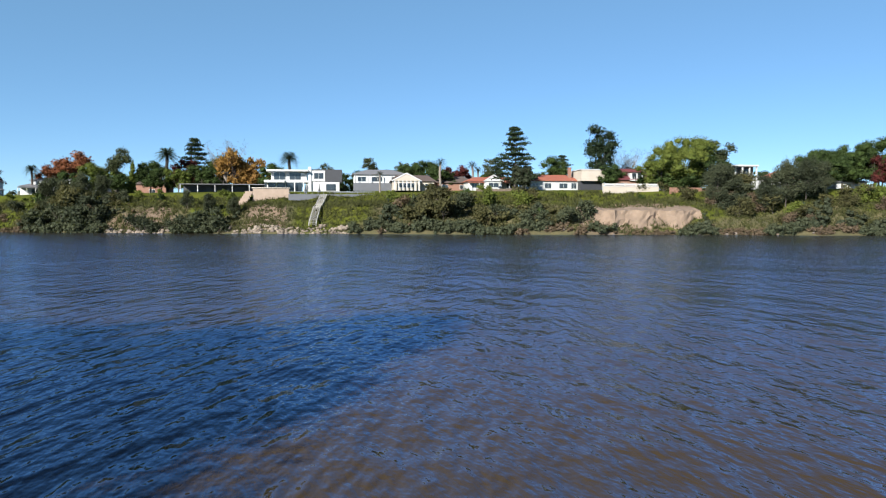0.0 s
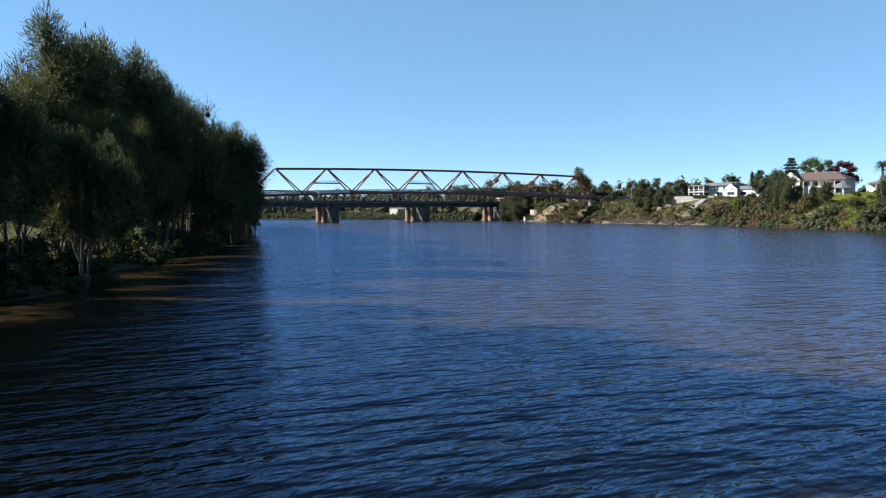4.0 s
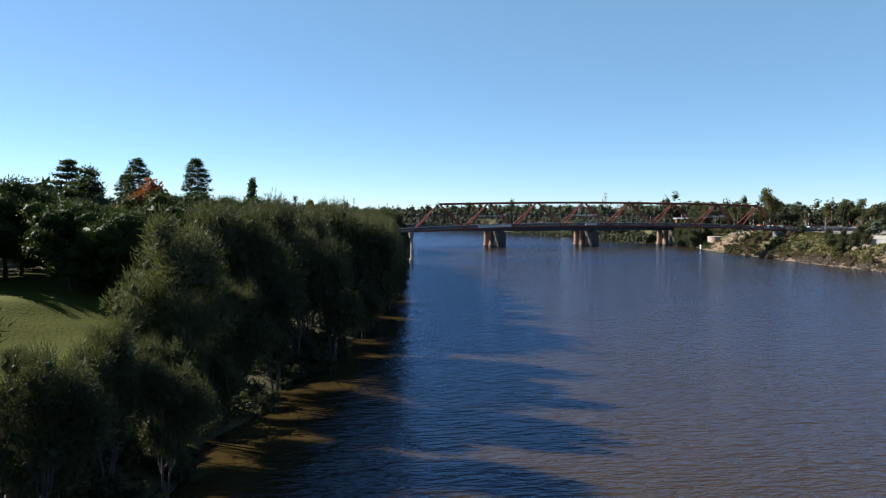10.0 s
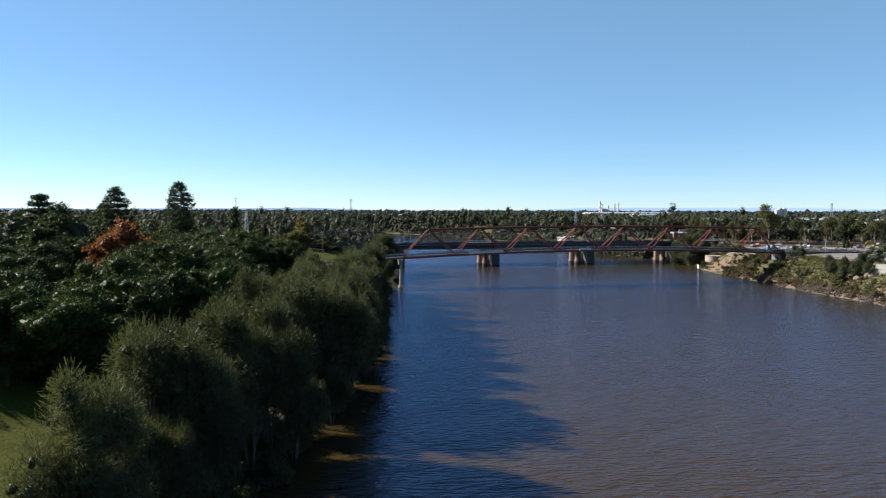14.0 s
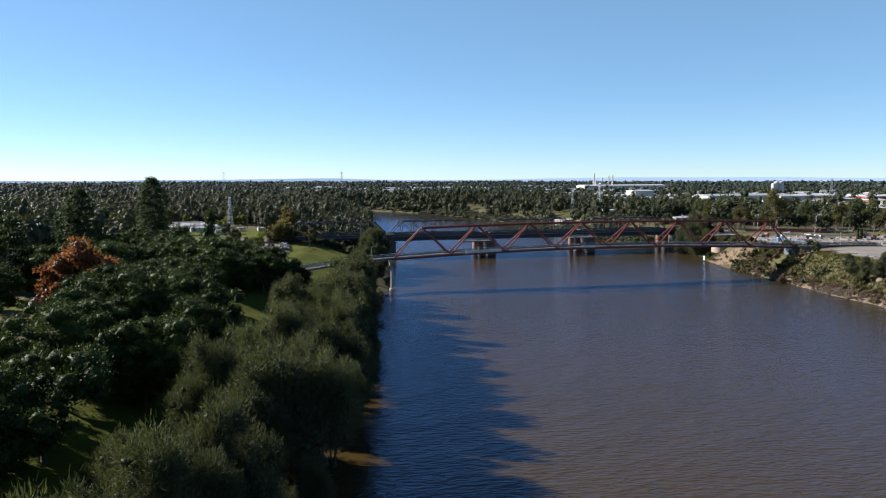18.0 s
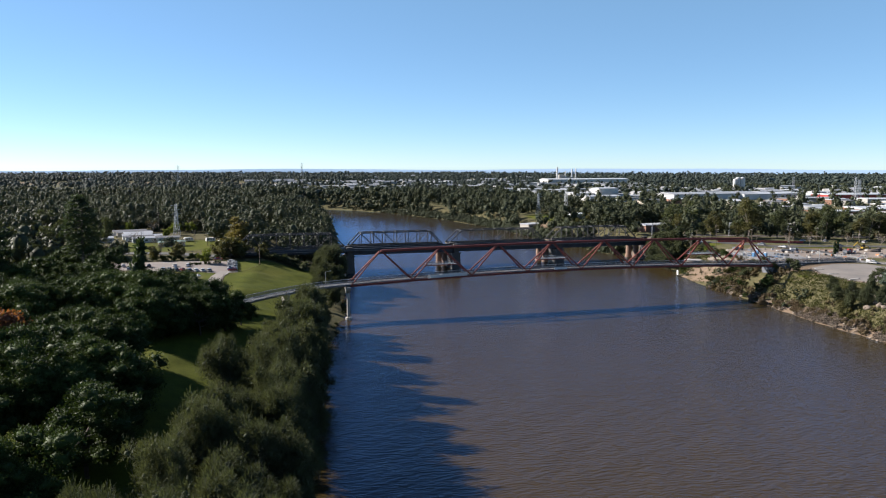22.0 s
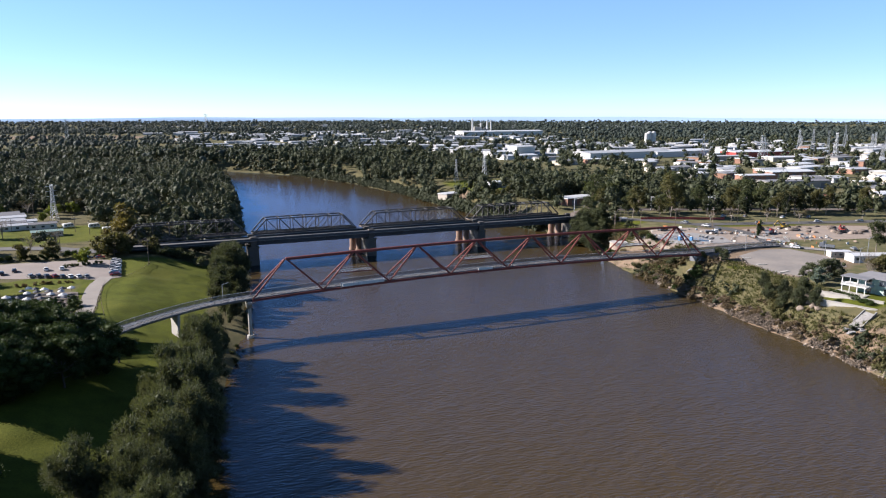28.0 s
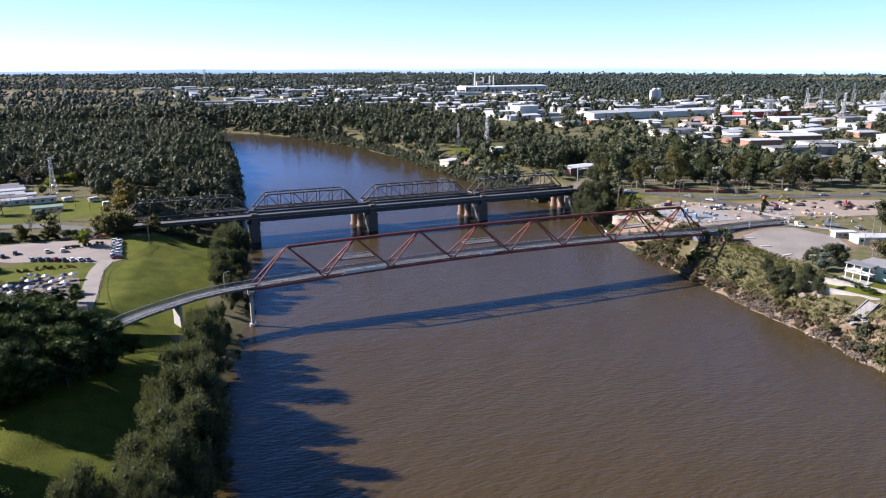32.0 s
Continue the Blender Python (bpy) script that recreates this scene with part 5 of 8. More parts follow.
def power_pole(x, y, h=11.0, arms=2, z=None, lamp=False, name="power_pole", label="tall timber power pole with cross arms"):
    z = gz(x, y) if z is None else z
    o = tagged(empty(name, x, y, z, rng.uniform(-20, 20)), label, "pole", group=name.replace("_", " ") + "s")
    Geo().tube((0, 0, -0.5), (0, 0, h), 0.16, 0.11, 8).ob("pole", M["timber"] if not lamp else M["galv"], o)
    for k in range(arms):
        Geo().box(0, 0, h - 0.5 - 1.0 * k, 2.4, 0.12, 0.14).ob("cross_arm", M["timber"], o)
        for s in (-1.0, -0.4, 0.4, 1.0):
            Geo().tube((s, 0, h - 0.36 - 1.0 * k), (s, 0, h - 0.1 - 1.0 * k), 0.06, 0.04, 6).ob("insulator", M["white"], o)
    if lamp:
        Geo().beam((0, 0, h - 0.1), (1.8, 0, h + 0.25), 0.09, 0.09).ob("lamp_arm", M["galv"], o)
        Geo().box(2.0, 0, h + 0.18, 0.7, 0.28, 0.14).ob("lamp_head", M["galv"], o)
    return o


power_pole(-31.6, 91.9, 12.0)
power_pole(-94.8, 254, 17.0)
power_pole(-70, 131, 10.0)
power_pole(-9, 4.5, 5.0, 0, z=13.4, lamp=True, name="street_lamp", label="slim grey lamp post on the bridge walkway")


def pylon(x, y, h=24.0, w=4.4, z=None, label="grey lattice steel transmission tower"):
    z = gz(x, y) - 0.3 if z is None else z
    o = tagged(empty("transmission_tower", x, y, z, rng.uniform(0, 40)), label, "pylon", group="transmission towers")
    levels = [0, 0.16, 0.31, 0.45, 0.58, 0.70, 0.80, 0.90, 1.0]
    wid = [1.0, 0.82, 0.66, 0.52, 0.42, 0.36, 0.33, 0.30, 0.28]
    t = 0.11 * h / 24
    for sx, sy in ((-1, -1), (1, -1), (1, 1), (-1, 1)):
        Geo().loft([(sx * u * w / 2, sy * u * w / 2, v * h) for u, v in zip(wid, levels)], t * 1.4).ob("leg", M["galv"], o)
    br = Geo()
    cs = [(-1, -1), (1, -1), (1, 1), (-1, 1)]
    for i in range(8):
        a, b = wid[i] * w / 2, wid[i + 1] * w / 2
        z0, z1 = levels[i] * h, levels[i + 1] * h
        for k, (sx, sy) in enumerate(cs):
            nx_, ny_ = cs[(k + 1) % 4]
            br.beam((sx * a, sy * a, z0), (nx_ * b, ny_ * b, z1), t * 0.8, t * 0.8)
            br.beam((nx_ * a, ny_ * a, z0), (sx * b, sy * b, z1), t * 0.8, t * 0.8)
            br.beam((sx * b, sy * b, z1), (nx_ * b, ny_ * b, z1), t * 0.8, t * 0.8)
    br.ob("lattice", M["galv"], o)["kind"] = "stuff"
    for f_ in (0.72, 0.84, 0.96):
        g = Geo().beam((-w * 0.75, 0, f_ * h), (w * 0.75, 0, f_ * h), t * 1.6, t * 1.6)
        g.ob("cross_arm", M["galv"], o)
    return o


pylon(-81.5, 234, 24)

# ---------------------------------------------------------------- cafe garden
UMB = {}


def umbrella(x, y, s=1.0, cloth="white"):
    m = pose(x, y, gz(x, y), 0, 0, rng.uniform(0, 90)) @ Matrix.Diagonal((s, s, 1, 1))
    if cloth in UMB:
        p = UMB[cloth]
        return copy_thing(p, m @ Matrix.Diagonal((1 / p.scale[0], 1 / p.scale[1], 1, 1)))
    o = tagged(empty("market_umbrella"), "open " + {"white": "white", "navy": "dark blue", "galv": "grey"}[cloth] + " market umbrella over a garden table", "umbrella", group="cafe umbrellas")
    Geo().tube((0, 0, 0), (0, 0, 2.7), 0.04, 0.04, 6).ob("pole", M["timber"], o)
    g = Geo()
    n = 8
    rim = [(1.7 * math.cos(2 * math.pi * k / n), 1.7 * math.sin(2 * math.pi * k / n)) for k in range(n)]
    g.add([(0, 0, 2.95)] + [(a, b, 2.2) for a, b in rim] + [(a, b, 2.02) for a, b in rim],
          [(0, 1 + k, 1 + (k + 1) % n) for k in range(n)] + [(1 + k, 9 + k, 9 + (k + 1) % n, 1 + (k + 1) % n) for k in range(n)])
    canopy = g.ob("canopy", M[cloth], o)
    Geo().tube((0, 0, 2.9), (0, 0, 3.1), 0.05, 0.02, 6).ob("finial", M["timber"], canopy)
    Geo().box(0, 0, 0, 0.6, 0.6, 0.1).ob("base", M["concrete"], o)
    o.matrix_basis = m
    UMB[cloth] = o
    return o


TABLE = None


def picnic_table(x, y):
    global TABLE
    m = pose(x, y, gz(x, y), 0, 0, rng.uniform(0, 180))
    if TABLE is not None:
        return copy_thing(TABLE, m)
    o = tagged(empty("picnic_table"), "brown timber garden table with two benches", "table", group="cafe tables")
    Geo().box(0, 0, 0.7, 1.8, 0.8, 0.06).ob("tabletop", M["timber"], o)
    for s in (-1, 1):
        Geo().box(0, s * 0.75, 0.42, 1.8, 0.3, 0.05).ob("bench", M["timber"], o)
        Geo().beam((s * 0.7, -0.75, 0.0), (s * 0.7, 0.3, 0.72), 0.08, 0.1).ob("leg", M["timber"], o)
        Geo().beam((s * 0.7, 0.75, 0.0), (s * 0.7, -0.3, 0.72), 0.08, 0.1).ob("leg", M["timber"], o)
    o.matrix_basis = m
    TABLE = o
    return o


for x, y in ((-73, 40), (-76.5, 27), (-65, 35.5), (-64.5, 26), (-70, 22.5), (-59, 43), (-76, 15), (-79, 36), (-68, 44), (-61, 33), (-72, 31), (-79, 21), (-83, 29), (-73.5, 48)):
    umbrella(x, y, rng.uniform(0.7, 0.95))
for x, y in ((-75, 44), (-70, 41), (-66, 40), (-62, 38.5), (-80, 32), (-75, 34), (-69, 35), (-82, 24), (-60, 29), (-72, 18), (-78, 28), (-67.5, 30), (-84, 35), (-71, 46), (-62, 43)):
    umbrella(x, y, rng.uniform(0.7, 0.9), rng.choice(["navy", "navy", "galv"]))
for _ in range(34):
    picnic_table(rng.uniform(-84, -58), rng.uniform(14, 45))

rot = tagged(empty("garden_rotunda", -66.5, 15.5, gz(-66.5, 15.5)), "small white timber garden rotunda with a pitched roof", "rotunda")
Geo().tube((0, 0, 0), (0, 0, 0.3), 2.6, 2.6, 8).ob("floor", M["timber"], rot)
g = Geo()
g.tube((0, 0, 2.8), (0, 0, 4.5), 3.1, 0.25, 8).ob("roof", M["roof_white"], rot)
Geo().tube((0, 0, 4.4), (0, 0, 5.1), 0.2, 0.04, 8).ob("finial", M["white"], rot)
for k in range(8):
    w = 2 * math.pi * k / 8
    Geo().tube((2.4 * math.cos(w), 2.4 * math.sin(w), 0.2), (2.4 * math.cos(w), 2.4 * math.sin(w), 2.85), 0.09, 0.09, 6).ob("post", M["white"], rot)
    v = w + math.pi / 4
    Geo().beam((2.4 * math.cos(w), 2.4 * math.sin(w), 1.1), (2.4 * math.cos(v), 2.4 * math.sin(v), 1.1), 0.06, 0.1).ob("rail", M["white"], rot)
for x, y, sc in ((-60, 10, 0.8), (-66, 6, 0.9), (-73, 8, 0.9), (-57, 24, 0.5), (-56, 14, 0.6), (-82, 10, 1.0), (-86, 20, 0.9)):
    plant("park_tree", x, y, sc, rng=rng, leaf="fig", group="cafe garden trees", label="small dense green garden tree")

# ---------------------------------------------------------------- sheds and the white cottage
def shed(x, y, rz, w, d, h, roof="roof_white", wall="white", pitch=1.0, name="shed", label="long white metal-roofed shed", group="sheds", n_win=4, hip=0.0, z=None):
    o = tagged(empty(name, x, y, (gz(x, y) if z is None else z) - 0.15, rz), label, "building", group=group)
    Geo().box(0, 0, 0, w, d, h).ob("wall", M[wall], o)
    Geo().gable(0, 0, h, w, d, pitch, over=0.4, hip=hip).ob("roof", M[roof], o)
    for side in (-1, 1):
        for k in range(n_win):
            wx = -w / 2 + w * (k + 0.5) / n_win
            fr = Geo().box(wx, side * (d / 2 + 0.02), h * 0.38, min(1.8, w / n_win * 0.6), 0.1, min(1.2, h * 0.4)).ob("window", M["white"], o)
            Geo().box(wx, side * (d / 2 + 0.05), h * 0.38 + 0.08, min(1.8, w / n_win * 0.6) - 0.16, 0.1, min(1.2, h * 0.4) - 0.16).ob("pane", M["glass"], fr)
    Geo().box(w / 2 + 0.03, 0, 0, 0.08, min(2.4, d * 0.4), min(2.6, h * 0.8)).ob("door", M["roof_grey"], o)
    return o


shed(-111, -87, 20, 9, 6, 3.0, "roof_brown", "white", 2.2, "cottage", "small white cottage under dark trees", "cottages", 3, 2.0)
for x, y, rz, w, d in ((-86, 216, 8, 14, 5), (-112, 262, 12, 22, 6), (-116, 272, 12, 22, 6), (-108, 252, 12, 18, 6), (-128, 240, 30, 10, 7), (-136, 252, 30, 9, 7), (-142, 238, 30, 9, 7), (-150, 250, 25, 10, 7), (-125, 222, 20, 10, 6), (-140, 216, 20, 11, 6), (-160, 232, 15, 12, 7), (-96, 232, 12, 10, 5), (-104, 226, 12, 17, 5), (-99, 216, 12, 16, 5), (-107, 238, 12, 18, 5)):
    shed(x, y, rz, w, d, 3.0, rng.choice(["roof_white", "roof_white", "roof_grey"]), rng.choice(["white", "cream"]), 0.9, "park_cabin", "low pale holiday cabin with a light metal roof", "cabins", 3)
shed(-81, 187, 8, 15, 6, 2.8, "roof_green", "cream", 0.8, "green_shed", "low shed with a pale green metal roof beside the road", "sheds", 4)


def caravan(x, y, rz):
    o = tagged(empty("caravan", x, y, gz(x, y), rz), "white parked caravan with dark windows", "caravan", group="parked caravans")
    prof = [(-2.9, 0.5), (2.9, 0.5), (3.0, 1.2), (2.6, 2.4), (2.2, 2.65), (-2.5, 2.65), (-2.9, 2.4)]
    n = len(prof)
    Geo().add([(a, q * 1.15, b) for q in (-1, 1) for a, b in prof], [tuple(range(n)), tuple(range(2 * n - 1, n - 1, -1))] + [(k, n + k, n + (k + 1) % n, (k + 1) % n) for k in range(n)]).ob("body", M["white"], o)
    for q in (-1, 1):
        for wx in (-1.6, 0.2, 1.8):
            Geo().box(wx, q * 1.16, 1.4, 0.9, 0.05, 0.6).ob("window", M["glass"], o)
        Geo().tube((0, q * 0.95, 0.35), (0, q * 1.17, 0.35), 0.35, 0.35, 12).ob("wheel", M["tyre"], o)
    Geo().beam((2.9, 0, 0.5), (4.1, 0, 0.45), 0.12, 0.12).ob("drawbar", M["galv"], o)


for x, y, rz in ((-59, 208, 20), (-51, 191, 10), (-73, 214, 30)):
    caravan(x, y, rz)
for x, y, h in ((-68, 196, 9), (-60, 182, 8), (-100, 204, 8)):
    power_pole(x, y, h)

# ---------------------------------------------------------------- far (right) bank: shrubs, rocks and trees
def right_line(y, s):
    return shore_x(y, 1) + s


def bank_growth(y):
    """How thickly the far bank is overgrown."""
    return np.interp(y, [-446, -428, -424, -394, -390, -366, -362, -312, -308, -286, -283, -272, -269, -253, -250, -231, -228, -205, -195, -175, -150],
                     [0.25, 0.25, 0.75, 0.75, 0.12, 0.15, 0.65, 0.7, 0.05, 0.05, 0.15, 0.15, 0.5, 0.45, 0.1, 0.1, 0.9, 0.9, 0.4, 0.5, 0.8])


# stretches of the far bank: from y, to y, from and to this far above the water, plants, density
BANK_ZONES = [(-208, -190, 0, 5, "dark", 0.7), (-208, -190, 5, 30, "", 0), (-230, -208, 0, 30, "dark", 1), (-251, -230, 0, 18, "dry", 0.3), (-251, -230, 18, 30, "", 0),
              (-272, -251, 0, 8, "dark", 0.8), (-272, -251, 8, 30, "", 0), (-284, -272, 0, 30, "dry", 0.4), (-309, -284, 0, 30, "", 0), (-330, -309, 0, 14, "dark", 1), (-330, -309, 14, 30, "olive", 0.3),
              (-362, -330, 0, 12, "olive", 1), (-362, -330, 12, 30, "olive", 0.12), (-371, -362, 0, 30, "dry", 0.4), (-391, -371, 0, 30, "dry", 0.12), (-410, -391, 0, 8, "dark", 0.4), (-410, -391, 8, 30, "", 0),
              (-426, -410, 0, 16, "dark", 0.8), (-426, -410, 16, 30, "", 0), (-450, -426, 0, 10, "olive", 0.9), (-450, -426, 10, 30, "", 0)]


for _ in range(270):
    y = rng.uniform(-480, 118)
    s = rng.uniform(2.5, 25) if y > -110 else rng.uniform(2.5, 23)
    x = right_line(y, s)
    if -14 < y < 8 and s < 20 or (26 < y < 56 and 4 < s < 20) or (-80 < y < -14 and (s > 11 or rng.random() < 0.55)) or (-112 < y < -90 and s > 4) or (-96 < y < -70 and s > 12):
        continue
    if (-300 < y < -283 and s > 6) or (-392 < y < -352 and 5 < s < 26 and rng.random() < 0.85) or (-280 < y < -240 and rng.random() < 0.6):
        continue
    if y < -150 and rng.random() > bank_growth(y):
        continue
    big = rng.uniform(0.55, 1.25) * (1.15 if s > 8 else 0.75)
    leaf = rng.choice([None, None, None, "dryscrub", "sheoak", "scrub", "lime", "fig"]) if y > -110 or s > 6 else rng.choice([None, "dryscrub", "dryscrub", "sheoak"])
    lab = {"dryscrub": "low dry brown riverbank scrub", "lime": "bushy yellow-green shrub on the bank", "fig": "dense dark green riverbank shrub", "sheoak": "soft grey-green shrub on the bank"}.get(leaf)
    plant("bush", x, y, big, rng=rng, group="riverbank shrubs", leaf=leaf, label=lab)
for x, y, sc in ((101, -399, 0.62), (104, -404, 0.58), (98, -416, 0.7), (101, -423, 0.66), (97, -410, 0.55), (105, -429, 0.6), (166, -148, 0.8), (162, -156, 0.65), (170, -141, 0.6), (137, -216, 0.55), (135, -207, 0.6), (139, -222, 0.5),
                 (121, -260, 0.34), (124, -253, 0.32), (118, -268, 0.32), (152, -176, 0.45), (156, -168, 0.45),
                 (184, 78, 0.7), (187, 84, 0.75), (190, 92, 0.8), (196, 100, 0.9), (192, 106, 0.8), (201, 94, 0.7), (188, 98, 0.7), (206, 104, 0.85), (199, 110, 0.9), (205, 114, 0.8), (212, 108, 0.7),
                 (181, -55, 0.42), (184, -60, 0.46), (182, -68, 0.46), (185, -49, 0.4), (183, -74, 0.42), (180, -63, 0.4), (187, -66, 0.45)):
    plant("she_oak", x + (14 if y > 70 else 4), y, sc * (1.1 if y > 70 else 1.0), rng=rng, group="she-oaks on the far bank")
for x, y, sc in ((108, -321, 1.5), (107, -327, 1.75), (111, -331, 1.6), (105, -336, 1.3), (107, -342, 1.2), (102, -350, 1.1), (101, -358, 1.2), (112, -325, 1.6), (101, -362, 1.5), (138, -212, 2.0), (135, -216, 1.9), (139, -207, 1.8), (133, -221, 1.6)):
    plant("bush", x, y, sc, rng=rng, group="tall bank shrubs", leaf=rng.choice(["sheoak", "fig", "scrub"]), label="tall dark shrub growing from the bank")
for x, y, sc, lf in ((128, -394, 1.5, "fig"), (131, -398, 1.7, "fig"), (127, -401, 1.5, "fig"), (130, -405, 1.6, "fig"), (133, -391, 1.3, "fig"), (118, -403, 1.3, "sheoak"), (115, -411, 1.4, "sheoak"), (122, -414, 1.5, "scrub"),
                     (101, -436, 1.2, "lime"), (104, -440, 1.5, "lime"), (99, -431, 0.9, "scrub"), (98, -444, 1.2, "sheoak"), (103, -447, 1.4, "lime"), (96, -450, 1.2, "sheoak"), (100, -426, 0.8, "scrub"), (96, -438, 0.9, "dryscrub"), (95, -443, 0.8, "dryscrub"),
                     (114, -257, 1.5, "sheoak"), (117, -262, 1.6, "sheoak"), (113, -265, 1.2, "sheoak"), (116, -254, 1.1, "sheoak"), (118, -243, 1.5, "sheoak"), (116, -246, 1.1, "sheoak"), (128, -216, 1.9, "sheoak"), (126, -224, 1.7, "sheoak"), (130, -210, 1.6, "sheoak")):
    plant("bush", x, y, sc, rng=rng, group="far bank shrubs", leaf=lf, label={"fig": "dense dark green shrub under a broad tree", "lime": "bushy yellow-green shrub on the bank", "scrub": "olive shrub on the far bank", "dryscrub": "low dry brown riverbank scrub"}.get(lf, "dark grey-green shrub low on the far bank"))
for _ in range(90):
    y = rng.uniform(-440, 60)
    rock(right_line(y, rng.uniform(-0.6, 2.2)), y, rng.uniform(0.2, 0.7))
for _ in range(60):
    y = rng.choice([rng.uniform(-118, -28), rng.uniform(-20, 14)])
    rock(right_line(y, rng.uniform(0, 6)), y, rng.uniform(0.3, 1.1))
for _ in range(46):
    y = rng.uniform(-112, -14)
    plant("bush", right_line(y, rng.uniform(0.5, 6)), y, rng.uniform(0.3, 0.75), rng=rng, group="riverbank shrubs", leaf="dryscrub", label="low dry brown riverbank scrub")
for x, y, sc in ((190, 6, 0.9), (194, -9, 0.8), (187, -9, 1.0), (185, 8, 0.8), (190, -12, 1.1), (196, 9, 0.7), (182, -8, 0.6), (192, 12, 0.8)):
    plant("bush", x, y, sc, rng=rng, group="riverbank shrubs", leaf="fig", label="dense dark green riverbank shrub")


def stone_mass(name, count, stretches, lo, hi, label):
    """Dumped stone along the water, too many to count, as one mass."""
    r = np.random.default_rng(len(name))
    V, F = unit_ball()
    k = r.integers(0, len(stretches), count)
    ys = np.array([r.uniform(*stretches[q]) for q in k])
    xs = np.array([right_line(q, 0.0) for q in ys]) - 1.2 + 3.8 * r.random(count)
    size = r.uniform(lo, hi, count)
    P = V[None] * (1 + 0.22 * r.standard_normal((count, len(V), 1)).clip(-1.5, 1.5)) * (size[:, None] * np.array([1.0, 0.85, 0.62]))[:, None, :]
    P = P + np.stack([xs, ys, ground_z(xs, ys) + 0.15 * size], -1)[:, None, :]
    o = new(name, np_mesh(name, P.reshape(-1, 3), (F[None] + (np.arange(count) * len(V))[:, None, None]).reshape(-1, 3), M["pale_stone"]))
    return tagged(o, label, "rocks", kind="stuff")


stone_mass("dumped_stone", 420, [(-252, -232), (-302, -268), (-302, -276)], 0.2, 0.75, "pale dumped sandstone rubble along the waterline")
stone_mass("shore_rubble", 380, [(-116, -20), (-116, -84), (-6, 14)], 0.15, 0.6, "tan stones and clods washed out at the foot of the bank")
# driftwood and bare branches left by a flood
for k in range(26):
    y = rng.choice([rng.uniform(-104, -80), rng.uniform(-30, -20), rng.uniform(-262, -225)])
    x = right_line(y, rng.uniform(1.0, 7))
    g = Geo()
    z = gz(x, y)
    a = rng.uniform(0, 6.28)
    L = rng.uniform(2.5, 6)
    g.tube((0, 0, 0.1), (L * math.cos(a), L * math.sin(a), 0.8), 0.16, 0.08, 6)
    for j in range(5):
        t = 0.3 + 0.14 * j
        b = a + rng.choice([-1, 1]) * rng.uniform(0.4, 1.2)
        g.tube((L * t * math.cos(a), L * t * math.sin(a), 0.1 + 0.7 * t), (L * t * math.cos(a) + 1.6 * math.cos(b), L * t * math.sin(a) + 1.6 * math.sin(b), 0.6 + rng.uniform(0, 1.2)), 0.06, 0.02, 5)
    o = g.ob("fallen_branch", M["bark_pale"])
    o.location = (x, y, z)
    tagged(o, "bleached fallen branch on the muddy bank", "branch", group="driftwood")

# gum trees behind the building site and along the road
for _ in range(125):
    x, y = rng.uniform(214, 400), rng.uniform(62, 250)
    if y < 104 - 0.36 * (x - 250) or abs(y - (146 - 0.42 * (x - 240))) < 7 or (x < 262 and 160 < y < 200) or math.hypot(x - 250, y - 176) < 22:
        continue
    plant("gum_tree", x, y, rng.choice([rng.uniform(0.45, 0.65), rng.uniform(0.6, 0.95)]), rng=rng, group="roadside gum trees", leaf=rng.choice([None, None, "scrub", "sheoak"]))
for x, y, sc in ((268, 95, 1.35), (262, 118, 0.9), (282, 112, 1.0), (300, 106, 0.9), (318, 96, 0.95), (336, 88, 1.0), (352, 76, 0.9), (368, 66, 1.0), (330, 70, 0.8), (385, 52, 1.0), (400, 40, 0.9), (372, 44, 0.7), (410, 26, 1.0), (344, 108, 1.0)):
    plant("gum_tree", x, y, sc, rng=rng, group="roadside gum trees", leaf=rng.choice([None, "scrub"]))
for x, y, sc in ((272, 30, 0.55), (262, 22, 0.6)):
    plant("cypress", x, y, 0.9, rng=rng, label="narrow young conifer beside the site road")
for x, y, sc in ((204, -12, 0.45), (206, -55, 0.5), (214, -58, 0.62)):
    plant("broad_tree", x, y, sc, rng=rng, leaf="sheoak", label="dark bushy tree at the top of the bank")
plant("park_tree", 203, -63, 0.85, rng=rng, leaf="bluegrey", label="pale blue-grey leaved bushy tree on the bank")
for x, y, sc in ((236, -58, 0.7), (244, -52, 0.8), (250, -58, 0.75), (230, -64, 0.6), (286, 64, 0.8), (276, 70, 0.8), (310, 60, 0.8), (325, 50, 0.8)):
    plant("bare_tree", x, y, sc, rng=rng, group="bare street trees")

# ---------------------------------------------------------------- car park pad, roads and the building site
drape("old_car_park", [(216, -10), (208, -24), (205, -38), (208, -50), (222, -50), (240, -46), (252, -30), (250, -8), (236, -4)], M["pad"], 0.14, "empty worn asphalt pad with faded edges")
for a, b in (((214, -14), (217, -16)), ((209, -27), (212.5, -29)), ((206, -41), (210, -42))):
    o = Geo().beam((*a, gz(*a) + 0.3), (*b, gz(*b) + 0.3), 1.2, 0.3).ob("concrete_block", M["concrete"])
    tagged(o, "pale concrete block lying at the pad edge", "block", group="edge blocks")
wall_line = [(215, -11), (207.5, -24), (204.5, -38), (207.5, -51)]
for k, (a, b) in enumerate(zip(wall_line[:-1], wall_line[1:])):
    for j in range(14):
        x, y = a[0] + (b[0] - a[0]) * j / 14, a[1] + (b[1] - a[1]) * j / 14
        rock(x - 0.6 + rng.uniform(-0.5, 0.5), y + rng.uniform(-0.4, 0.4), rng.uniform(0.4, 0.7), "stone of a low tumbled edge wall", "edge wall stones")
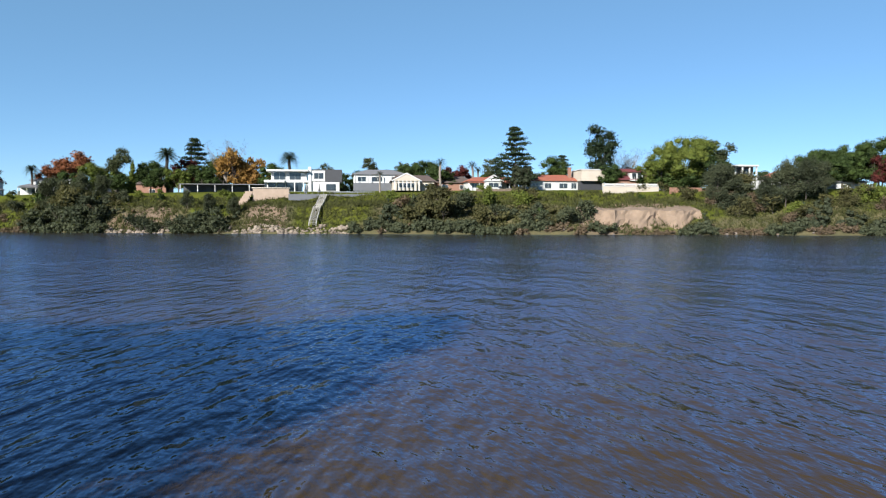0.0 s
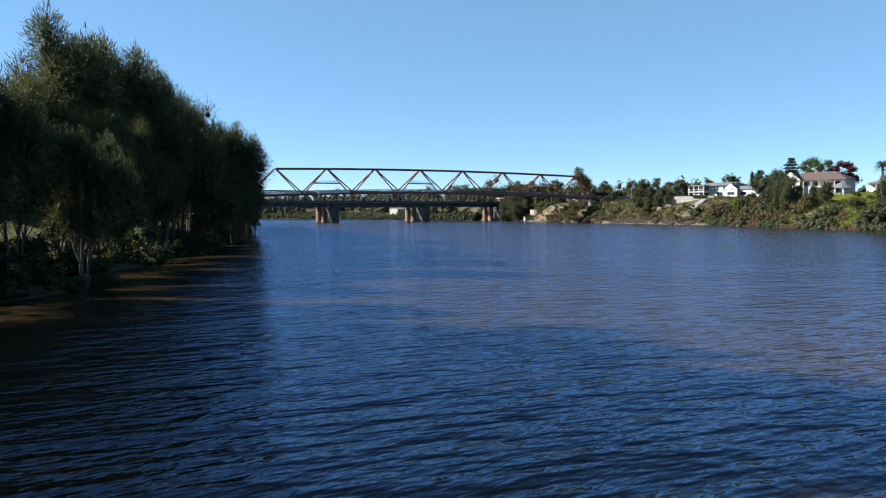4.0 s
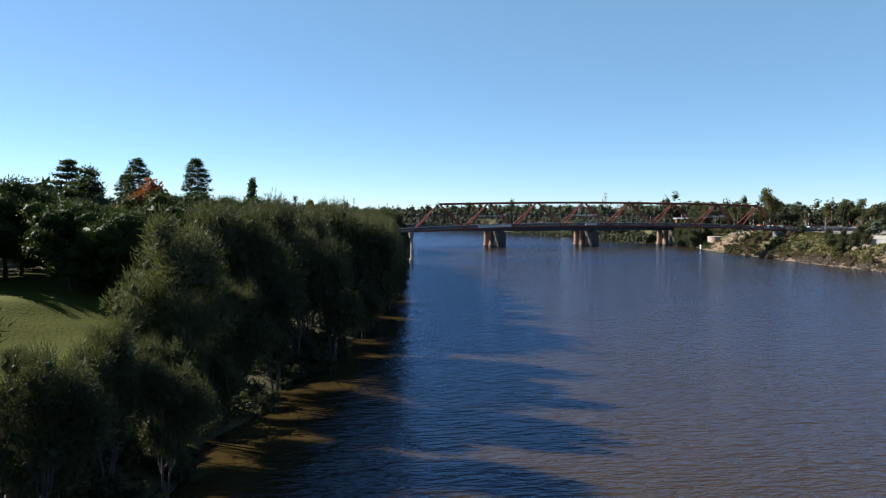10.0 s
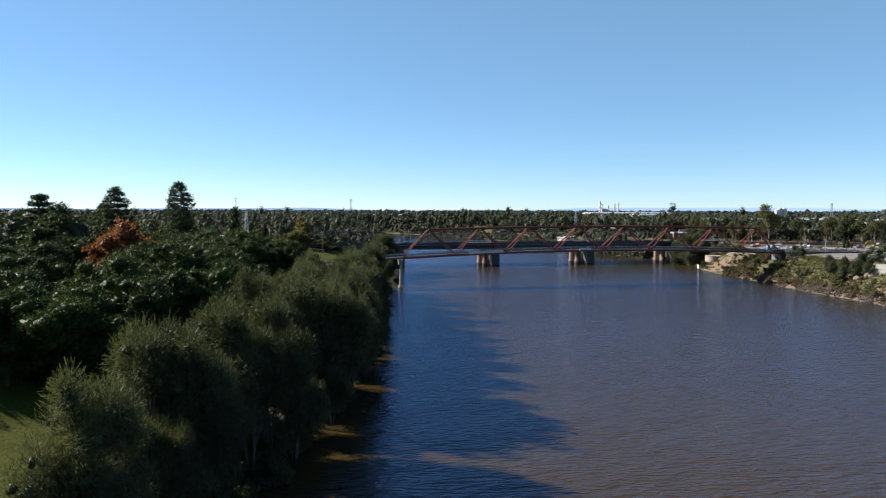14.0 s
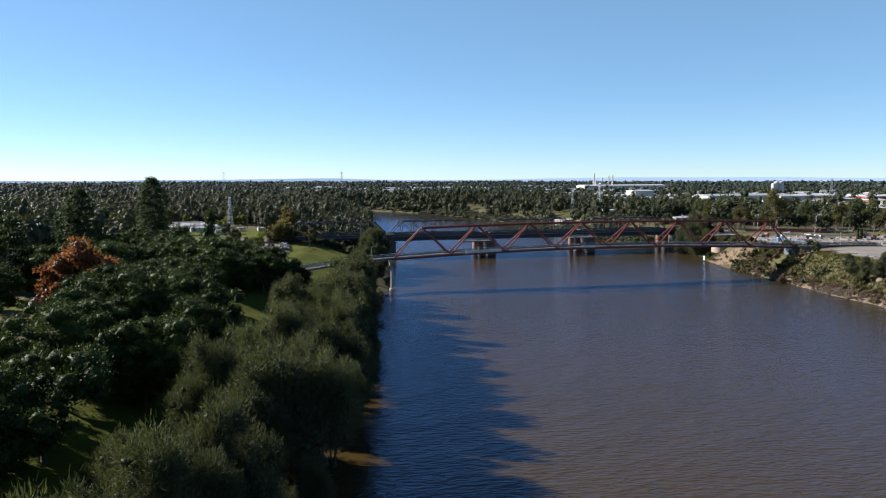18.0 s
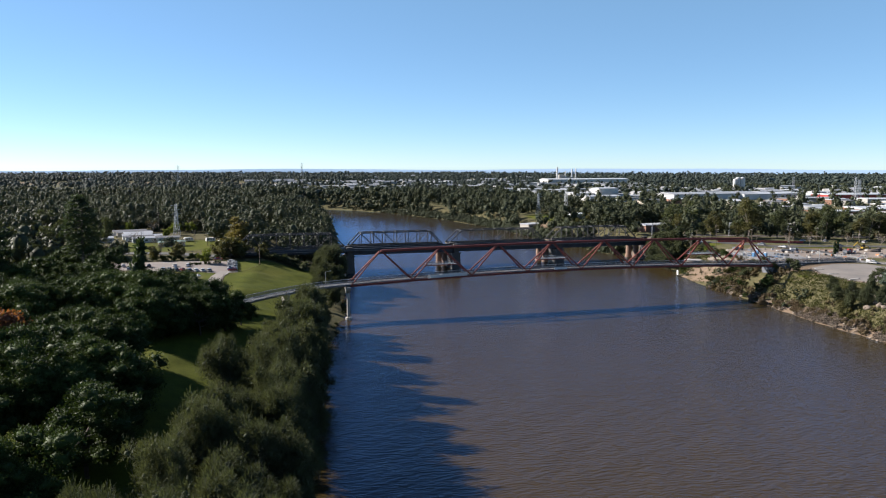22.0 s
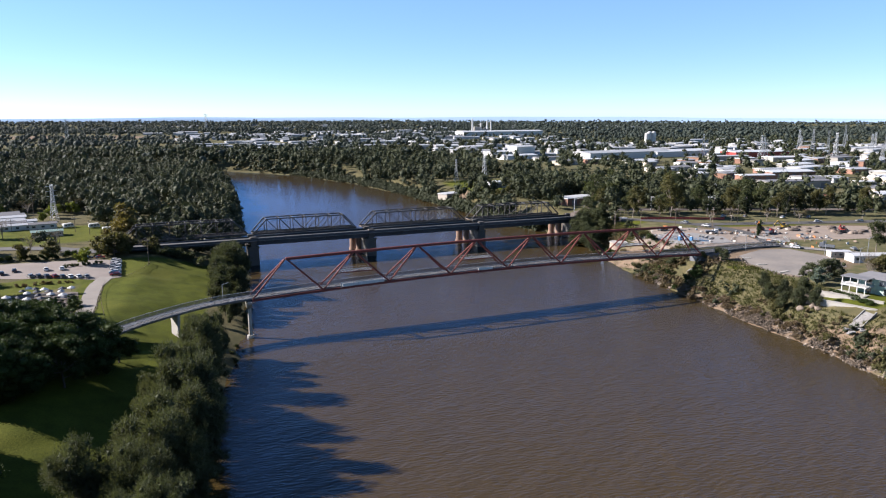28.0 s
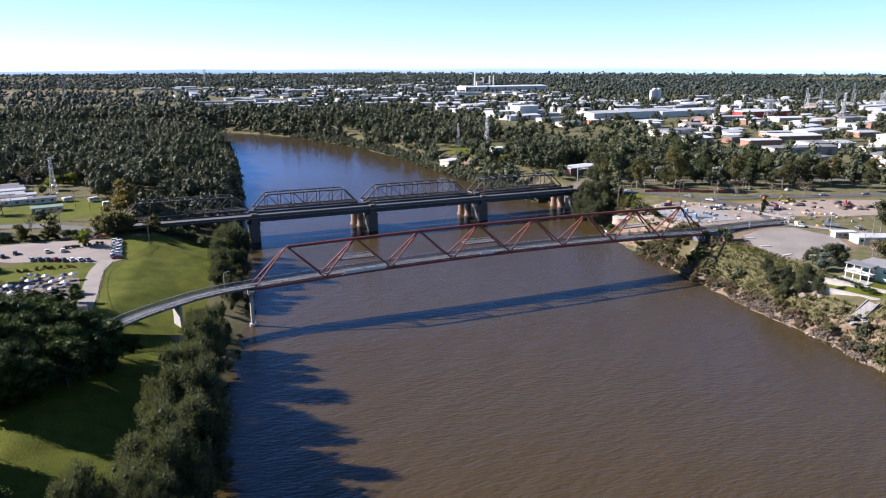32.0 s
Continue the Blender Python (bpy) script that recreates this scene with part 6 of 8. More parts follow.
drape("river_road", ribbon([(250, 1), (262, -14), (276, -34), (292, -60), (308, -100), (316, -160)], 7.0), M["asphalt"], 0.14, "grey asphalt riverside road", "road")
drape("river_road_end", ribbon([(252, 4), (262, 20), (268, 44), (262, 70), (250, 92), (232, 112), (214, 124)], 8.0), M["asphalt"], 0.16, "grey asphalt road past the building site", "road")
drape("main_road", ribbon([(262, 68), (300, 56), (350, 40), (420, 20), (520, -10)], 9.0), M["asphalt"], 0.18, "dark main road behind the site", "road")
drape("site_yard", [(206, 14), (252, 8), (258, 24), (262, 44), (252, 60), (232, 66), (212, 64), (204, 46)], M["dirt"], 0.12, "dusty building site yard", "pavement")
drape("site_track", [(262, 24), (268, 12), (290, 2), (330, -8), (350, 0), (352, 22), (330, 34), (300, 42), (274, 44)], M["dirt"], 0.10, "pale graded earth yard of the building site", "pavement")
drape("concrete_slab", [(214, 20), (238, 15), (246, 30), (240, 46), (222, 52), (212, 40)], M["old_concrete"], 0.28, "dark new concrete slab with reinforcing", "slab")

tank = tagged(empty("round_tank", 205.5, 63.5, gz(205.5, 63.5) - 0.4), "squat round pink concrete tank", "tank")
Geo().tube((0, 0, 0), (0, 0, 3.6), 5.0, 5.0, 28).ob("tank_wall", M["stone_pink"], tank)
Geo().tube((0, 0, 3.6), (0, 0, 3.85), 5.2, 5.2, 28).ob("rim", M["concrete"], tank)
sign = tagged(empty("river_sign", 191.5, 58.5, gz(191.5, 58.5), -110), "white navigation sign board on two posts by the water", "sign")
Geo().box(0, 0, 1.2, 3.2, 0.12, 2.4).ob("board", M["white"], sign)
for s in (-1, 1):
    Geo().box(s * 1.1, 0.12, -0.5, 0.12, 0.12, 2.4).ob("post", M["timber"], sign)
    Geo().box(s * 0.5, -0.08, 2.3, 0.7, 0.06, 0.35).ob("marking", M["dark_panel"], sign)

# reinforcing cages, scaffold and formwork on the slab
for k in range(9):
    x, y = 209 + 2.2 * k, 44 - 2.6 * k * 0.9
    g = Geo()
    for j in range(7):
        g.beam((0, 0.35 * j, 0.2), (4.6, 0.35 * j, 0.2), 0.06, 0.06)
        g.beam((0.7 * j, 0, 0.2), (0.7 * j, 2.2, 0.2 + (0.8 if j % 2 else 1.4)), 0.06, 0.06)
        g.beam((0.7 * j, 2.2, 0.2), (0.7 * j, 2.2, 1.5), 0.06, 0.06)
    o = empty("reinforcing_cage")
    g.ob("steel_grid", M["blue"] if k % 3 else M["galv"], o)["kind"] = "stuff"
    o.matrix_basis = pose(x, y, gz(x, y) + 0.2, 0, 0, -38)
    tagged(o, "pale blue steel reinforcing cage on the site", "cage", group="reinforcing cages")
for x, y in ((219, 32), (223, 28), (228, 40)):
    o = tagged(empty("site_toilet", x, y, gz(x, y) + 0.2, 20), "bright blue portable site cubicle", "cubicle", group="site cubicles")
    Geo().box(0, 0, 0, 1.4, 1.4, 2.2, taper=0.04).ob("body", M["blue"], o)
    Geo().box(0, 0, 2.2, 1.3, 1.3, 0.22, taper=0.3).ob("roof", M["white"], o)
    Geo().box(0, -0.72, 0.1, 0.9, 0.05, 1.95).ob("door", M["blue"], o)
for _ in range(150):
    x, y = rng.choice([(rng.uniform(212, 256), rng.uniform(16, 62)), (rng.uniform(255, 300), rng.uniform(-12, 40))])
    k = rng.random()
    if k < 0.5:
        o = Geo().box(0, 0, 0, rng.uniform(0.8, 2.0), rng.uniform(0.4, 0.9), rng.uniform(0.25, 0.7)).box(0.1, 0.05, 0.0, 0.5, 1.3, 0.3).ob("pallet_load", M[rng.choice(["concrete", "concrete", "timber", "roof_grey", "galv", "white", "steel_grey", "brick"])])
        tagged(o, "stack of building material under the open sky", "stack", group="building materials")
    else:
        o = Geo().sweep([Vector((-0.9, 0, 0)), Vector((0.9, 0, 0))], [(-0.3, 0), (0.3, 0), (0.12, 0.4), (0.1, 0.9), (-0.1, 0.9), (-0.12, 0.4)]).ob("road_barrier", M[rng.choice(["white", "concrete", "old_concrete", "orange", "galv", "timber", "concrete"])])
        tagged(o, "plastic water-filled road barrier", "barrier", group="road barriers")
    o.matrix_basis = pose(x, y, gz(x, y) + 0.28, 0, 0, rng.uniform(0, 180))


def barrier_run(line, mat, label, h=1.0, step=2.1):
    for p, az, _ in along([Vector((*q, 0)) for q in line], step):
        o = Geo().sweep([Vector((-0.98, 0, 0)), Vector((0.98, 0, 0))], [(-0.3, 0), (0.3, 0), (0.1, 0.4 * h), (0.08, h), (-0.08, h), (-0.1, 0.4 * h)]).ob("road_barrier", mat)
        o.matrix_basis = pose(p.x, p.y, gz(p.x, p.y) + 0.2, 0, 0, math.degrees(az))
        tagged(o, label, "barrier", group="road barriers")


barrier_run([(248, 97), (262, 90), (278, 82), (293, 75)], M["red"], "red plastic barrier along the site edge", 1.3)
barrier_run([(252, -2), (262, -18), (274, -36)], M["old_concrete"], "grey concrete road barrier", 0.9)
barrier_run([(258, 30), (262, 14), (266, 4)], M["old_concrete"], "grey concrete barrier beside the road", 1.0)
barrier_run([(214, 126), (232, 116), (242, 106)], M["white"], "white concrete barrier on the bridge approach", 1.1)

mesh_fence = tagged(empty("mesh_fence"), "grey temporary mesh fence round the site", "fence")
for p, az, _ in along([Vector((206, 16, 0)), Vector((232, 9.5, 0)), Vector((254, 7, 0)), Vector((268, 8, 0))], 2.4):
    g = Geo()
    for h in (0.15, 1.0, 1.9):
        g.beam((0, 0, h), (2.3, 0, h), 0.05, 0.05)
    for j in range(9):
        g.beam((0.288 * j, 0, 0.1), (0.288 * j, 0, 1.95), 0.03, 0.03)
    o = g.ob("fence_panel", M["galv"], mesh_fence)
    o.matrix_basis = pose(p.x, p.y, gz(p.x, p.y) + 0.15, 0, 0, math.degrees(az))


def excavator(x, y, rz, paint, label):
    o = tagged(empty("excavator", x, y, gz(x, y) + 0.1, rz), label, "excavator")
    for s in (-1, 1):
        tr = Geo().sweep([Vector((-1.9, s * 1.1, 0)), Vector((1.9, s * 1.1, 0))], [(-0.28, 0.0), (0.28, 0.0), (0.28, 0.85), (-0.28, 0.85)]).ob("track", M["tyre"], o)
    Geo().box(-0.5, 0, 0.95, 3.4, 2.5, 1.1).ob("body", paint, o)
    Geo().box(-1.9, 0, 1.0, 0.7, 2.4, 1.3, taper=0.1).ob("counterweight", M["dark_panel"], o)
    cab = Geo().box(0.7, 0.7, 2.0, 1.4, 1.0, 1.4, taper=0.08).ob("cab", M["glass"], o)
    Geo().box(0.7, 0.7, 3.4, 1.4, 1.0, 0.1).ob("cab_roof", paint, cab)
    Geo().beam((1.0, -0.3, 1.6), (3.6, -0.3, 4.4), 0.4, 0.55).ob("boom", paint, o)
    Geo().beam((3.6, -0.3, 4.4), (5.6, -0.3, 2.2), 0.3, 0.45).ob("stick", paint, o)
    Geo().box(5.6, -0.3, 1.2, 0.9, 1.1, 0.9, taper=0.3).ob("bucket", M["steel_dark"], o)
    return o


excavator(298, 37, 160, M["yellow"], "yellow tracked excavator beside earth heaps")
excavator(281, 38, 60, M["orange"], "orange tracked excavator on the site")
excavator(318, 16, 200, M["red"], "red and white tracked machine among rubble")


def truck(x, y, rz, paint, label):
    o = tagged(empty("truck", x, y, gz(x, y) + 0.12, rz), label, "truck", group="site trucks")
    Geo().box(2.3, 0, 0.55, 1.9, 2.3, 1.9, taper=0.05).ob("cab", paint, o)
    Geo().box(3.2, 0, 1.5, 0.12, 2.0, 0.75).ob("windscreen", M["glass"], o)
    Geo().box(-1.0, 0, 0.75, 4.6, 2.3, 1.0).ob("tray", M["steel_grey"], o)
    for wx in (2.3, -0.9, -2.2):
        for s in (-1, 1):
            Geo().tube((wx, s * 0.9, 0.45), (wx, s * 1.18, 0.45), 0.46, 0.46, 12).ob("wheel", M["tyre"], o)
    return o


truck(276, 27, 20, M["red"], "red tipper truck parked on the site")
truck(248, 40, -30, M["white"], "white flat-tray truck on the site road")
truck(232, 60, 10, M["orange"], "orange site truck near the tank")
truck(268, -14, 120, M["steel_grey"], "grey truck parked by the road barriers")
for x, y, rz, c in ((258, 46, 100, "black"), (263, 60, 110, "white"), (260, 74, 110, "silver"), (300, 56, -20, "silver"), (335, 45, -20, "white"), (360, 37, 160, "silver"), (254, -8, 120, "white"), (280, -44, 120, "white"), (276, -22, 60, "silver"), (240, 104, 140, "white"),
                    (300, 84, 20, "white"), (312, 78, 20, "silver"), (330, 66, 20, "white"), (345, 60, 20, "grey"), (222, 118, 145, "grey")):
    car(x, y, rz, c, 0.2)
heaps = np.random.default_rng(77)
for k in range(26):
    x, y = 292 + 34 * heaps.random(), 12 + 30 * heaps.random()
    x, y = x + 0.2 * k, y - 0.35 * (x - 300)
    V, F = unit_ball()
    V = V * (1 + 0.2 * heaps.standard_normal((len(V), 1))) * np.array([3.0, 2.2, 1.3]) * heaps.uniform(0.5, 1.1)
    o = new("earth_heap", np_mesh("earth_heap", V, F, M[["rubble", "rubble", "dirt", "rubble"][k % 4]]))
    o.location = (x, y, gz(x, y) + 0.2)
    tagged(o, "heap of dark dug earth and rubble", "heap", group="earth heaps")

shed(262, -43, -22, 24, 7, 3.0, "roof_white", "white", 0.8, "site_office", "long white portable site office with small windows", "site offices", 7)
shed(255, -30, -22, 9, 4, 2.8, "roof_white", "cream", 0.3, "site_office", "short cream portable site office", "site offices", 3)
for x, y, h in ((254, -24, 9), (266, -36, 9), (250, -44, 7)):
    power_pole(x, y, h, 1, name="street_lamp", lamp=True, label="tall grey street lamp beside the road")
for x, y, h in ((219, 86, 13), (224, 92, 12), (228, 74, 12), (232, 98, 10), (262, 54, 12), (246, 66, 11), (289, 62, 11), (318, 84, 12), (300, 92, 12), (272, 92, 12)):
    power_pole(x, y, h, 1 if h < 12 else 2)
power_pole(228.5, -1.8, 7.5, 0, name="street_lamp", lamp=True, label="slim lamp post at the bridge landing")
# steel gantries over the railway
for x, y, rz in ((238, 150, 20), (284, 128, 15), (318, 112, 15), (356, 96, 15), (400, 78, 15)):
    o = tagged(empty("rail_gantry", x, y, gz(x, y), rz), "white steel overhead wire gantry over the railway", "gantry", group="rail gantries")
    for s in (-1, 1):
        Geo().beam((s * 5.5, 0, 0), (s * 5.5, 0, 9.5), 0.35, 0.35).ob("mast", M["galv"], o)
    Geo().beam((-5.9, 0, 9.3), (5.9, 0, 9.3), 0.3, 0.2).ob("top_rail", M["white"], o)
    Geo().beam((-5.9, 0, 8.4), (5.9, 0, 8.4), 0.3, 0.2).ob("bottom_rail", M["white"], o)
    g = Geo()
    for k in range(10):
        g.beam((-5.4 + 1.2 * k, 0, 8.4), (-4.8 + 1.2 * k, 0, 9.3), 0.1, 0.1)
    g.ob("lattice", M["white"], o)
drape("rail_bed", ribbon([(212, 139), (240, 146), (284, 128), (340, 104), (420, 70)], 9.0), M["rubble"], 0.2, "dark ballasted railway bed", "railway")

for k in range(2):
    ys = np.random.default_rng(300 + k).uniform(-490, 125, 2600)
    r_ = np.random.default_rng(310 + k)
    xs = np.array([shore_x(q, 1) for q in np.arange(-492, 128, 2.0)])
    xs = np.interp(ys, np.arange(-492, 128, 2.0), xs) + r_.uniform(1.2 + 4 * k, 13 + 13 * k, 2600)
    gone = (np.sin(ys * 0.16 + 2 * k) + np.sin(ys * 0.057 + xs * 0.1) < -0.55) | ((ys > -13) & (ys < 7)) | ((ys > 24) & (ys < 58) & (r_.random(2600) < 0.9)) | ((ys > -300) & (ys < -282)) | ((ys > -392) & (ys < -356) & (r_.random(2600) < 0.75)) | ((ys > -282) & (ys < -245) & (r_.random(2600) < 0.5)) | ((ys > -115) & (ys < -66) & (k == 1)) | ((ys > -80) & (ys < -10) & ((k == 1) | (r_.random(2600) < 0.6)))
    gone |= r_.random(2600) > np.where(ys < -150, bank_growth(ys) * (1 - 0.3 * k), 1)
    gone |= (ys < -150) & (np.array([math.sin(q * 0.9) for q in ys]) > 0.93)
    BANK = (xs[~gone], ys[~gone]) if k == 0 else (np.concatenate([BANK[0], xs[~gone]]), np.concatenate([BANK[1], ys[~gone]]))

# ---------------------------------------------------------------- houses above the far bank
def windows(o, items, y, mat="white", glass="glass"):
    for x, z, w, h in items:
        fr = Geo().box(x, y, z, w + 0.16, 0.12, h + 0.16).ob("window", M[mat], o)
        Geo().box(x, y - 0.05, z + 0.08, w, 0.1, h).ob("pane", M[glass], fr)
        if w > 1.4:
            Geo().box(x, y - 0.09, z + 0.08, 0.07, 0.06, h).ob("mullion", M[mat], fr)


def house(name, label, x, y, rz, z=None):
    return tagged(empty(name, x, y, (gz(x, y) if z is None else z) - 0.2, rz), label, "house", group="riverside houses")


def hipped(name, label, x, y, rz, w, d, h, wall, roof, pitch, hip, wins, gable_front=None, veranda=0.0):
    o = house(name, label, x, y, rz)
    Geo().box(0, 0, 0, w, d, h).ob("wall", M[wall], o)
    Geo().gable(0, 0, h, w, d, pitch, over=0.6, hip=hip).ob("roof", M[roof], o)
    windows(o, wins, -d / 2 - 0.02)
    if gable_front:
        gx, gw, gh = gable_front
        Geo().box(gx, -d / 2 - 1.2, 0, gw, 2.4, h).ob("front_wing", M[wall], o)
        g = Geo()
        a, b = gw / 2 + 0.4, -d / 2 - 2.8
        g.add([(gx - a, b, h), (gx + a, b, h), (gx, b, h + gh), (gx - a, 0, h), (gx + a, 0, h), (gx, 0, h + gh)], [(0, 1, 2), (0, 2, 5, 3), (1, 4, 5, 2), (0, 3, 4, 1)])
        g.ob("front_gable", M[roof], o)
        Geo().add([(gx - a + 0.3, b - 0.05, h + 0.02), (gx + a - 0.3, b - 0.05, h + 0.02), (gx, b - 0.05, h + gh - 0.25)], [(0, 1, 2)]).ob("gable_panel", M[wall], o)
        for sg in (-1, 1):
            Geo().beam((gx + sg * a, b - 0.12, h), (gx, b - 0.12, h + gh), 0.12, 0.3).ob("barge_board", M["white"], o)
        windows(o, [(gx, 0.9, gw * 0.55, 1.3)], -d / 2 - 2.42)
    if veranda:
        Geo().box(0, -d / 2 - veranda / 2, h - 0.45, w, veranda, 0.16).ob("veranda_roof", M[roof], o)
        n = max(3, int(w / 3))
        for k in range(n + 1):
            Geo().box(-w / 2 + 0.1 + (w - 0.2) * k / n, -d / 2 - veranda + 0.15, 0, 0.18, 0.18, h - 0.45).ob("veranda_post", M["white"], o)
    return o


R = -83
# white modern house with a charcoal wing and a terrace
h = house("modern_house", "white flat-roofed two-storey modern house with charcoal wing", 159, -283, R, 13.0)
Geo().box(-8, 1, 0, 12, 9, 3.0).ob("ground_floor", M["glass"], h)
Geo().box(-6.5, 1, 3.0, 13.5, 9.5, 0.7).ob("floor_band", M["white"], h)
Geo().box(-10.6, -4.6, 2.85, 6.5, 5, 0.75).ob("balcony", M["white"], h)
Geo().box(-6.2, 1.5, 3.7, 11.5, 8.5, 2.9).ob("upper_wall", M["white"], h)
Geo().box(-6.6, 0.4, 6.6, 13.5, 11, 0.55).ob("roof_slab", M["white"], h)
windows(h, [(-9.2, 3.9, 3.6, 2.3), (-4.2, 3.9, 3.6, 2.3)], -2.8, "white", "glass")
Geo().box(0.6, -2.4, 0, 1.0, 2.4, 8.2).ob("chimney_wall", M["white"], h)
Geo().box(6.2, 1.5, 3.2, 10, 9, 4.2).ob("charcoal_wing", M["dark_panel"], h)
Geo().box(3.4, -3.1, 3.4, 4.4, 0.4, 3.6).ob("wing_front", M["white"], h)
windows(h, [(3.5, 4.2, 3.0, 1.9)], -3.35, "white", "glass")
Geo().box(4.8, 1, 0, 11, 8, 3.2).ob("garage_wall", M["white"], h)
for k in range(5):
    Geo().box(-13 + 2.9 * k, -4.4, 0, 0.35, 0.35, 3.0).ob("column", M["white"], h)
windows(h, [(7.5, 0.4, 3.0, 2.0)], -3.1, "dark_panel", "glass")
t = tagged(empty("terrace_wall", 138.5, -276, gz(138.5, -276) - 1.8, R), "pink sandstone terrace retaining wall", "wall", group="retaining walls")
Geo().box(-1, 0, 0, 11, 2.4, 4.6, taper=0.02).ob("wall", M["stone_pink"], t)
Geo().box(-1, 0, 4.6, 11.4, 2.8, 0.25).ob("coping", M["cream"], t)
for k in range(6):
    Geo().box(-7.6 - 0.35 * k, -0.6 - 0.9 * k, 2.6 - 0.75 * k, 2.2, 1.0, 1.1).ob("step", M["stone_pink"], t)
t = tagged(empty("garden_wall", 135.5, -294, 9.4, R), "long dark grey garden retaining wall with a fence", "wall", group="retaining walls")
Geo().box(0, 0, 0, 26, 0.6, 1.9).ob("wall", M["fence_grey"], t)
Geo().box(6, 6, 1.2, 13, 0.5, 1.8).ob("upper_wall", M["fence_grey"], t)
for k in range(16):
    Geo().box(-12.8 + 1.7 * k, -0.02, 1.9, 0.06, 0.06, 0.8).ob("fence_post", M["galv"], t)
Geo().box(0, 0, 2.66, 26, 0.06, 0.06).ob("fence_rail", M["galv"], t)
st = tagged(empty("bank_stairs"), "long straight grey stair down the grassy bank", "stairs")
a, b = Vector((109.0, -292.1, 0.0)), Vector((133.8, -291.6, 0.0))
flight = [a.lerp(b, k / 43) for k in range(44)]
for p in flight:
    p.z = max(gz(p.x + d, p.y) for d in (-2.0, -1.0, 0.0, 1.0, 2.0)) + 0.2
for _ in range(12):
    for k in range(1, 43):
        flight[k].z = max(flight[k].z, (flight[k - 1].z + flight[k + 1].z) / 2)
for sg in (-0.95, 0.95):
    Geo().sweep(flight, [(sg - 0.1, -0.4), (sg + 0.1, -0.4), (sg + 0.1, 0.2), (sg - 0.1, 0.2)]).ob("stringer", M["concrete"], st)
for p in flight:
    Geo().box(p.x, p.y, p.z, 0.5, 1.7, 0.09).ob("tread", M["concrete"], st)
for x, y in ((141, -285), (143, -289)):
    o = Geo().tube((0, 0, 0), (0, 0, 1.2), 0.5, 0.3, 8).tube((0, 0, 1.2), (0, 0, 2.8), 0.2, 0.05, 6).ob("folded_umbrella", M["dark_panel"])
    o.location = (x, y, gz(x, y))
    tagged(o, "folded dark garden umbrella on the terrace", "umbrella", group="terrace umbrellas")

o = hipped("two_storey_house", "white and grey two-storey house with a grey hip roof", 156, -307, R, 17, 9, 5.6, "white", "roof_grey", 1.7, 5, [(-6, 3.3, 2.6, 1.5), (-1, 3.3, 3.2, 1.5), (5, 3.3, 2.6, 1.5)])
Geo().box(0, -5.2, 0.2, 17.4, 2.0, 2.6).ob("lower_terrace", M["fence_grey"], o)
for k in range(5):
    Geo().box(-8 + 4 * k, -6.2, 2.8, 0.2, 0.2, 3.0).ob("column", M["roof_grey"], o)
o = hipped("gabled_cottage", "peach gabled cottage with white columns", 147.5, -318, R, 13, 9, 3.0, "cream", "roof_brown", 2.0, 2, [(4.5, 0.8, 1.6, 1.3)], (-2.5, 8.5, 2.4))
for k in range(7):
    Geo().box(-6.2 + 1.25 * k, -8.0, 0, 0.28, 0.28, 3.0).ob("column", M["white"], o)
hipped("brown_house", "low brown-roofed house behind palms", 154, -331, R, 14, 9, 2.9, "brick", "roof_brown", 2.2, 4, [(-3, 0.8, 2, 1.3), (3, 0.8, 2, 1.3)])
hipped("white_bungalow", "low white bungalow with a terracotta roof", 144.5, -343, R, 16, 8, 2.8, "white", "roof_red", 1.4, 3, [(-6, 0.8, 1.6, 1.2), (5.5, 0.7, 2.6, 1.4)], (-0.5, 5.5, 1.9), 1.8)
hipped("tiled_house", "long white house with an orange terracotta roof", 145, -362, R, 17, 9, 3.0, "white", "roof_red", 2.0, 4, [(-6, 0.7, 2, 1.5), (-2, 0.7, 2, 1.5), (3, 0.7, 2.6, 1.5), (6.4, 0.6, 1.6, 1.7)])
o = house("boxy_house", "cream boxy house with a dark undercroft", 143, -373.5, R)
Geo().box(0, 0, 0, 7, 8, 3.0).ob("undercroft", M["dark_panel"], o)
Geo().box(0, -0.6, 3.0, 7.6, 9.6, 3.4).ob("upper_wall", M["cream"], o)
Geo().box(0, -0.6, 6.4, 8.0, 10.0, 0.25).ob("roof", M["roof_white"], o)
Geo().box(-5.5, 1, 0, 0.9, 0.9, 7.5).ob("chimney", M["brick"], o)
o = hipped("maroon_house", "brick house with a steep maroon roof and white balcony", 142, -387, R, 13, 9, 3.2, "brick", "roof_maroon", 3.6, 2.5, [(-4, 0.8, 2, 1.4), (4, 0.8, 2, 1.4)])
Geo().box(0.0, -4.6, 3.0, 4.6, 1.4, 0.25).ob("balcony_floor", M["white"], o)
Geo().box(0.0, -3.5, 3.2, 4.2, 2.6, 2.4).ob("dormer", M["white"], o)
Geo().box(0.0, -3.6, 5.6, 4.8, 3.2, 0.3).ob("dormer_roof", M["roof_maroon"], o)
windows(o, [(-0.9, 3.5, 1.3, 1.8), (0.9, 3.5, 1.3, 1.8)], -4.85)
for k in range(8):
    Geo().box(-2.2 + 0.63 * k, -5.2, 3.2, 0.06, 0.06, 0.95).ob("baluster", M["white"], o)
t = tagged(empty("cream_wall", 124.5, -382, gz(124.5, -382) - 1.6, R), "long cream rendered retaining wall", "wall", group="retaining walls")
Geo().box(0, 0, 0, 17, 0.7, 3.2).ob("wall", M["cream"], t)
Geo().box(0, 0, 3.2, 17.3, 0.9, 0.15).ob("coping", M["white"], t)
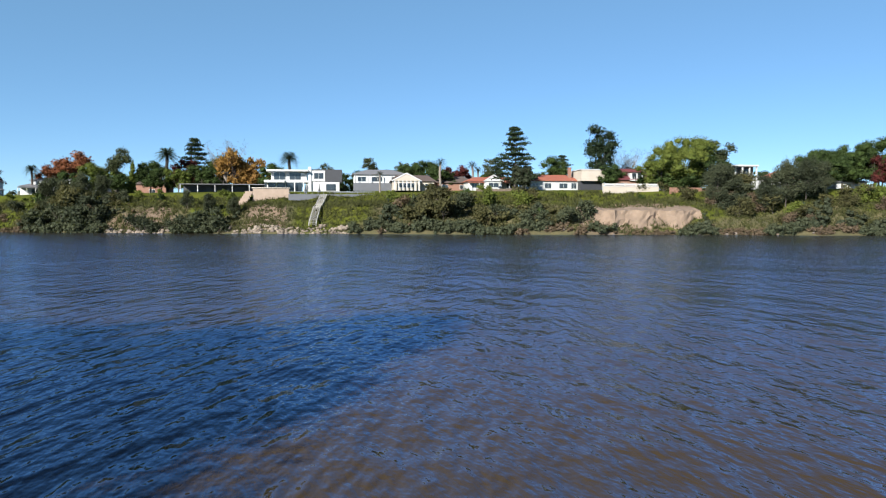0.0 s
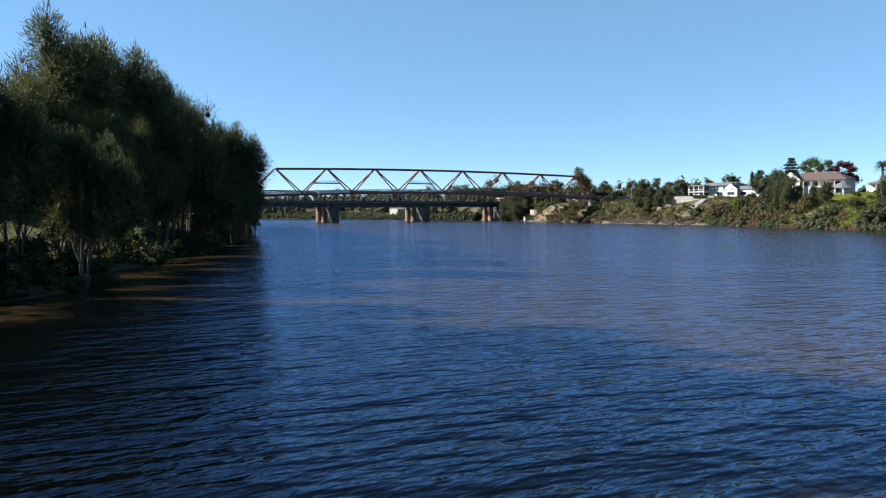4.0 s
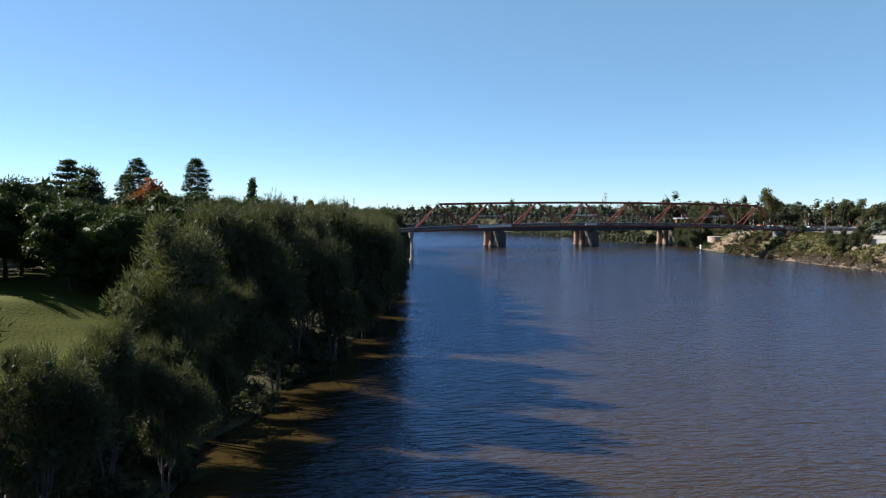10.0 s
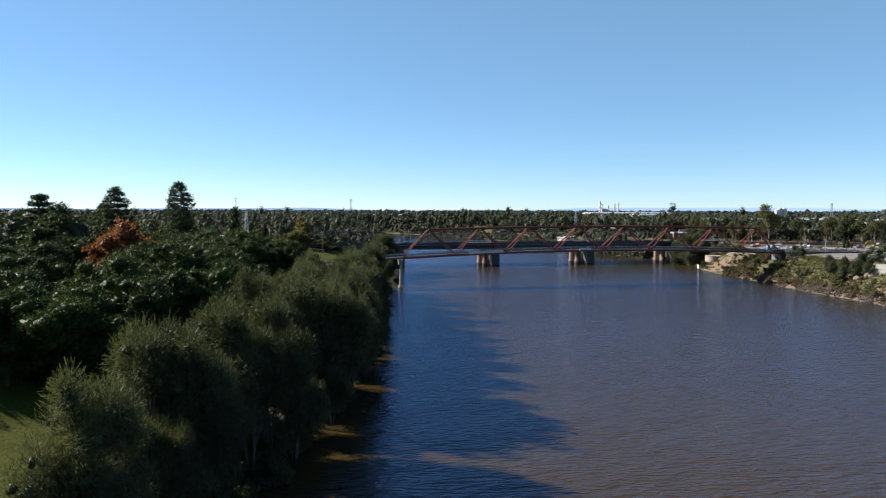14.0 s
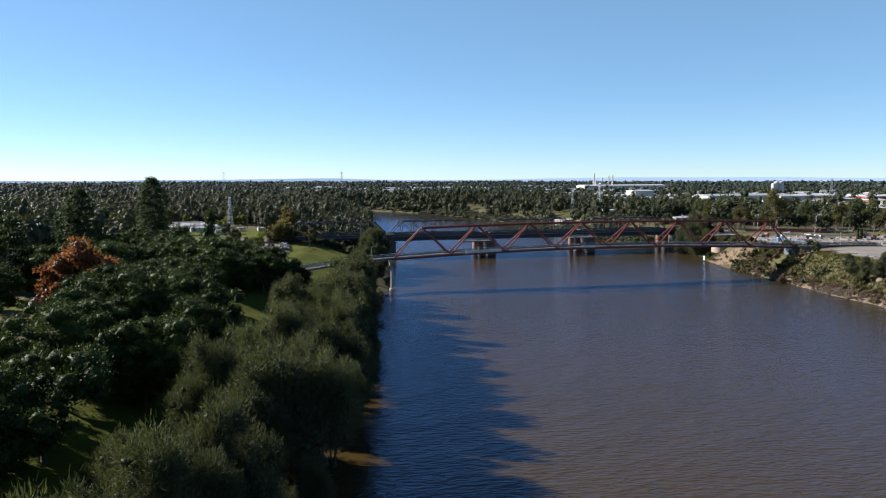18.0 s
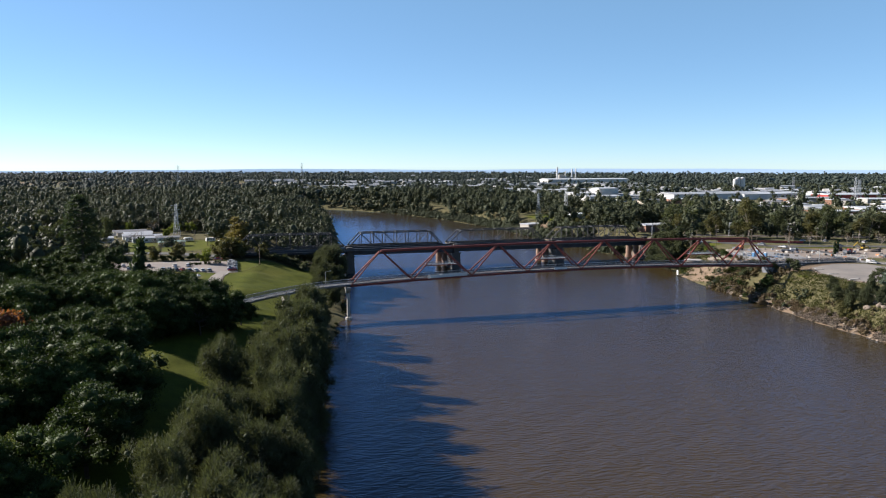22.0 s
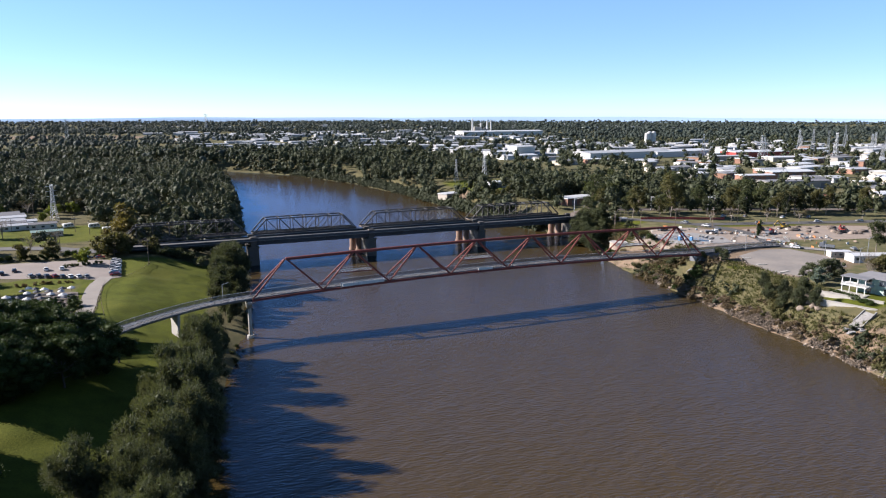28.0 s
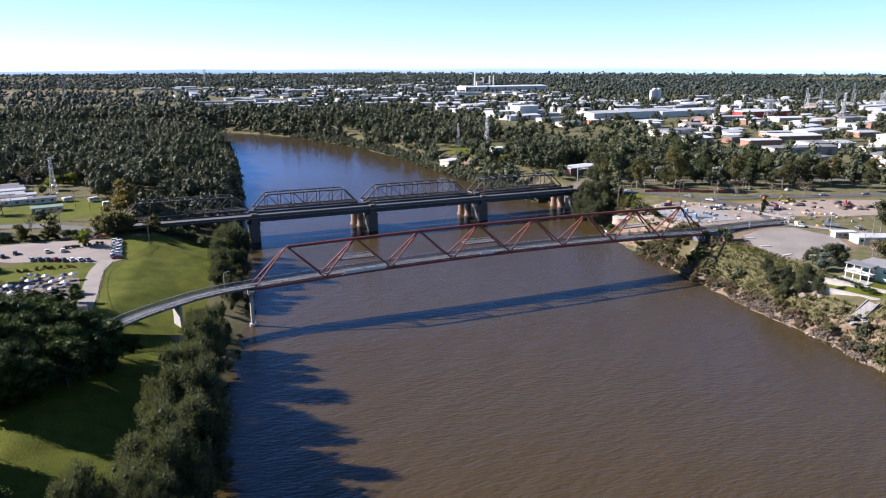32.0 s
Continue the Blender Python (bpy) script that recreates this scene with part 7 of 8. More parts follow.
for k in range(6):
    Geo().box(-8.4 + 3.36 * k, 0, 3.2, 0.5, 0.5, 0.9).ob("pillar", M["cream"], t)
    if k < 5:
        Geo().box(-6.7 + 3.36 * k, 0, 3.5, 2.9, 0.08, 0.5).ob("railing", M["white"], t)
t = tagged(empty("timber_fence", 121, -398, gz(121, -398) - 0.8, R), "reddish timber paling fence above the bank", "fence")
for k in range(30):
    Geo().box(-6 + 0.4 * k, 0, 0, 0.34, 0.05, 1.9).ob("paling", M["brick"], t)
o = house("framed_house", "white modern house with tall columns and a flat roof", 146, -422, R)
Geo().box(0, 0.6, 0, 9.5, 7, 7.8).ob("wall", M["fence_grey"], o)
Geo().box(0, -0.5, 7.8, 10.4, 9.6, 0.5).ob("roof_slab", M["white"], o)
for k in range(5):
    Geo().box(-4.8 + 2.4 * k, -4.6, 0, 0.4, 0.4, 7.8).ob("column", M["white"], o)
windows(o, [(-2.6, 4.4, 3.2, 2.6), (2.2, 4.4, 3.6, 2.6), (-2.6, 0.8, 3.2, 2.4), (2.2, 0.8, 3.6, 2.4)], -2.95)
Geo().box(8.5, 0, 0, 8, 8, 4.2).ob("side_wing", M["white"], o)
Geo().box(8.5, 0, 4.2, 8.8, 9, 0.4).ob("wing_roof", M["roof_grey"], o)
hipped("red_roof_house", "white house with a bright red hip roof", 145, -436, R, 12, 9, 3.6, "white", "roof_red", 2.6, 5, [(-3, 1, 2, 1.4), (3, 1, 2, 1.4)])
hipped("white_garden_house", "low white house half hidden by trees", 146, -458, R, 11, 7, 2.8, "white", "roof_grey", 1.2, 3, [(-3, 0.8, 1.6, 1.2), (2, 0.8, 1.6, 1.2)])
hipped("distant_brown_house", "brown-roofed house behind trees", 204, -215, R, 12, 9, 4.5, "brick", "roof_brown", 2.4, 4, [(0, 1, 2, 1.4)])
# open pavilion
pv = tagged(empty("garden_pavilion", 163, -254, gz(163, -254) - 0.1, R), "long low open pavilion with white posts and a flat roof", "pavilion")
Geo().box(0, 0, 2.6, 29, 6, 0.22).ob("roof", M["roof_grey"], pv)
Geo().box(0, 2.6, 0, 28, 0.3, 2.6).ob("back_wall", M["dark_panel"], pv)
for k in range(6):
    Geo().box(-14 + 5.6 * k, -2.7, 0, 0.2, 0.2, 2.6).ob("post", M["white"], pv)
t = tagged(empty("stone_terrace", 137, -346, gz(137, -346) - 1.4, R), "weathered timber sleeper retaining terraces", "wall", group="retaining walls")
for k, (yy, zz) in enumerate(((-4.5, -0.6), (0, 0.9))):
    for j in range(12):
        Geo().box(-7.7 + 1.4 * j, yy, zz, 1.3, 0.25, 1.3).ob("panel", M["timber"] if k else M["concrete"], t)

# the bare earth cliff under the cream wall
cl = Geo()
cr = random.Random(31)
for i in range(31):
    y = -362.5 - i
    x = shore_x(y, 1)
    rows = [(x + 4.0 + 0.45 * j + cr.uniform(-0.45, 0.45) + 0.8 * math.sin(0.7 * i), 0.3 + 1.15 * j + cr.uniform(-0.2, 0.2)) for j in range(6)]
    for px_, pz_ in rows:
        cl.v.append((px_, y, pz_))
    cl.v.append((x + 17, y, gz(x + 17, y) - 0.3))
    if i:
        for j in range(6):
            cl.f.append((7 * i - 7 + j, 7 * i + j, 7 * i + j + 1, 7 * i - 6 + j))
tagged(cl.ob("earth_cliff", M["bluff"]), "bare tan earth cliff cut by floods", "cliff", kind="structure")

# the big white gabled house, its long neighbour, the gazebo
o = hipped("gabled_white_house", "large white two-storey house with gables and dark roof", 203, -141, -76, 24, 11, 5.8, "white", "roof_brown", 3.4, 6, [(-3, 3.4, 1.6, 1.6), (1, 3.4, 1.6, 1.6), (5, 3.4, 2.0, 1.6), (9, 3.4, 2.0, 1.6), (5, 0.6, 2.4, 1.9), (9, 0.6, 2.4, 1.9)], (-8, 7, 3.4), 2.6)
Geo().box(6, -7.2, 2.9, 13, 3.4, 0.3).ob("balcony", M["white"], o)
Geo().box(-1, 0, 5, 1.2, 1.2, 5.0).ob("chimney", M["brick"], o)
gz_o = tagged(empty("gazebo", 178, -167, gz(178, -167), 0), "round garden gazebo with a grey conical roof", "gazebo")
Geo().tube((0, 0, 2.5), (0, 0, 4.6), 4.2, 0.3, 10).ob("roof", M["roof_grey"], gz_o)
for k in range(8):
    w = 2 * math.pi * k / 8
    Geo().tube((3.4 * math.cos(w), 3.4 * math.sin(w), -0.2), (3.4 * math.cos(w), 3.4 * math.sin(w), 2.6), 0.14, 0.14, 6).ob("post", M["white"], gz_o)
o = hipped("long_house", "long low white house with a deep veranda", 197, -184, -76, 30, 9, 3.2, "white", "roof_grey", 1.2, 3, [(-10, 0.8, 2.2, 1.4), (-4, 0.8, 2.2, 1.4), (2, 0.8, 2.2, 1.4), (8, 0.8, 2.2, 1.4)], None, 3.0)
Geo().box(-4, 1, 3.2, 16, 6, 2.4).ob("upper_floor", M["white"], o)
Geo().gable(-4, 1, 5.6, 16, 6, 1.0, over=0.5, hip=3).ob("upper_roof", M["roof_grey"], o)

# mint green house with its terraces and the broken stair
gh = house("green_house", "pale mint two-storey house with white balconies", 211, -84, -80, 12.9)
Geo().box(0, 2, 0, 20, 9, 5.8).ob("wall", M["mint"], gh)
Geo().gable(0, 2, 5.8, 20, 9, 1.5, over=1.0, hip=3.5).ob("roof", M["roof_grey"], gh)
Geo().box(-8.5, -5.0, 2.75, 9, 6, 0.35).ob("balcony", M["white"], gh)
Geo().box(-8.5, -5.0, 5.9, 9.4, 6.6, 0.25).ob("balcony_roof", M["roof_grey"], gh)
for k in range(4):
    Geo().box(-12.6 + 2.7 * k, -7.7, 0, 0.25, 0.25, 5.9).ob("column", M["white"], gh)
for k in range(13):
    Geo().box(-12.8 + 0.7 * k, -7.9, 3.1, 0.06, 0.06, 0.95).ob("baluster", M["white"], gh)
Geo().box(-8.5, -7.9, 4.05, 9, 0.1, 0.1).ob("handrail", M["white"], gh)
windows(gh, [(-6, 3.4, 2.4, 1.7), (-1, 3.4, 2.4, 1.7), (4, 3.4, 2.4, 1.7), (8, 3.4, 1.8, 1.7), (-6, 0.4, 2.4, 2.1), (1, 0.4, 3.0, 2.1), (7, 0.4, 2.4, 2.1)], -2.55)
Geo().box(-9, -9, -0.2, 11, 7, 0.4).ob("patio", M["concrete"], gh)
hipped("porch_house", "white house with two gabled porches behind a palm", 206, -104, -78, 14, 8, 3.4, "roof_white", "roof_grey", 1.6, 3, [(0, 0.8, 2.2, 1.5)], (-5, 6, 2.6))
hipped("porch_house", "white gabled porch beside tall cypresses", 210, -116, -78, 8, 7, 3.0, "roof_white", "roof_grey", 1.4, 2, [(2, 0.8, 1.6, 1.3)], (0, 5, 2.2))
for k, (x, y, w, zz) in enumerate(((196, -80, 22, -1.2), (190.5, -84, 18, -1.4))):
    t = tagged(empty("terrace_kerb", x, y, gz(x, y) + zz, -72), "pale concrete terrace wall below the green house", "wall", group="terrace walls")
    Geo().box(0, 0, 0, w, 0.5, 2.2).ob("wall", M["concrete"], t)
    Geo().box(0, 0, 2.2, w + 0.2, 0.8, 0.15).ob("coping", M["concrete"], t)
for k in range(12):
    plant("bush", 198.5 - 0.25 * k, -71.5 - 1.5 * k, 0.5, rng=rng, group="terrace hedge", leaf="fig", label="clipped dark green terrace hedge")
st = tagged(empty("broken_stair", 188, -93.5, gz(188, -93.5), 10), "collapsed grey concrete stair lying down the slope", "stairs")
for k in range(14):
    q = Geo().box(0, 0, 0, 0.62, 3.6, 0.42).ob("step", M["old_concrete"], st)
    q.matrix_basis = pose(0.8 - 0.52 * k, 0.1 * k + rng.uniform(-0.1, 0.1), 1.0 - 0.30 * k, rng.uniform(6, 12), 22, rng.uniform(-4, 4))
for sg, L in ((-1.9, 6.5), (1.9, 5.0)):
    Geo().beam((1.2, sg, 1.9), (1.2 - L, sg + 1.0, 1.6 - 0.58 * L), 0.3, 0.8).ob("side_wall", M["old_concrete"], st)
for k in range(5):
    q = Geo().box(0, 0, 0, rng.uniform(1.2, 2.4), rng.uniform(0.8, 1.6), 0.35).ob("slab_piece", M["old_concrete"], st)
    q.matrix_basis = pose(-6.5 - 0.9 * k, rng.uniform(-2.5, 3), -2.6 - 0.35 * k, rng.uniform(-30, 30), rng.uniform(-25, 25), rng.uniform(0, 180))
for x, y in ((189, -70), (187, -73), (191, -67), (186, -76), (193, -65), (185, -70)):
    rock(x, y, 1.4, "pale broken concrete slab on the slope", "slope rubble")

# ---------------------------------------------------------------- trees round the houses
G = "garden trees"
for sp, x, y, sc, leaf, lab in (
        ("date_palm", 191, -174, 1.15, None, None), ("autumn_tree", 203, -184, 1.2, None, "large tree in red and orange autumn leaf"), ("autumn_tree", 199, -178, 0.95, None, None), ("broad_tree", 168, -208, 0.78, "lime", "light green spreading garden tree"),
        ("gum_tree", 172, -214, 0.8, None, None), ("broad_tree", 160, -203, 0.55, None, None), ("broad_tree", 150, -208, 0.55, "sheoak", "dark olive bushy garden tree"), ("cypress", 170, -220, 1.25, "lime", "golden upright garden conifer"),
        ("broad_tree", 166, -217, 0.5, None, None), ("broad_tree", 176, -224, 0.8, None, None), ("date_palm", 184, -227, 1.75, None, None), ("autumn_tree", 190, -231, 1.0, "plum", "dark plum-red leaved garden tree"),
        ("cedar_tree", 197, -233, 1.18, None, None), ("broad_tree", 173, -229, 0.62, "fig", None), ("broad_tree", 170, -236, 0.62, "lime", "rounded bright green garden tree"), ("broad_tree", 174, -243, 0.72, "fig", None),
        ("broad_tree", 200, -243, 1.1, None, None), ("autumn_tree", 177, -254, 1.12, "gold", "large tree in golden autumn leaf"), ("autumn_tree", 181, -259, 1.0, "gold", "golden autumn tree beside the modern house"),
        ("bare_tree", 180, -250, 1.9, None, None), ("broad_tree", 178, -268, 0.8, None, None), ("date_palm", 184, -272, 1.6, None, None), ("broad_tree", 190, -286, 0.6, None, None), ("slim_palm", 142, -308, 0.75, None, None),
        ("broad_tree", 178, -300, 0.6, None, None), ("broad_tree", 172, -322, 0.85, None, None), ("autumn_tree", 178, -330, 0.75, "plum", "dark red-brown leaved garden tree"), ("autumn_tree", 176, -336, 0.7, "plum", "dark red-brown leaved garden tree"),
        ("slim_palm", 147, -327, 1.15, None, None), ("slim_palm", 155, -338, 1.12, None, None), ("slim_palm", 157, -340, 0.95, None, None), ("broad_tree", 166, -316, 0.75, None, None), ("broad_tree", 150, -329, 0.5, "fig", None),
        ("cedar_tree", 139, -350, 1.06, None, None), ("cedar_tree", 152, -346, 0.6, None, None), ("broad_tree", 136, -351, 0.6, "sheoak", "dark bushy tree below the cedar"), ("cedar_tree", 176, -372, 0.75, None, None), ("broad_tree", 166, -366, 0.85, None, None),
        ("tall_pine", 143, -378, 1.06, None, None), ("broad_tree", 139, -379, 0.6, None, None), ("bare_tree", 158, -392, 1.5, None, None), ("bare_tree", 160, -388, 1.4, None, None),
        ("broad_tree", 129, -399, 1.15, "lime", "broad sunlit green tree above the bank"), ("broad_tree", 127, -392, 0.8, "lime", "broad sunlit green tree above the bank"), ("broad_tree", 129, -407, 0.95, "fig", None), ("gum_tree", 132, -411, 0.75, None, None),
        ("broad_tree", 118, -436, 0.85, None, None), ("broad_tree", 143, -448, 0.95, None, None), ("broad_tree", 142, -455, 0.95, None, None), ("broad_tree", 146, -462, 1.1, None, None), ("autumn_tree", 144, -467, 0.85, "plum", "red-leaved garden tree behind the bank"),
        ("broad_tree", 150, -472, 1.2, None, None), ("broad_tree", 135, -444, 0.7, "lime", None), ("date_palm", 210, -92, 1.05, None, None), ("cypress", 226, -90, 1.45, None, "narrow dark cypress behind the houses"), ("cypress", 224, -95, 1.5, None, "narrow dark cypress behind the houses"),
        ("cedar_tree", 214, -120, 0.9, None, None), ("broad_tree", 196, -121, 0.75, "sheoak", "dark olive bushy garden tree"), ("broad_tree", 193, -127, 0.7, "sheoak", "dark olive bushy garden tree"), ("broad_tree", 236, -118, 1.2, None, None), ("autumn_tree", 240, -126, 1.2, "plum", "brown-leaved tree behind the white house"),
        ("broad_tree", 240, -60, 0.6, "scrub", None), ("gum_tree", 270, -60, 0.8, None, None),
        ("gum_tree", 268, -80, 0.8, None, None), ("gum_tree", 280, -30, 0.8, None, None), ("date_palm", 206, -168, 0.9, None, None), ("slim_palm", 214, -172, 0.9, None, None)):
    plant(sp, x, y, sc, rng=rng, leaf=leaf, label=lab, group=G)
for _ in range(44):
    y = rng.uniform(-470, -150)
    x = right_line(y, rng.uniform(84, 150))
    plant(rng.choice(["broad_tree", "gum_tree", "broad_tree"]), x, y, rng.uniform(0.5, 0.8), rng=rng, group="trees behind the houses")
for _ in range(26):
    y = rng.uniform(-440, -130)
    s = rng.uniform(25, 34)
    if -318 < y < -266:
        continue
    plant("bush", right_line(y, s), y, rng.uniform(0.4, 0.8), rng=rng, leaf=rng.choice(["fig", None, "lime"]), group="garden shrubs", label="trimmed garden shrub at the bank top")

# ---------------------------------------------------------------- the plain beyond: woods and industry
far_rng = np.random.default_rng(9)


def woods(name, xs, ys, size, n_core, n_card, label, mat="farwood", tall=1.0, leaf=0.11):
    """Many trees as one mass: lumpy crowns with leaf sprays, for woods that nobody could count."""
    bm = bmesh.new()
    bmesh.ops.create_icosphere(bm, subdivisions=1, radius=1.0)
    Vs, Fs = np.array([v.co[:] for v in bm.verts]), np.array([[v.index for v in f.verts] for f in bm.faces])
    bm.free()
    n = len(xs)
    z = ground_z(xs, ys)
    sc = size * (0.7 + 0.6 * far_rng.random(n))
    h = sc * (0.95 + 0.5 * far_rng.random(n)) * tall
    cen = np.repeat(np.stack([xs, ys, z + h * 0.55], -1), n_core, 0)
    S = np.repeat(sc, n_core)
    H = np.repeat(h, n_core)
    off = far_rng.standard_normal((n * n_core, 3)) * np.stack([S * 0.22, S * 0.22, H * 0.22], -1)
    cen = cen + off
    rad = np.stack([S * 0.31, S * 0.31, H * 0.26], -1) * (0.7 + 0.6 * far_rng.random((n * n_core, 1)))
    inner = 0.62 if n_card > 100 else 0.72 if n_card > 40 else 0.9
    jit = 1 + 0.2 * far_rng.standard_normal((n * n_core, len(Vs), 1)).clip(-1.3, 1.3)
    V = (Vs[None] * jit * rad[:, None, :] * inner + cen[:, None, :]).reshape(-1, 3)
    F = (Fs[None] + (np.arange(n * n_core) * len(Vs))[:, None, None]).reshape(-1, 3)
    if n_card:
        k = np.repeat(np.arange(n * n_core), max(1, n_card // n_core))
        d = far_rng.standard_normal((len(k), 3))
        d[:, 2] += 0.3
        d /= np.linalg.norm(d, axis=1)[:, None]
        p = cen[k] + d * rad[k] * (0.62 + 0.6 * far_rng.random((len(k), 1)))
        a = far_rng.standard_normal((len(k), 3))
        a += d * (0.25 - (a * d).sum(1)[:, None])
        a /= np.linalg.norm(a, axis=1)[:, None]
        s = np.cross(a, d + 0.45 * far_rng.standard_normal((len(k), 3)))
        s /= np.linalg.norm(s, axis=1)[:, None]
        L = (S[k] * leaf * (0.6 + 0.8 * far_rng.random(len(k))))[:, None]
        Q = np.stack([p - s * L * 0.5, p + s * L * 0.5, p + a * L * 1.5], 1).reshape(-1, 3)
        F = np.concatenate([F, np.arange(len(Q)).reshape(-1, 3) + len(V)])
        V = np.concatenate([V, Q])
    o = new(name, np_mesh(name, V, F, M[mat], smooth=True))
    return tagged(o, label, "woodland", kind="stuff")


def scatter(n, x0, x1, y0, y1, keep):
    xs, ys = far_rng.uniform(x0, x1, n), far_rng.uniform(y0, y1, n)
    s, side = shore(xs, ys)
    ok = (s > 1.5) & keep(xs, ys, s, side)
    return xs[ok], ys[ok]


def clear(xs, ys, spots):
    ok = np.ones(len(xs), bool)
    for x, y, r in spots:
        ok &= np.hypot(xs - x, ys - y) > r
    return ok


# roofs of the industrial district
BUILT = []


far_roofs = Geo()


def far_building(x, y, rz, w, d, h):
    """A roof too far off to be told apart: joined with the others."""
    z = gz(x, y) - 0.4
    far_roofs.box(x, y, z, w, d, h, radians(rz))
    far_roofs.gable(x, y, z + h, w, d, 0.05 * d, radians(rz), over=0.5, thick=0.5)
    BUILT.append((x, y, 0.5 * math.hypot(w, d) + 2))


def factory(x, y, rz, w, d, h, roof, wall, label="low pale industrial building with a metal roof", name="factory"):
    z = gz(x, y) - 0.4
    o = tagged(empty(name, x, y, z, rz), label, "factory", group="industrial buildings")
    Geo().box(0, 0, 0, w, d, h).ob("wall", M[wall], o)
    Geo().gable(0, 0, h, w, d, 0.05 * d, over=0.5, thick=0.5).ob("roof", M[roof], o)
    for k in range(max(2, int(w / 14)) if math.hypot(x - 150, y) < 620 else 0):
        Geo().box(-w / 2 + w * (k + 0.5) / max(2, int(w / 14)), -d / 2 - 0.05, 0.4, 4.5, 0.3, min(4.5, h * 0.7)).ob("roller_door", M["roof_grey"], o)
    BUILT.append((x, y, 0.5 * math.hypot(w, d) + 2))
    return o


factory(488, 668, 10, 34, 22, 15, "roof_white", "white", "tall white factory block on the plain")
factory(455, 676, 10, 40, 22, 8, "roof_white", "white")
factory(606, 588, 6, 150, 42, 9, "roof_pale", "white", "very long pale green-roofed warehouse")
factory(705, 590, 6, 110, 40, 8, "roof_white", "white")
factory(905, 1522, 4, 260, 50, 12, "roof_white", "white", "very long white warehouse far out on the plain")
factory(800, 528, -8, 90, 36, 8, "roof_white", "red", "white-roofed warehouse with a red front")
factory(208, 300, 25, 16, 10, 5, "roof_white", "cream", "cream boat shed with a pale gable roof near the river")
factory(253, 178, 12, 26, 12, 5, "roof_white", "brick", "low brick clubhouse with a white roof", "clubhouse")
factory(272, 182, 12, 14, 10, 4, "roof_grey", "white")
factory(262, 300, -5, 30, 12, 5, "roof_white", "white")
for _ in range(1500):
    if far_rng.random() < 0.8:
        x, y = far_rng.uniform(400, 1250), far_rng.uniform(170, 950)
        if x < 430 + 0.25 * (y - 180) * (y < 500):
            continue
    else:
        x, y = far_rng.uniform(60, 900), far_rng.uniform(960, 1950)
    w, d = 14 + 56 * far_rng.random() ** 1.6, far_rng.uniform(11, 28)
    if any(math.hypot(x - a, y - b) < r + 0.45 * w for a, b, r in BUILT) or len(BUILT) > 520:
        continue
    if y > 640 or x > 1050:
        far_building(x, y, float(far_rng.choice([4.0, -12.0, 12.0])), w, d, far_rng.uniform(4, 7))
        continue
    factory(x, y, far_rng.choice([4.0, -12.0, 12.0]), w, d, far_rng.uniform(4, 7), str(far_rng.choice(["roof_white", "roof_white", "roof_pale", "roof_pale", "roof_grey"])), str(far_rng.choice(["white", "cream", "brick", "concrete"])))
for _ in range(60):
    x, y = far_rng.uniform(400, 620), far_rng.uniform(-60, 230)
    if any(math.hypot(x - a, y - b) < r + 8 for a, b, r in BUILT) or abs(y - (70 - 0.4 * (x - 330))) < 20:
        continue
    factory(x, y, far_rng.choice([10.0, -20.0, 80.0]), far_rng.uniform(11, 26), far_rng.uniform(9, 14), far_rng.uniform(3, 5), str(far_rng.choice(["roof_white", "roof_grey", "roof_red", "roof_white"])), "cream", "suburban house among gum trees", "suburban_house")
for _ in range(70):
    x, y = far_rng.uniform(-900, 2200), far_rng.uniform(1900, 3200)
    far_building(x, y, 0.0, far_rng.uniform(20, 60), far_rng.uniform(14, 26), far_rng.uniform(5, 8))
tagged(far_roofs.ob("distant_roofs", M["far_roof"]), "pale metal roofs of the distant industrial district", "roofs", kind="stuff")

works = tagged(empty("cement_works", 836, 1556, gz(836, 1556)), "distant works with tall chimneys and silos", "works")
for x, h_, r in ((0, 46, 2.6), (26, 34, 2.2), (46, 40, 2.4), (58, 42, 2.0)):
    Geo().tube((x, 0, 0), (x, 0, h_), r * 1.2, r * 0.8, 10).ob("chimney", M["white"], works)
for x, w, h_ in ((-30, 24, 14), (14, 16, 24), (38, 20, 18), (72, 26, 12)):
    Geo().box(x, 6, 0, w, 18, h_).ob("works_block", M["concrete"], works)
BUILT.append((850, 1556, 60))
silo = tagged(empty("silo_group", 910, 893, gz(910, 893)), "cluster of pale concrete silos", "silo")
for x, y, h_ in ((-8, 0, 22), (0, 3, 25), (8, 0, 25), (14, 6, 22)):
    Geo().tube((x, y, 0), (x, y, h_), 4.6, 4.6, 14).ob("silo", M["white"], silo)
    Geo().tube((x, y, h_), (x, y, h_ + 1.8), 4.6, 0.6, 14).ob("cap", M["roof_white"], silo)
BUILT.append((910, 893, 24))
for _ in range(22):
    x, y = far_rng.uniform(690, 1150), far_rng.uniform(330, 620)
    pylon(x, y, far_rng.uniform(22, 44), 6.5, label="grey lattice tower of the power substation")
pylon(262, 340, 30, 5)
pylon(190, 2300, 60, 12)
pylon(-170, 1500, 50, 10)
pylon(240, 355, 22, 4)

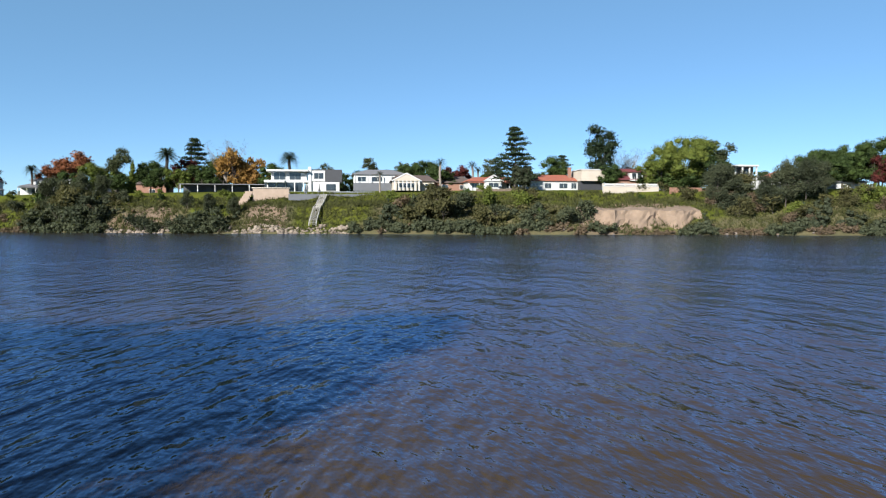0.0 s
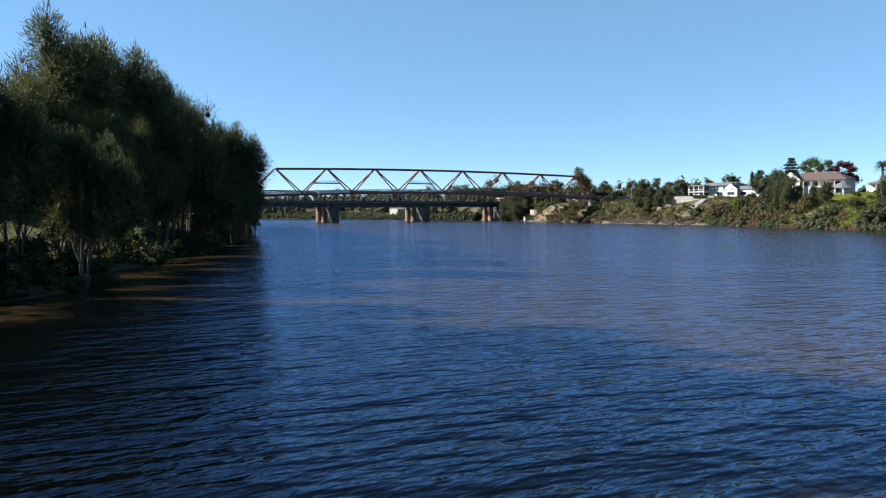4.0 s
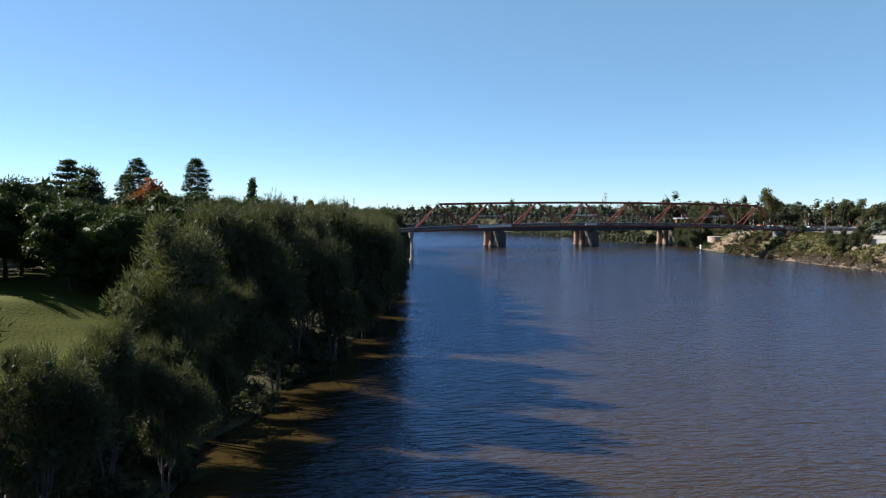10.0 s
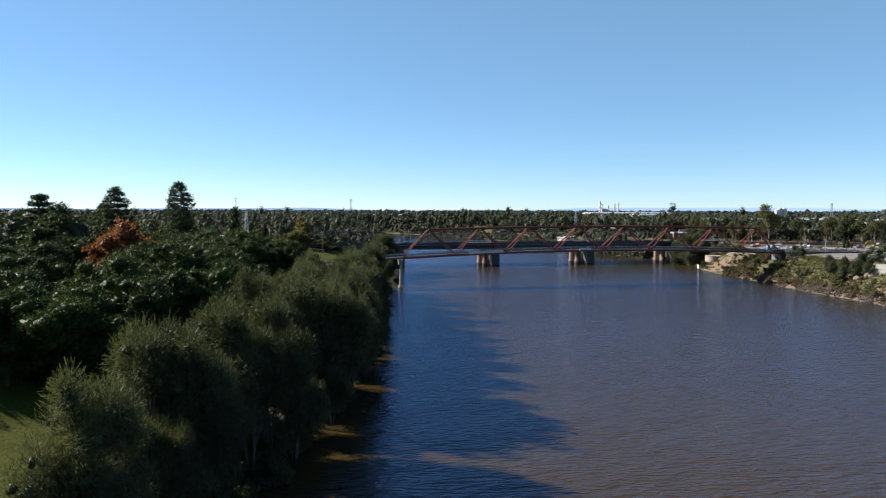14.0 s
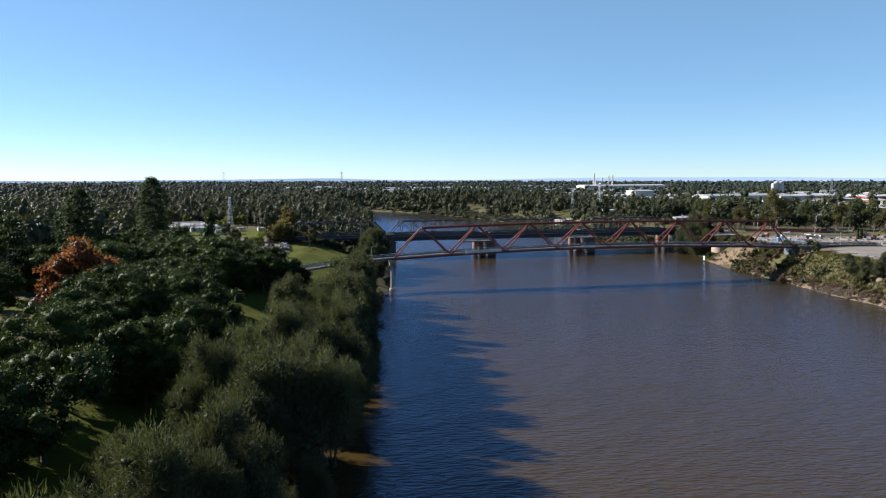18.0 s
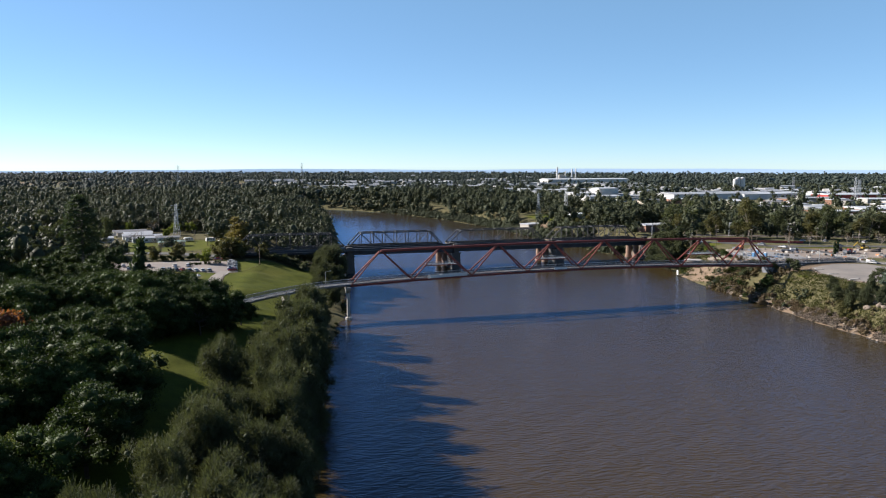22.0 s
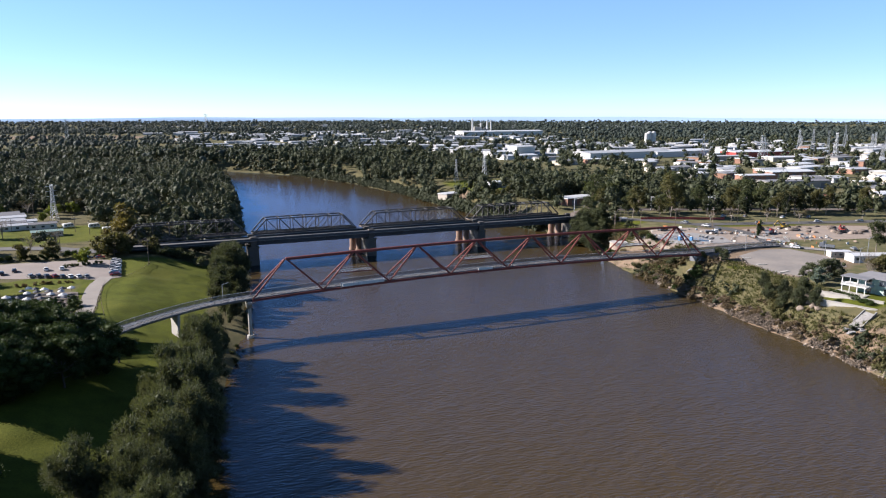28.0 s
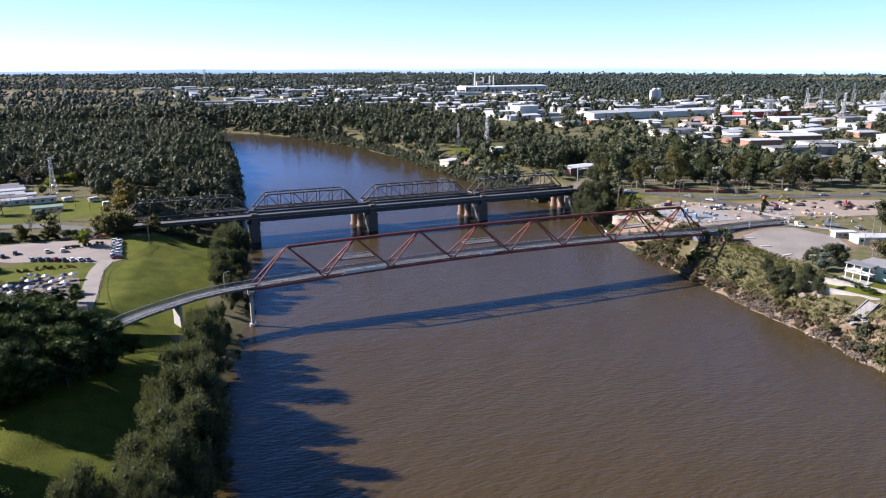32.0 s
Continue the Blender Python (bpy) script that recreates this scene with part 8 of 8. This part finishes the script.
SPOTS = BUILT + [(250, 176, 20), (200, 300, 18), (-86, 216, 14), (-112, 262, 16), (-128, 240, 14), (-142, 245, 18), (-81, 234, 8), (-120, 225, 18), (-155, 235, 14)]
xs, ys = scatter(5400, -420, 90, 150, 800, lambda x, y, s, sd: (sd < 0) & (s > 4) & ((y > 205) | (x < -150)) & ~((x > -170) & (x < -60) & (y < 285)))
woods("woodland", xs, ys, 8.6, 4, 240, "dense dark green woodland on the flat river bank", "farwood", 1.2, 0.085)
xs, ys = scatter(1500, -700, -130, -350, 300, lambda x, y, s, sd: (sd < 0) & (s > 125) & ~((x > -175) & (y > 200)))
woods("park_woodland", xs, ys, 9.5, 4, 90, "dense dark trees behind the park", "farwood", 1.25, 0.15)
xs, ys = scatter(1500, 150, 520, 150, 760, lambda x, y, s, sd: (sd > 0) & (s < 85 + 0.12 * y) & clear(x, y, SPOTS + [(250, 320, 42), (330, 640, 40), (330, 300, 40)]))
woods("river_woodland", xs, ys, 10.0, 4, 240, "mixed grey-green woodland along the far river bank", "farwood", 1.15, 0.085)
xs, ys = scatter(2300, 300, 1300, -60, 1000, lambda x, y, s, sd: (sd > 0) & (s > 60) & ((s > 130) | (y < 150)) & clear(x, y, SPOTS) & (np.abs(y - (70 - 0.4 * (x - 330))) > 12) & ((y > 110 - 0.3 * (x - 300)) | (x > 390)))
woods("district_trees", xs, ys, 8.8, 3, 80, "gum trees scattered between industrial roofs", "farwood", 1.05, 0.15)
xs, ys = scatter(900, 214, 430, 60, 235, lambda x, y, s, sd: (sd > 0) & (s > 30) & (y > 118 - 0.36 * (x - 250)) & (np.abs(y - (146 - 0.42 * (x - 240))) > 7) & clear(x, y, SPOTS))
woods("roadside_woodland", xs[:210], ys[:210], 8.0, 5, 170, "grey-green gum trees crowded along the railway", "farwood", 1.15, 0.13)
xs, ys = scatter(420, -185, 10, 132, 215, lambda x, y, s, sd: (sd < 0) & (s > 10) & (np.abs(y - (145 + 0.3 * (-78 - x))) > 9) & clear(x, y, SPOTS + [(-92, 200, 36), (-64, 168, 24), (-95, 168, 24), (-110, 236, 24), (-62, 205, 20), (-60, 190, 9), (-68, 196, 6), (-44, 156, 7)]))
woods("approach_trees", xs[:120], ys[:120], 7.0, 4, 110, "mixed trees and scrub beside the bridge road", "farwood", 0.95, 0.14)
fr = np.random.default_rng(12)
ys = fr.uniform(150, 640, 3000)
yy = np.arange(146, 646, 4.0)
xr, xl = [shore_x(q, 1) for q in yy], [shore_x(q, -1) for q in yy]
xs = np.where(fr.random(3000) < 0.7, np.interp(ys, yy, xr) + 9 * fr.random(3000) - 1, np.interp(ys, yy, xl) - 8 * fr.random(3000) + 1)
bx, by = fr.uniform(-300, 260, 9000), fr.uniform(560, 940, 9000)
bs, bd = shore(bx, by)
near_edge = (bs > -0.5) & (bs < 11)
xs, ys = np.concatenate([xs, bx[near_edge]]), np.concatenate([ys, by[near_edge]])
woods("waterline_scrub", xs, ys, 4.0, 3, 60, "low dark scrub overhanging the river's edge", "farwood", 0.8, 0.14)
xs, ys = scatter(1900, -420, 240, 640, 980, lambda x, y, s, sd: (sd > 0) & (s < 170) & clear(x, y, SPOTS))
woods("bend_woodland", xs, ys, 9.0, 4, 60, "dark woods round the bend of the river", "farwood", 1.1, 0.15)
xs, ys = scatter(15000, -2400, 2600, 700, 2600, lambda x, y, s, sd: (s > 6) & clear(x, y, SPOTS) & ~((np.abs(y - 1790 + 0.3 * x) < 130) & (x < 150) & (x > -900)) & ((x < 100) | (x > 1100) | (np.sin(x * 0.011) * np.sin(y * 0.009) > -0.25)))
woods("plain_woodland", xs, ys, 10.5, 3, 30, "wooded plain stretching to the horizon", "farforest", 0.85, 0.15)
xs, ys = scatter(15000, -4600, 4600, 2200, 4700, lambda x, y, s, sd: s > 6)
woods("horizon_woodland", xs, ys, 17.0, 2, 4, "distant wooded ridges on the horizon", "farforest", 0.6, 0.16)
xs, ys = scatter(1800, -4600, 4600, -1500, 2200, lambda x, y, s, sd: (s > 300) & ((x < -700) | (x > 1250)))
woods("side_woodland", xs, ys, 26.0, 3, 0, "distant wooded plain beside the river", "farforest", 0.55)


def tufts(n, seed):
    """Coarse grass and weeds on the far bank, as one mass."""
    r = np.random.default_rng(seed)
    ys = r.uniform(-490, 70, n)
    yy = np.arange(-492, 74, 2.0)
    xs = np.interp(ys, yy, [shore_x(q, 1) for q in yy]) + 0.8 + 29 * r.random(n) ** 1.15
    ok = ~((ys > -14) & (ys < 7)) & ~((ys > 24) & (ys < 58) & (r.random(n) < 0.85)) & ~((ys > -96) & (ys < -68) & (xs > 186))
    ok &= ~((ys > -112) & (ys < -18) & (xs - np.interp(ys, yy, [shore_x(q, 1) for q in yy]) < 5))
    xs, ys = xs[ok], ys[ok]
    z = ground_z(xs, ys)
    p = np.repeat(np.stack([xs, ys, z - 0.1], -1), 6, 0)
    m = len(p)
    p[:, :2] += r.normal(0, 0.35, (m, 2))
    a = np.stack([r.normal(0, 0.45, m), r.normal(0, 0.45, m), np.ones(m)], -1) * np.repeat(r.uniform(0.35, 1.25, len(xs)), 6)[:, None]
    s = np.cross(a, r.standard_normal((m, 3)))
    s *= (0.11 / np.linalg.norm(s, axis=1))[:, None]
    Q = np.stack([p - s, p + s, p + a], 1).reshape(-1, 3)
    o = new("bank_grass", np_mesh("bank_grass", Q, np.arange(len(Q)).reshape(-1, 3), M["bankgrass"]))
    return tagged(o, "coarse olive grass and weeds on the far bank", "grass", kind="stuff")


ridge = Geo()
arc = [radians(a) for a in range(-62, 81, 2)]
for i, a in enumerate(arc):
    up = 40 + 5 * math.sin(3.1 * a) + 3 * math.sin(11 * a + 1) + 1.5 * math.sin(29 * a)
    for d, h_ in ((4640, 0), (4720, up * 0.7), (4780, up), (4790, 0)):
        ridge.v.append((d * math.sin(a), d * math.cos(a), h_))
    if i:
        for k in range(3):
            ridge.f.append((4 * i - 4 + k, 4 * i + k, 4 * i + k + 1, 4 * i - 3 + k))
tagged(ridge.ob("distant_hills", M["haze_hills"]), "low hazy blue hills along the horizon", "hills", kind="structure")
tufts(26000, 401)
r_ = np.random.default_rng(56)
xs, ys = r_.uniform(181, 202, 260), r_.uniform(-14, 20, 260)
keep = (np.abs(ys) > 3.5) | (xs < 190)
woods("gully_scrub", xs[keep], ys[keep], 1.9, 4, 90, "dark scrub and weeds round the bridge abutment", "bankscrub", 0.8, 0.12)
r_ = np.random.default_rng(55)
ys = r_.uniform(-116, 22, 2300)
yy = np.arange(-120, 26, 2.0)
xs = np.interp(ys, yy, [shore_x(q, 1) for q in yy]) - 2.6 + 8.0 * r_.random(2300)
up = (ground_z(xs, ys) > -0.1) & (wob(xs, ys, 0.19, 5) + 0.6 * wob(xs, ys, 0.6, 2) > -0.25)
xs, ys = xs[up], ys[up]
woods("bank_debris", xs, ys, 1.3, 3, 60, "flood debris, roots and dead scrub along the waterline", "debris", 0.7, 0.16)
r_ = np.random.default_rng(58)
ys = r_.uniform(-490, -116, 2100)
yy = np.arange(-494, -110, 2.0)
xs = np.interp(ys, yy, [shore_x(q, 1) for q in yy]) + r_.uniform(-0.9, 1.9, len(ys))
open_shore = ((ys > -253) & (ys < -231)) | ((ys > -302) & (ys < -266)) | ((ys > -389) & (ys < -361) & (r_.random(len(ys)) < 0.6))
patch = wob(xs, ys, 0.16, 3) + 0.5 * wob(xs, ys, 0.5, 4)
dark = ~open_shore & (patch > -0.1)
woods("waterside_scrub", xs[dark], ys[dark], 2.0, 3, 90, "dark weeds and roots overhanging the far waterline", "sheoak", 0.8, 0.11)
light = ~open_shore & (patch < -0.25)
woods("waterside_weeds", xs[light], ys[light], 1.3, 3, 80, "dry brown weeds along the far waterline", "dryscrub", 0.7, 0.12)
r_ = np.random.default_rng(59)
ys = r_.uniform(-318, -120, 1500)
yy = np.arange(-322, -116, 2.0)
xs = np.interp(ys, yy, [shore_x(q, -1) for q in yy]) - r_.uniform(-1.5, 9.0, len(ys))
pick = (ground_z(xs, ys) > -0.1) & (wob(xs, ys, 0.2, 3) + 0.5 * wob(xs, ys, 0.6, 4) > -0.35) & (np.hypot(xs + 80, ys + 274) > 3.5)
woods("undergrowth", xs[pick], ys[pick], 1.1, 3, 70, "dark low undergrowth and roots under the she-oaks", "sheoak", 0.7, 0.14)
bx, by = BANK
patch = wob(bx, by, 0.13, 6) + 0.6 * wob(bx, by, 0.37, 8)
yy = np.arange(-492, 128, 2.0)
above = bx - np.interp(by, yy, [shore_x(q, 1) for q in yy])
dice = np.random.default_rng(61).random(len(bx))
for y0, y1, s0, s1, kind, share in BANK_ZONES:
    hit = (by >= y0) & (by < y1) & (above >= s0) & (above < s1)
    patch[hit & (dice >= share)] = np.nan
    turn = 0.5 * wob(bx, by, 0.4, 9)
    patch[hit & (dice < share)] = {"dark": 0.55, "olive": -0.05, "dry": -0.8, "": 0}[kind] + turn[hit & (dice < share)]
for name, pick, mat, size, lab in (("bank_scrub", patch > 0.25, "sheoak", 2.4, "dark green scrub on the far bank"), ("bank_weeds", (patch <= 0.25) & (patch > -0.35), "scrub", 1.8, "olive weeds on the far bank"),
                                   ("dry_bank_scrub", patch <= -0.35, "bankscrub", 1.6, "dry brown and olive scrub on the far bank")):
    woods(name, bx[pick], by[pick], size, 4, 96, lab, mat, 0.85, 0.1)
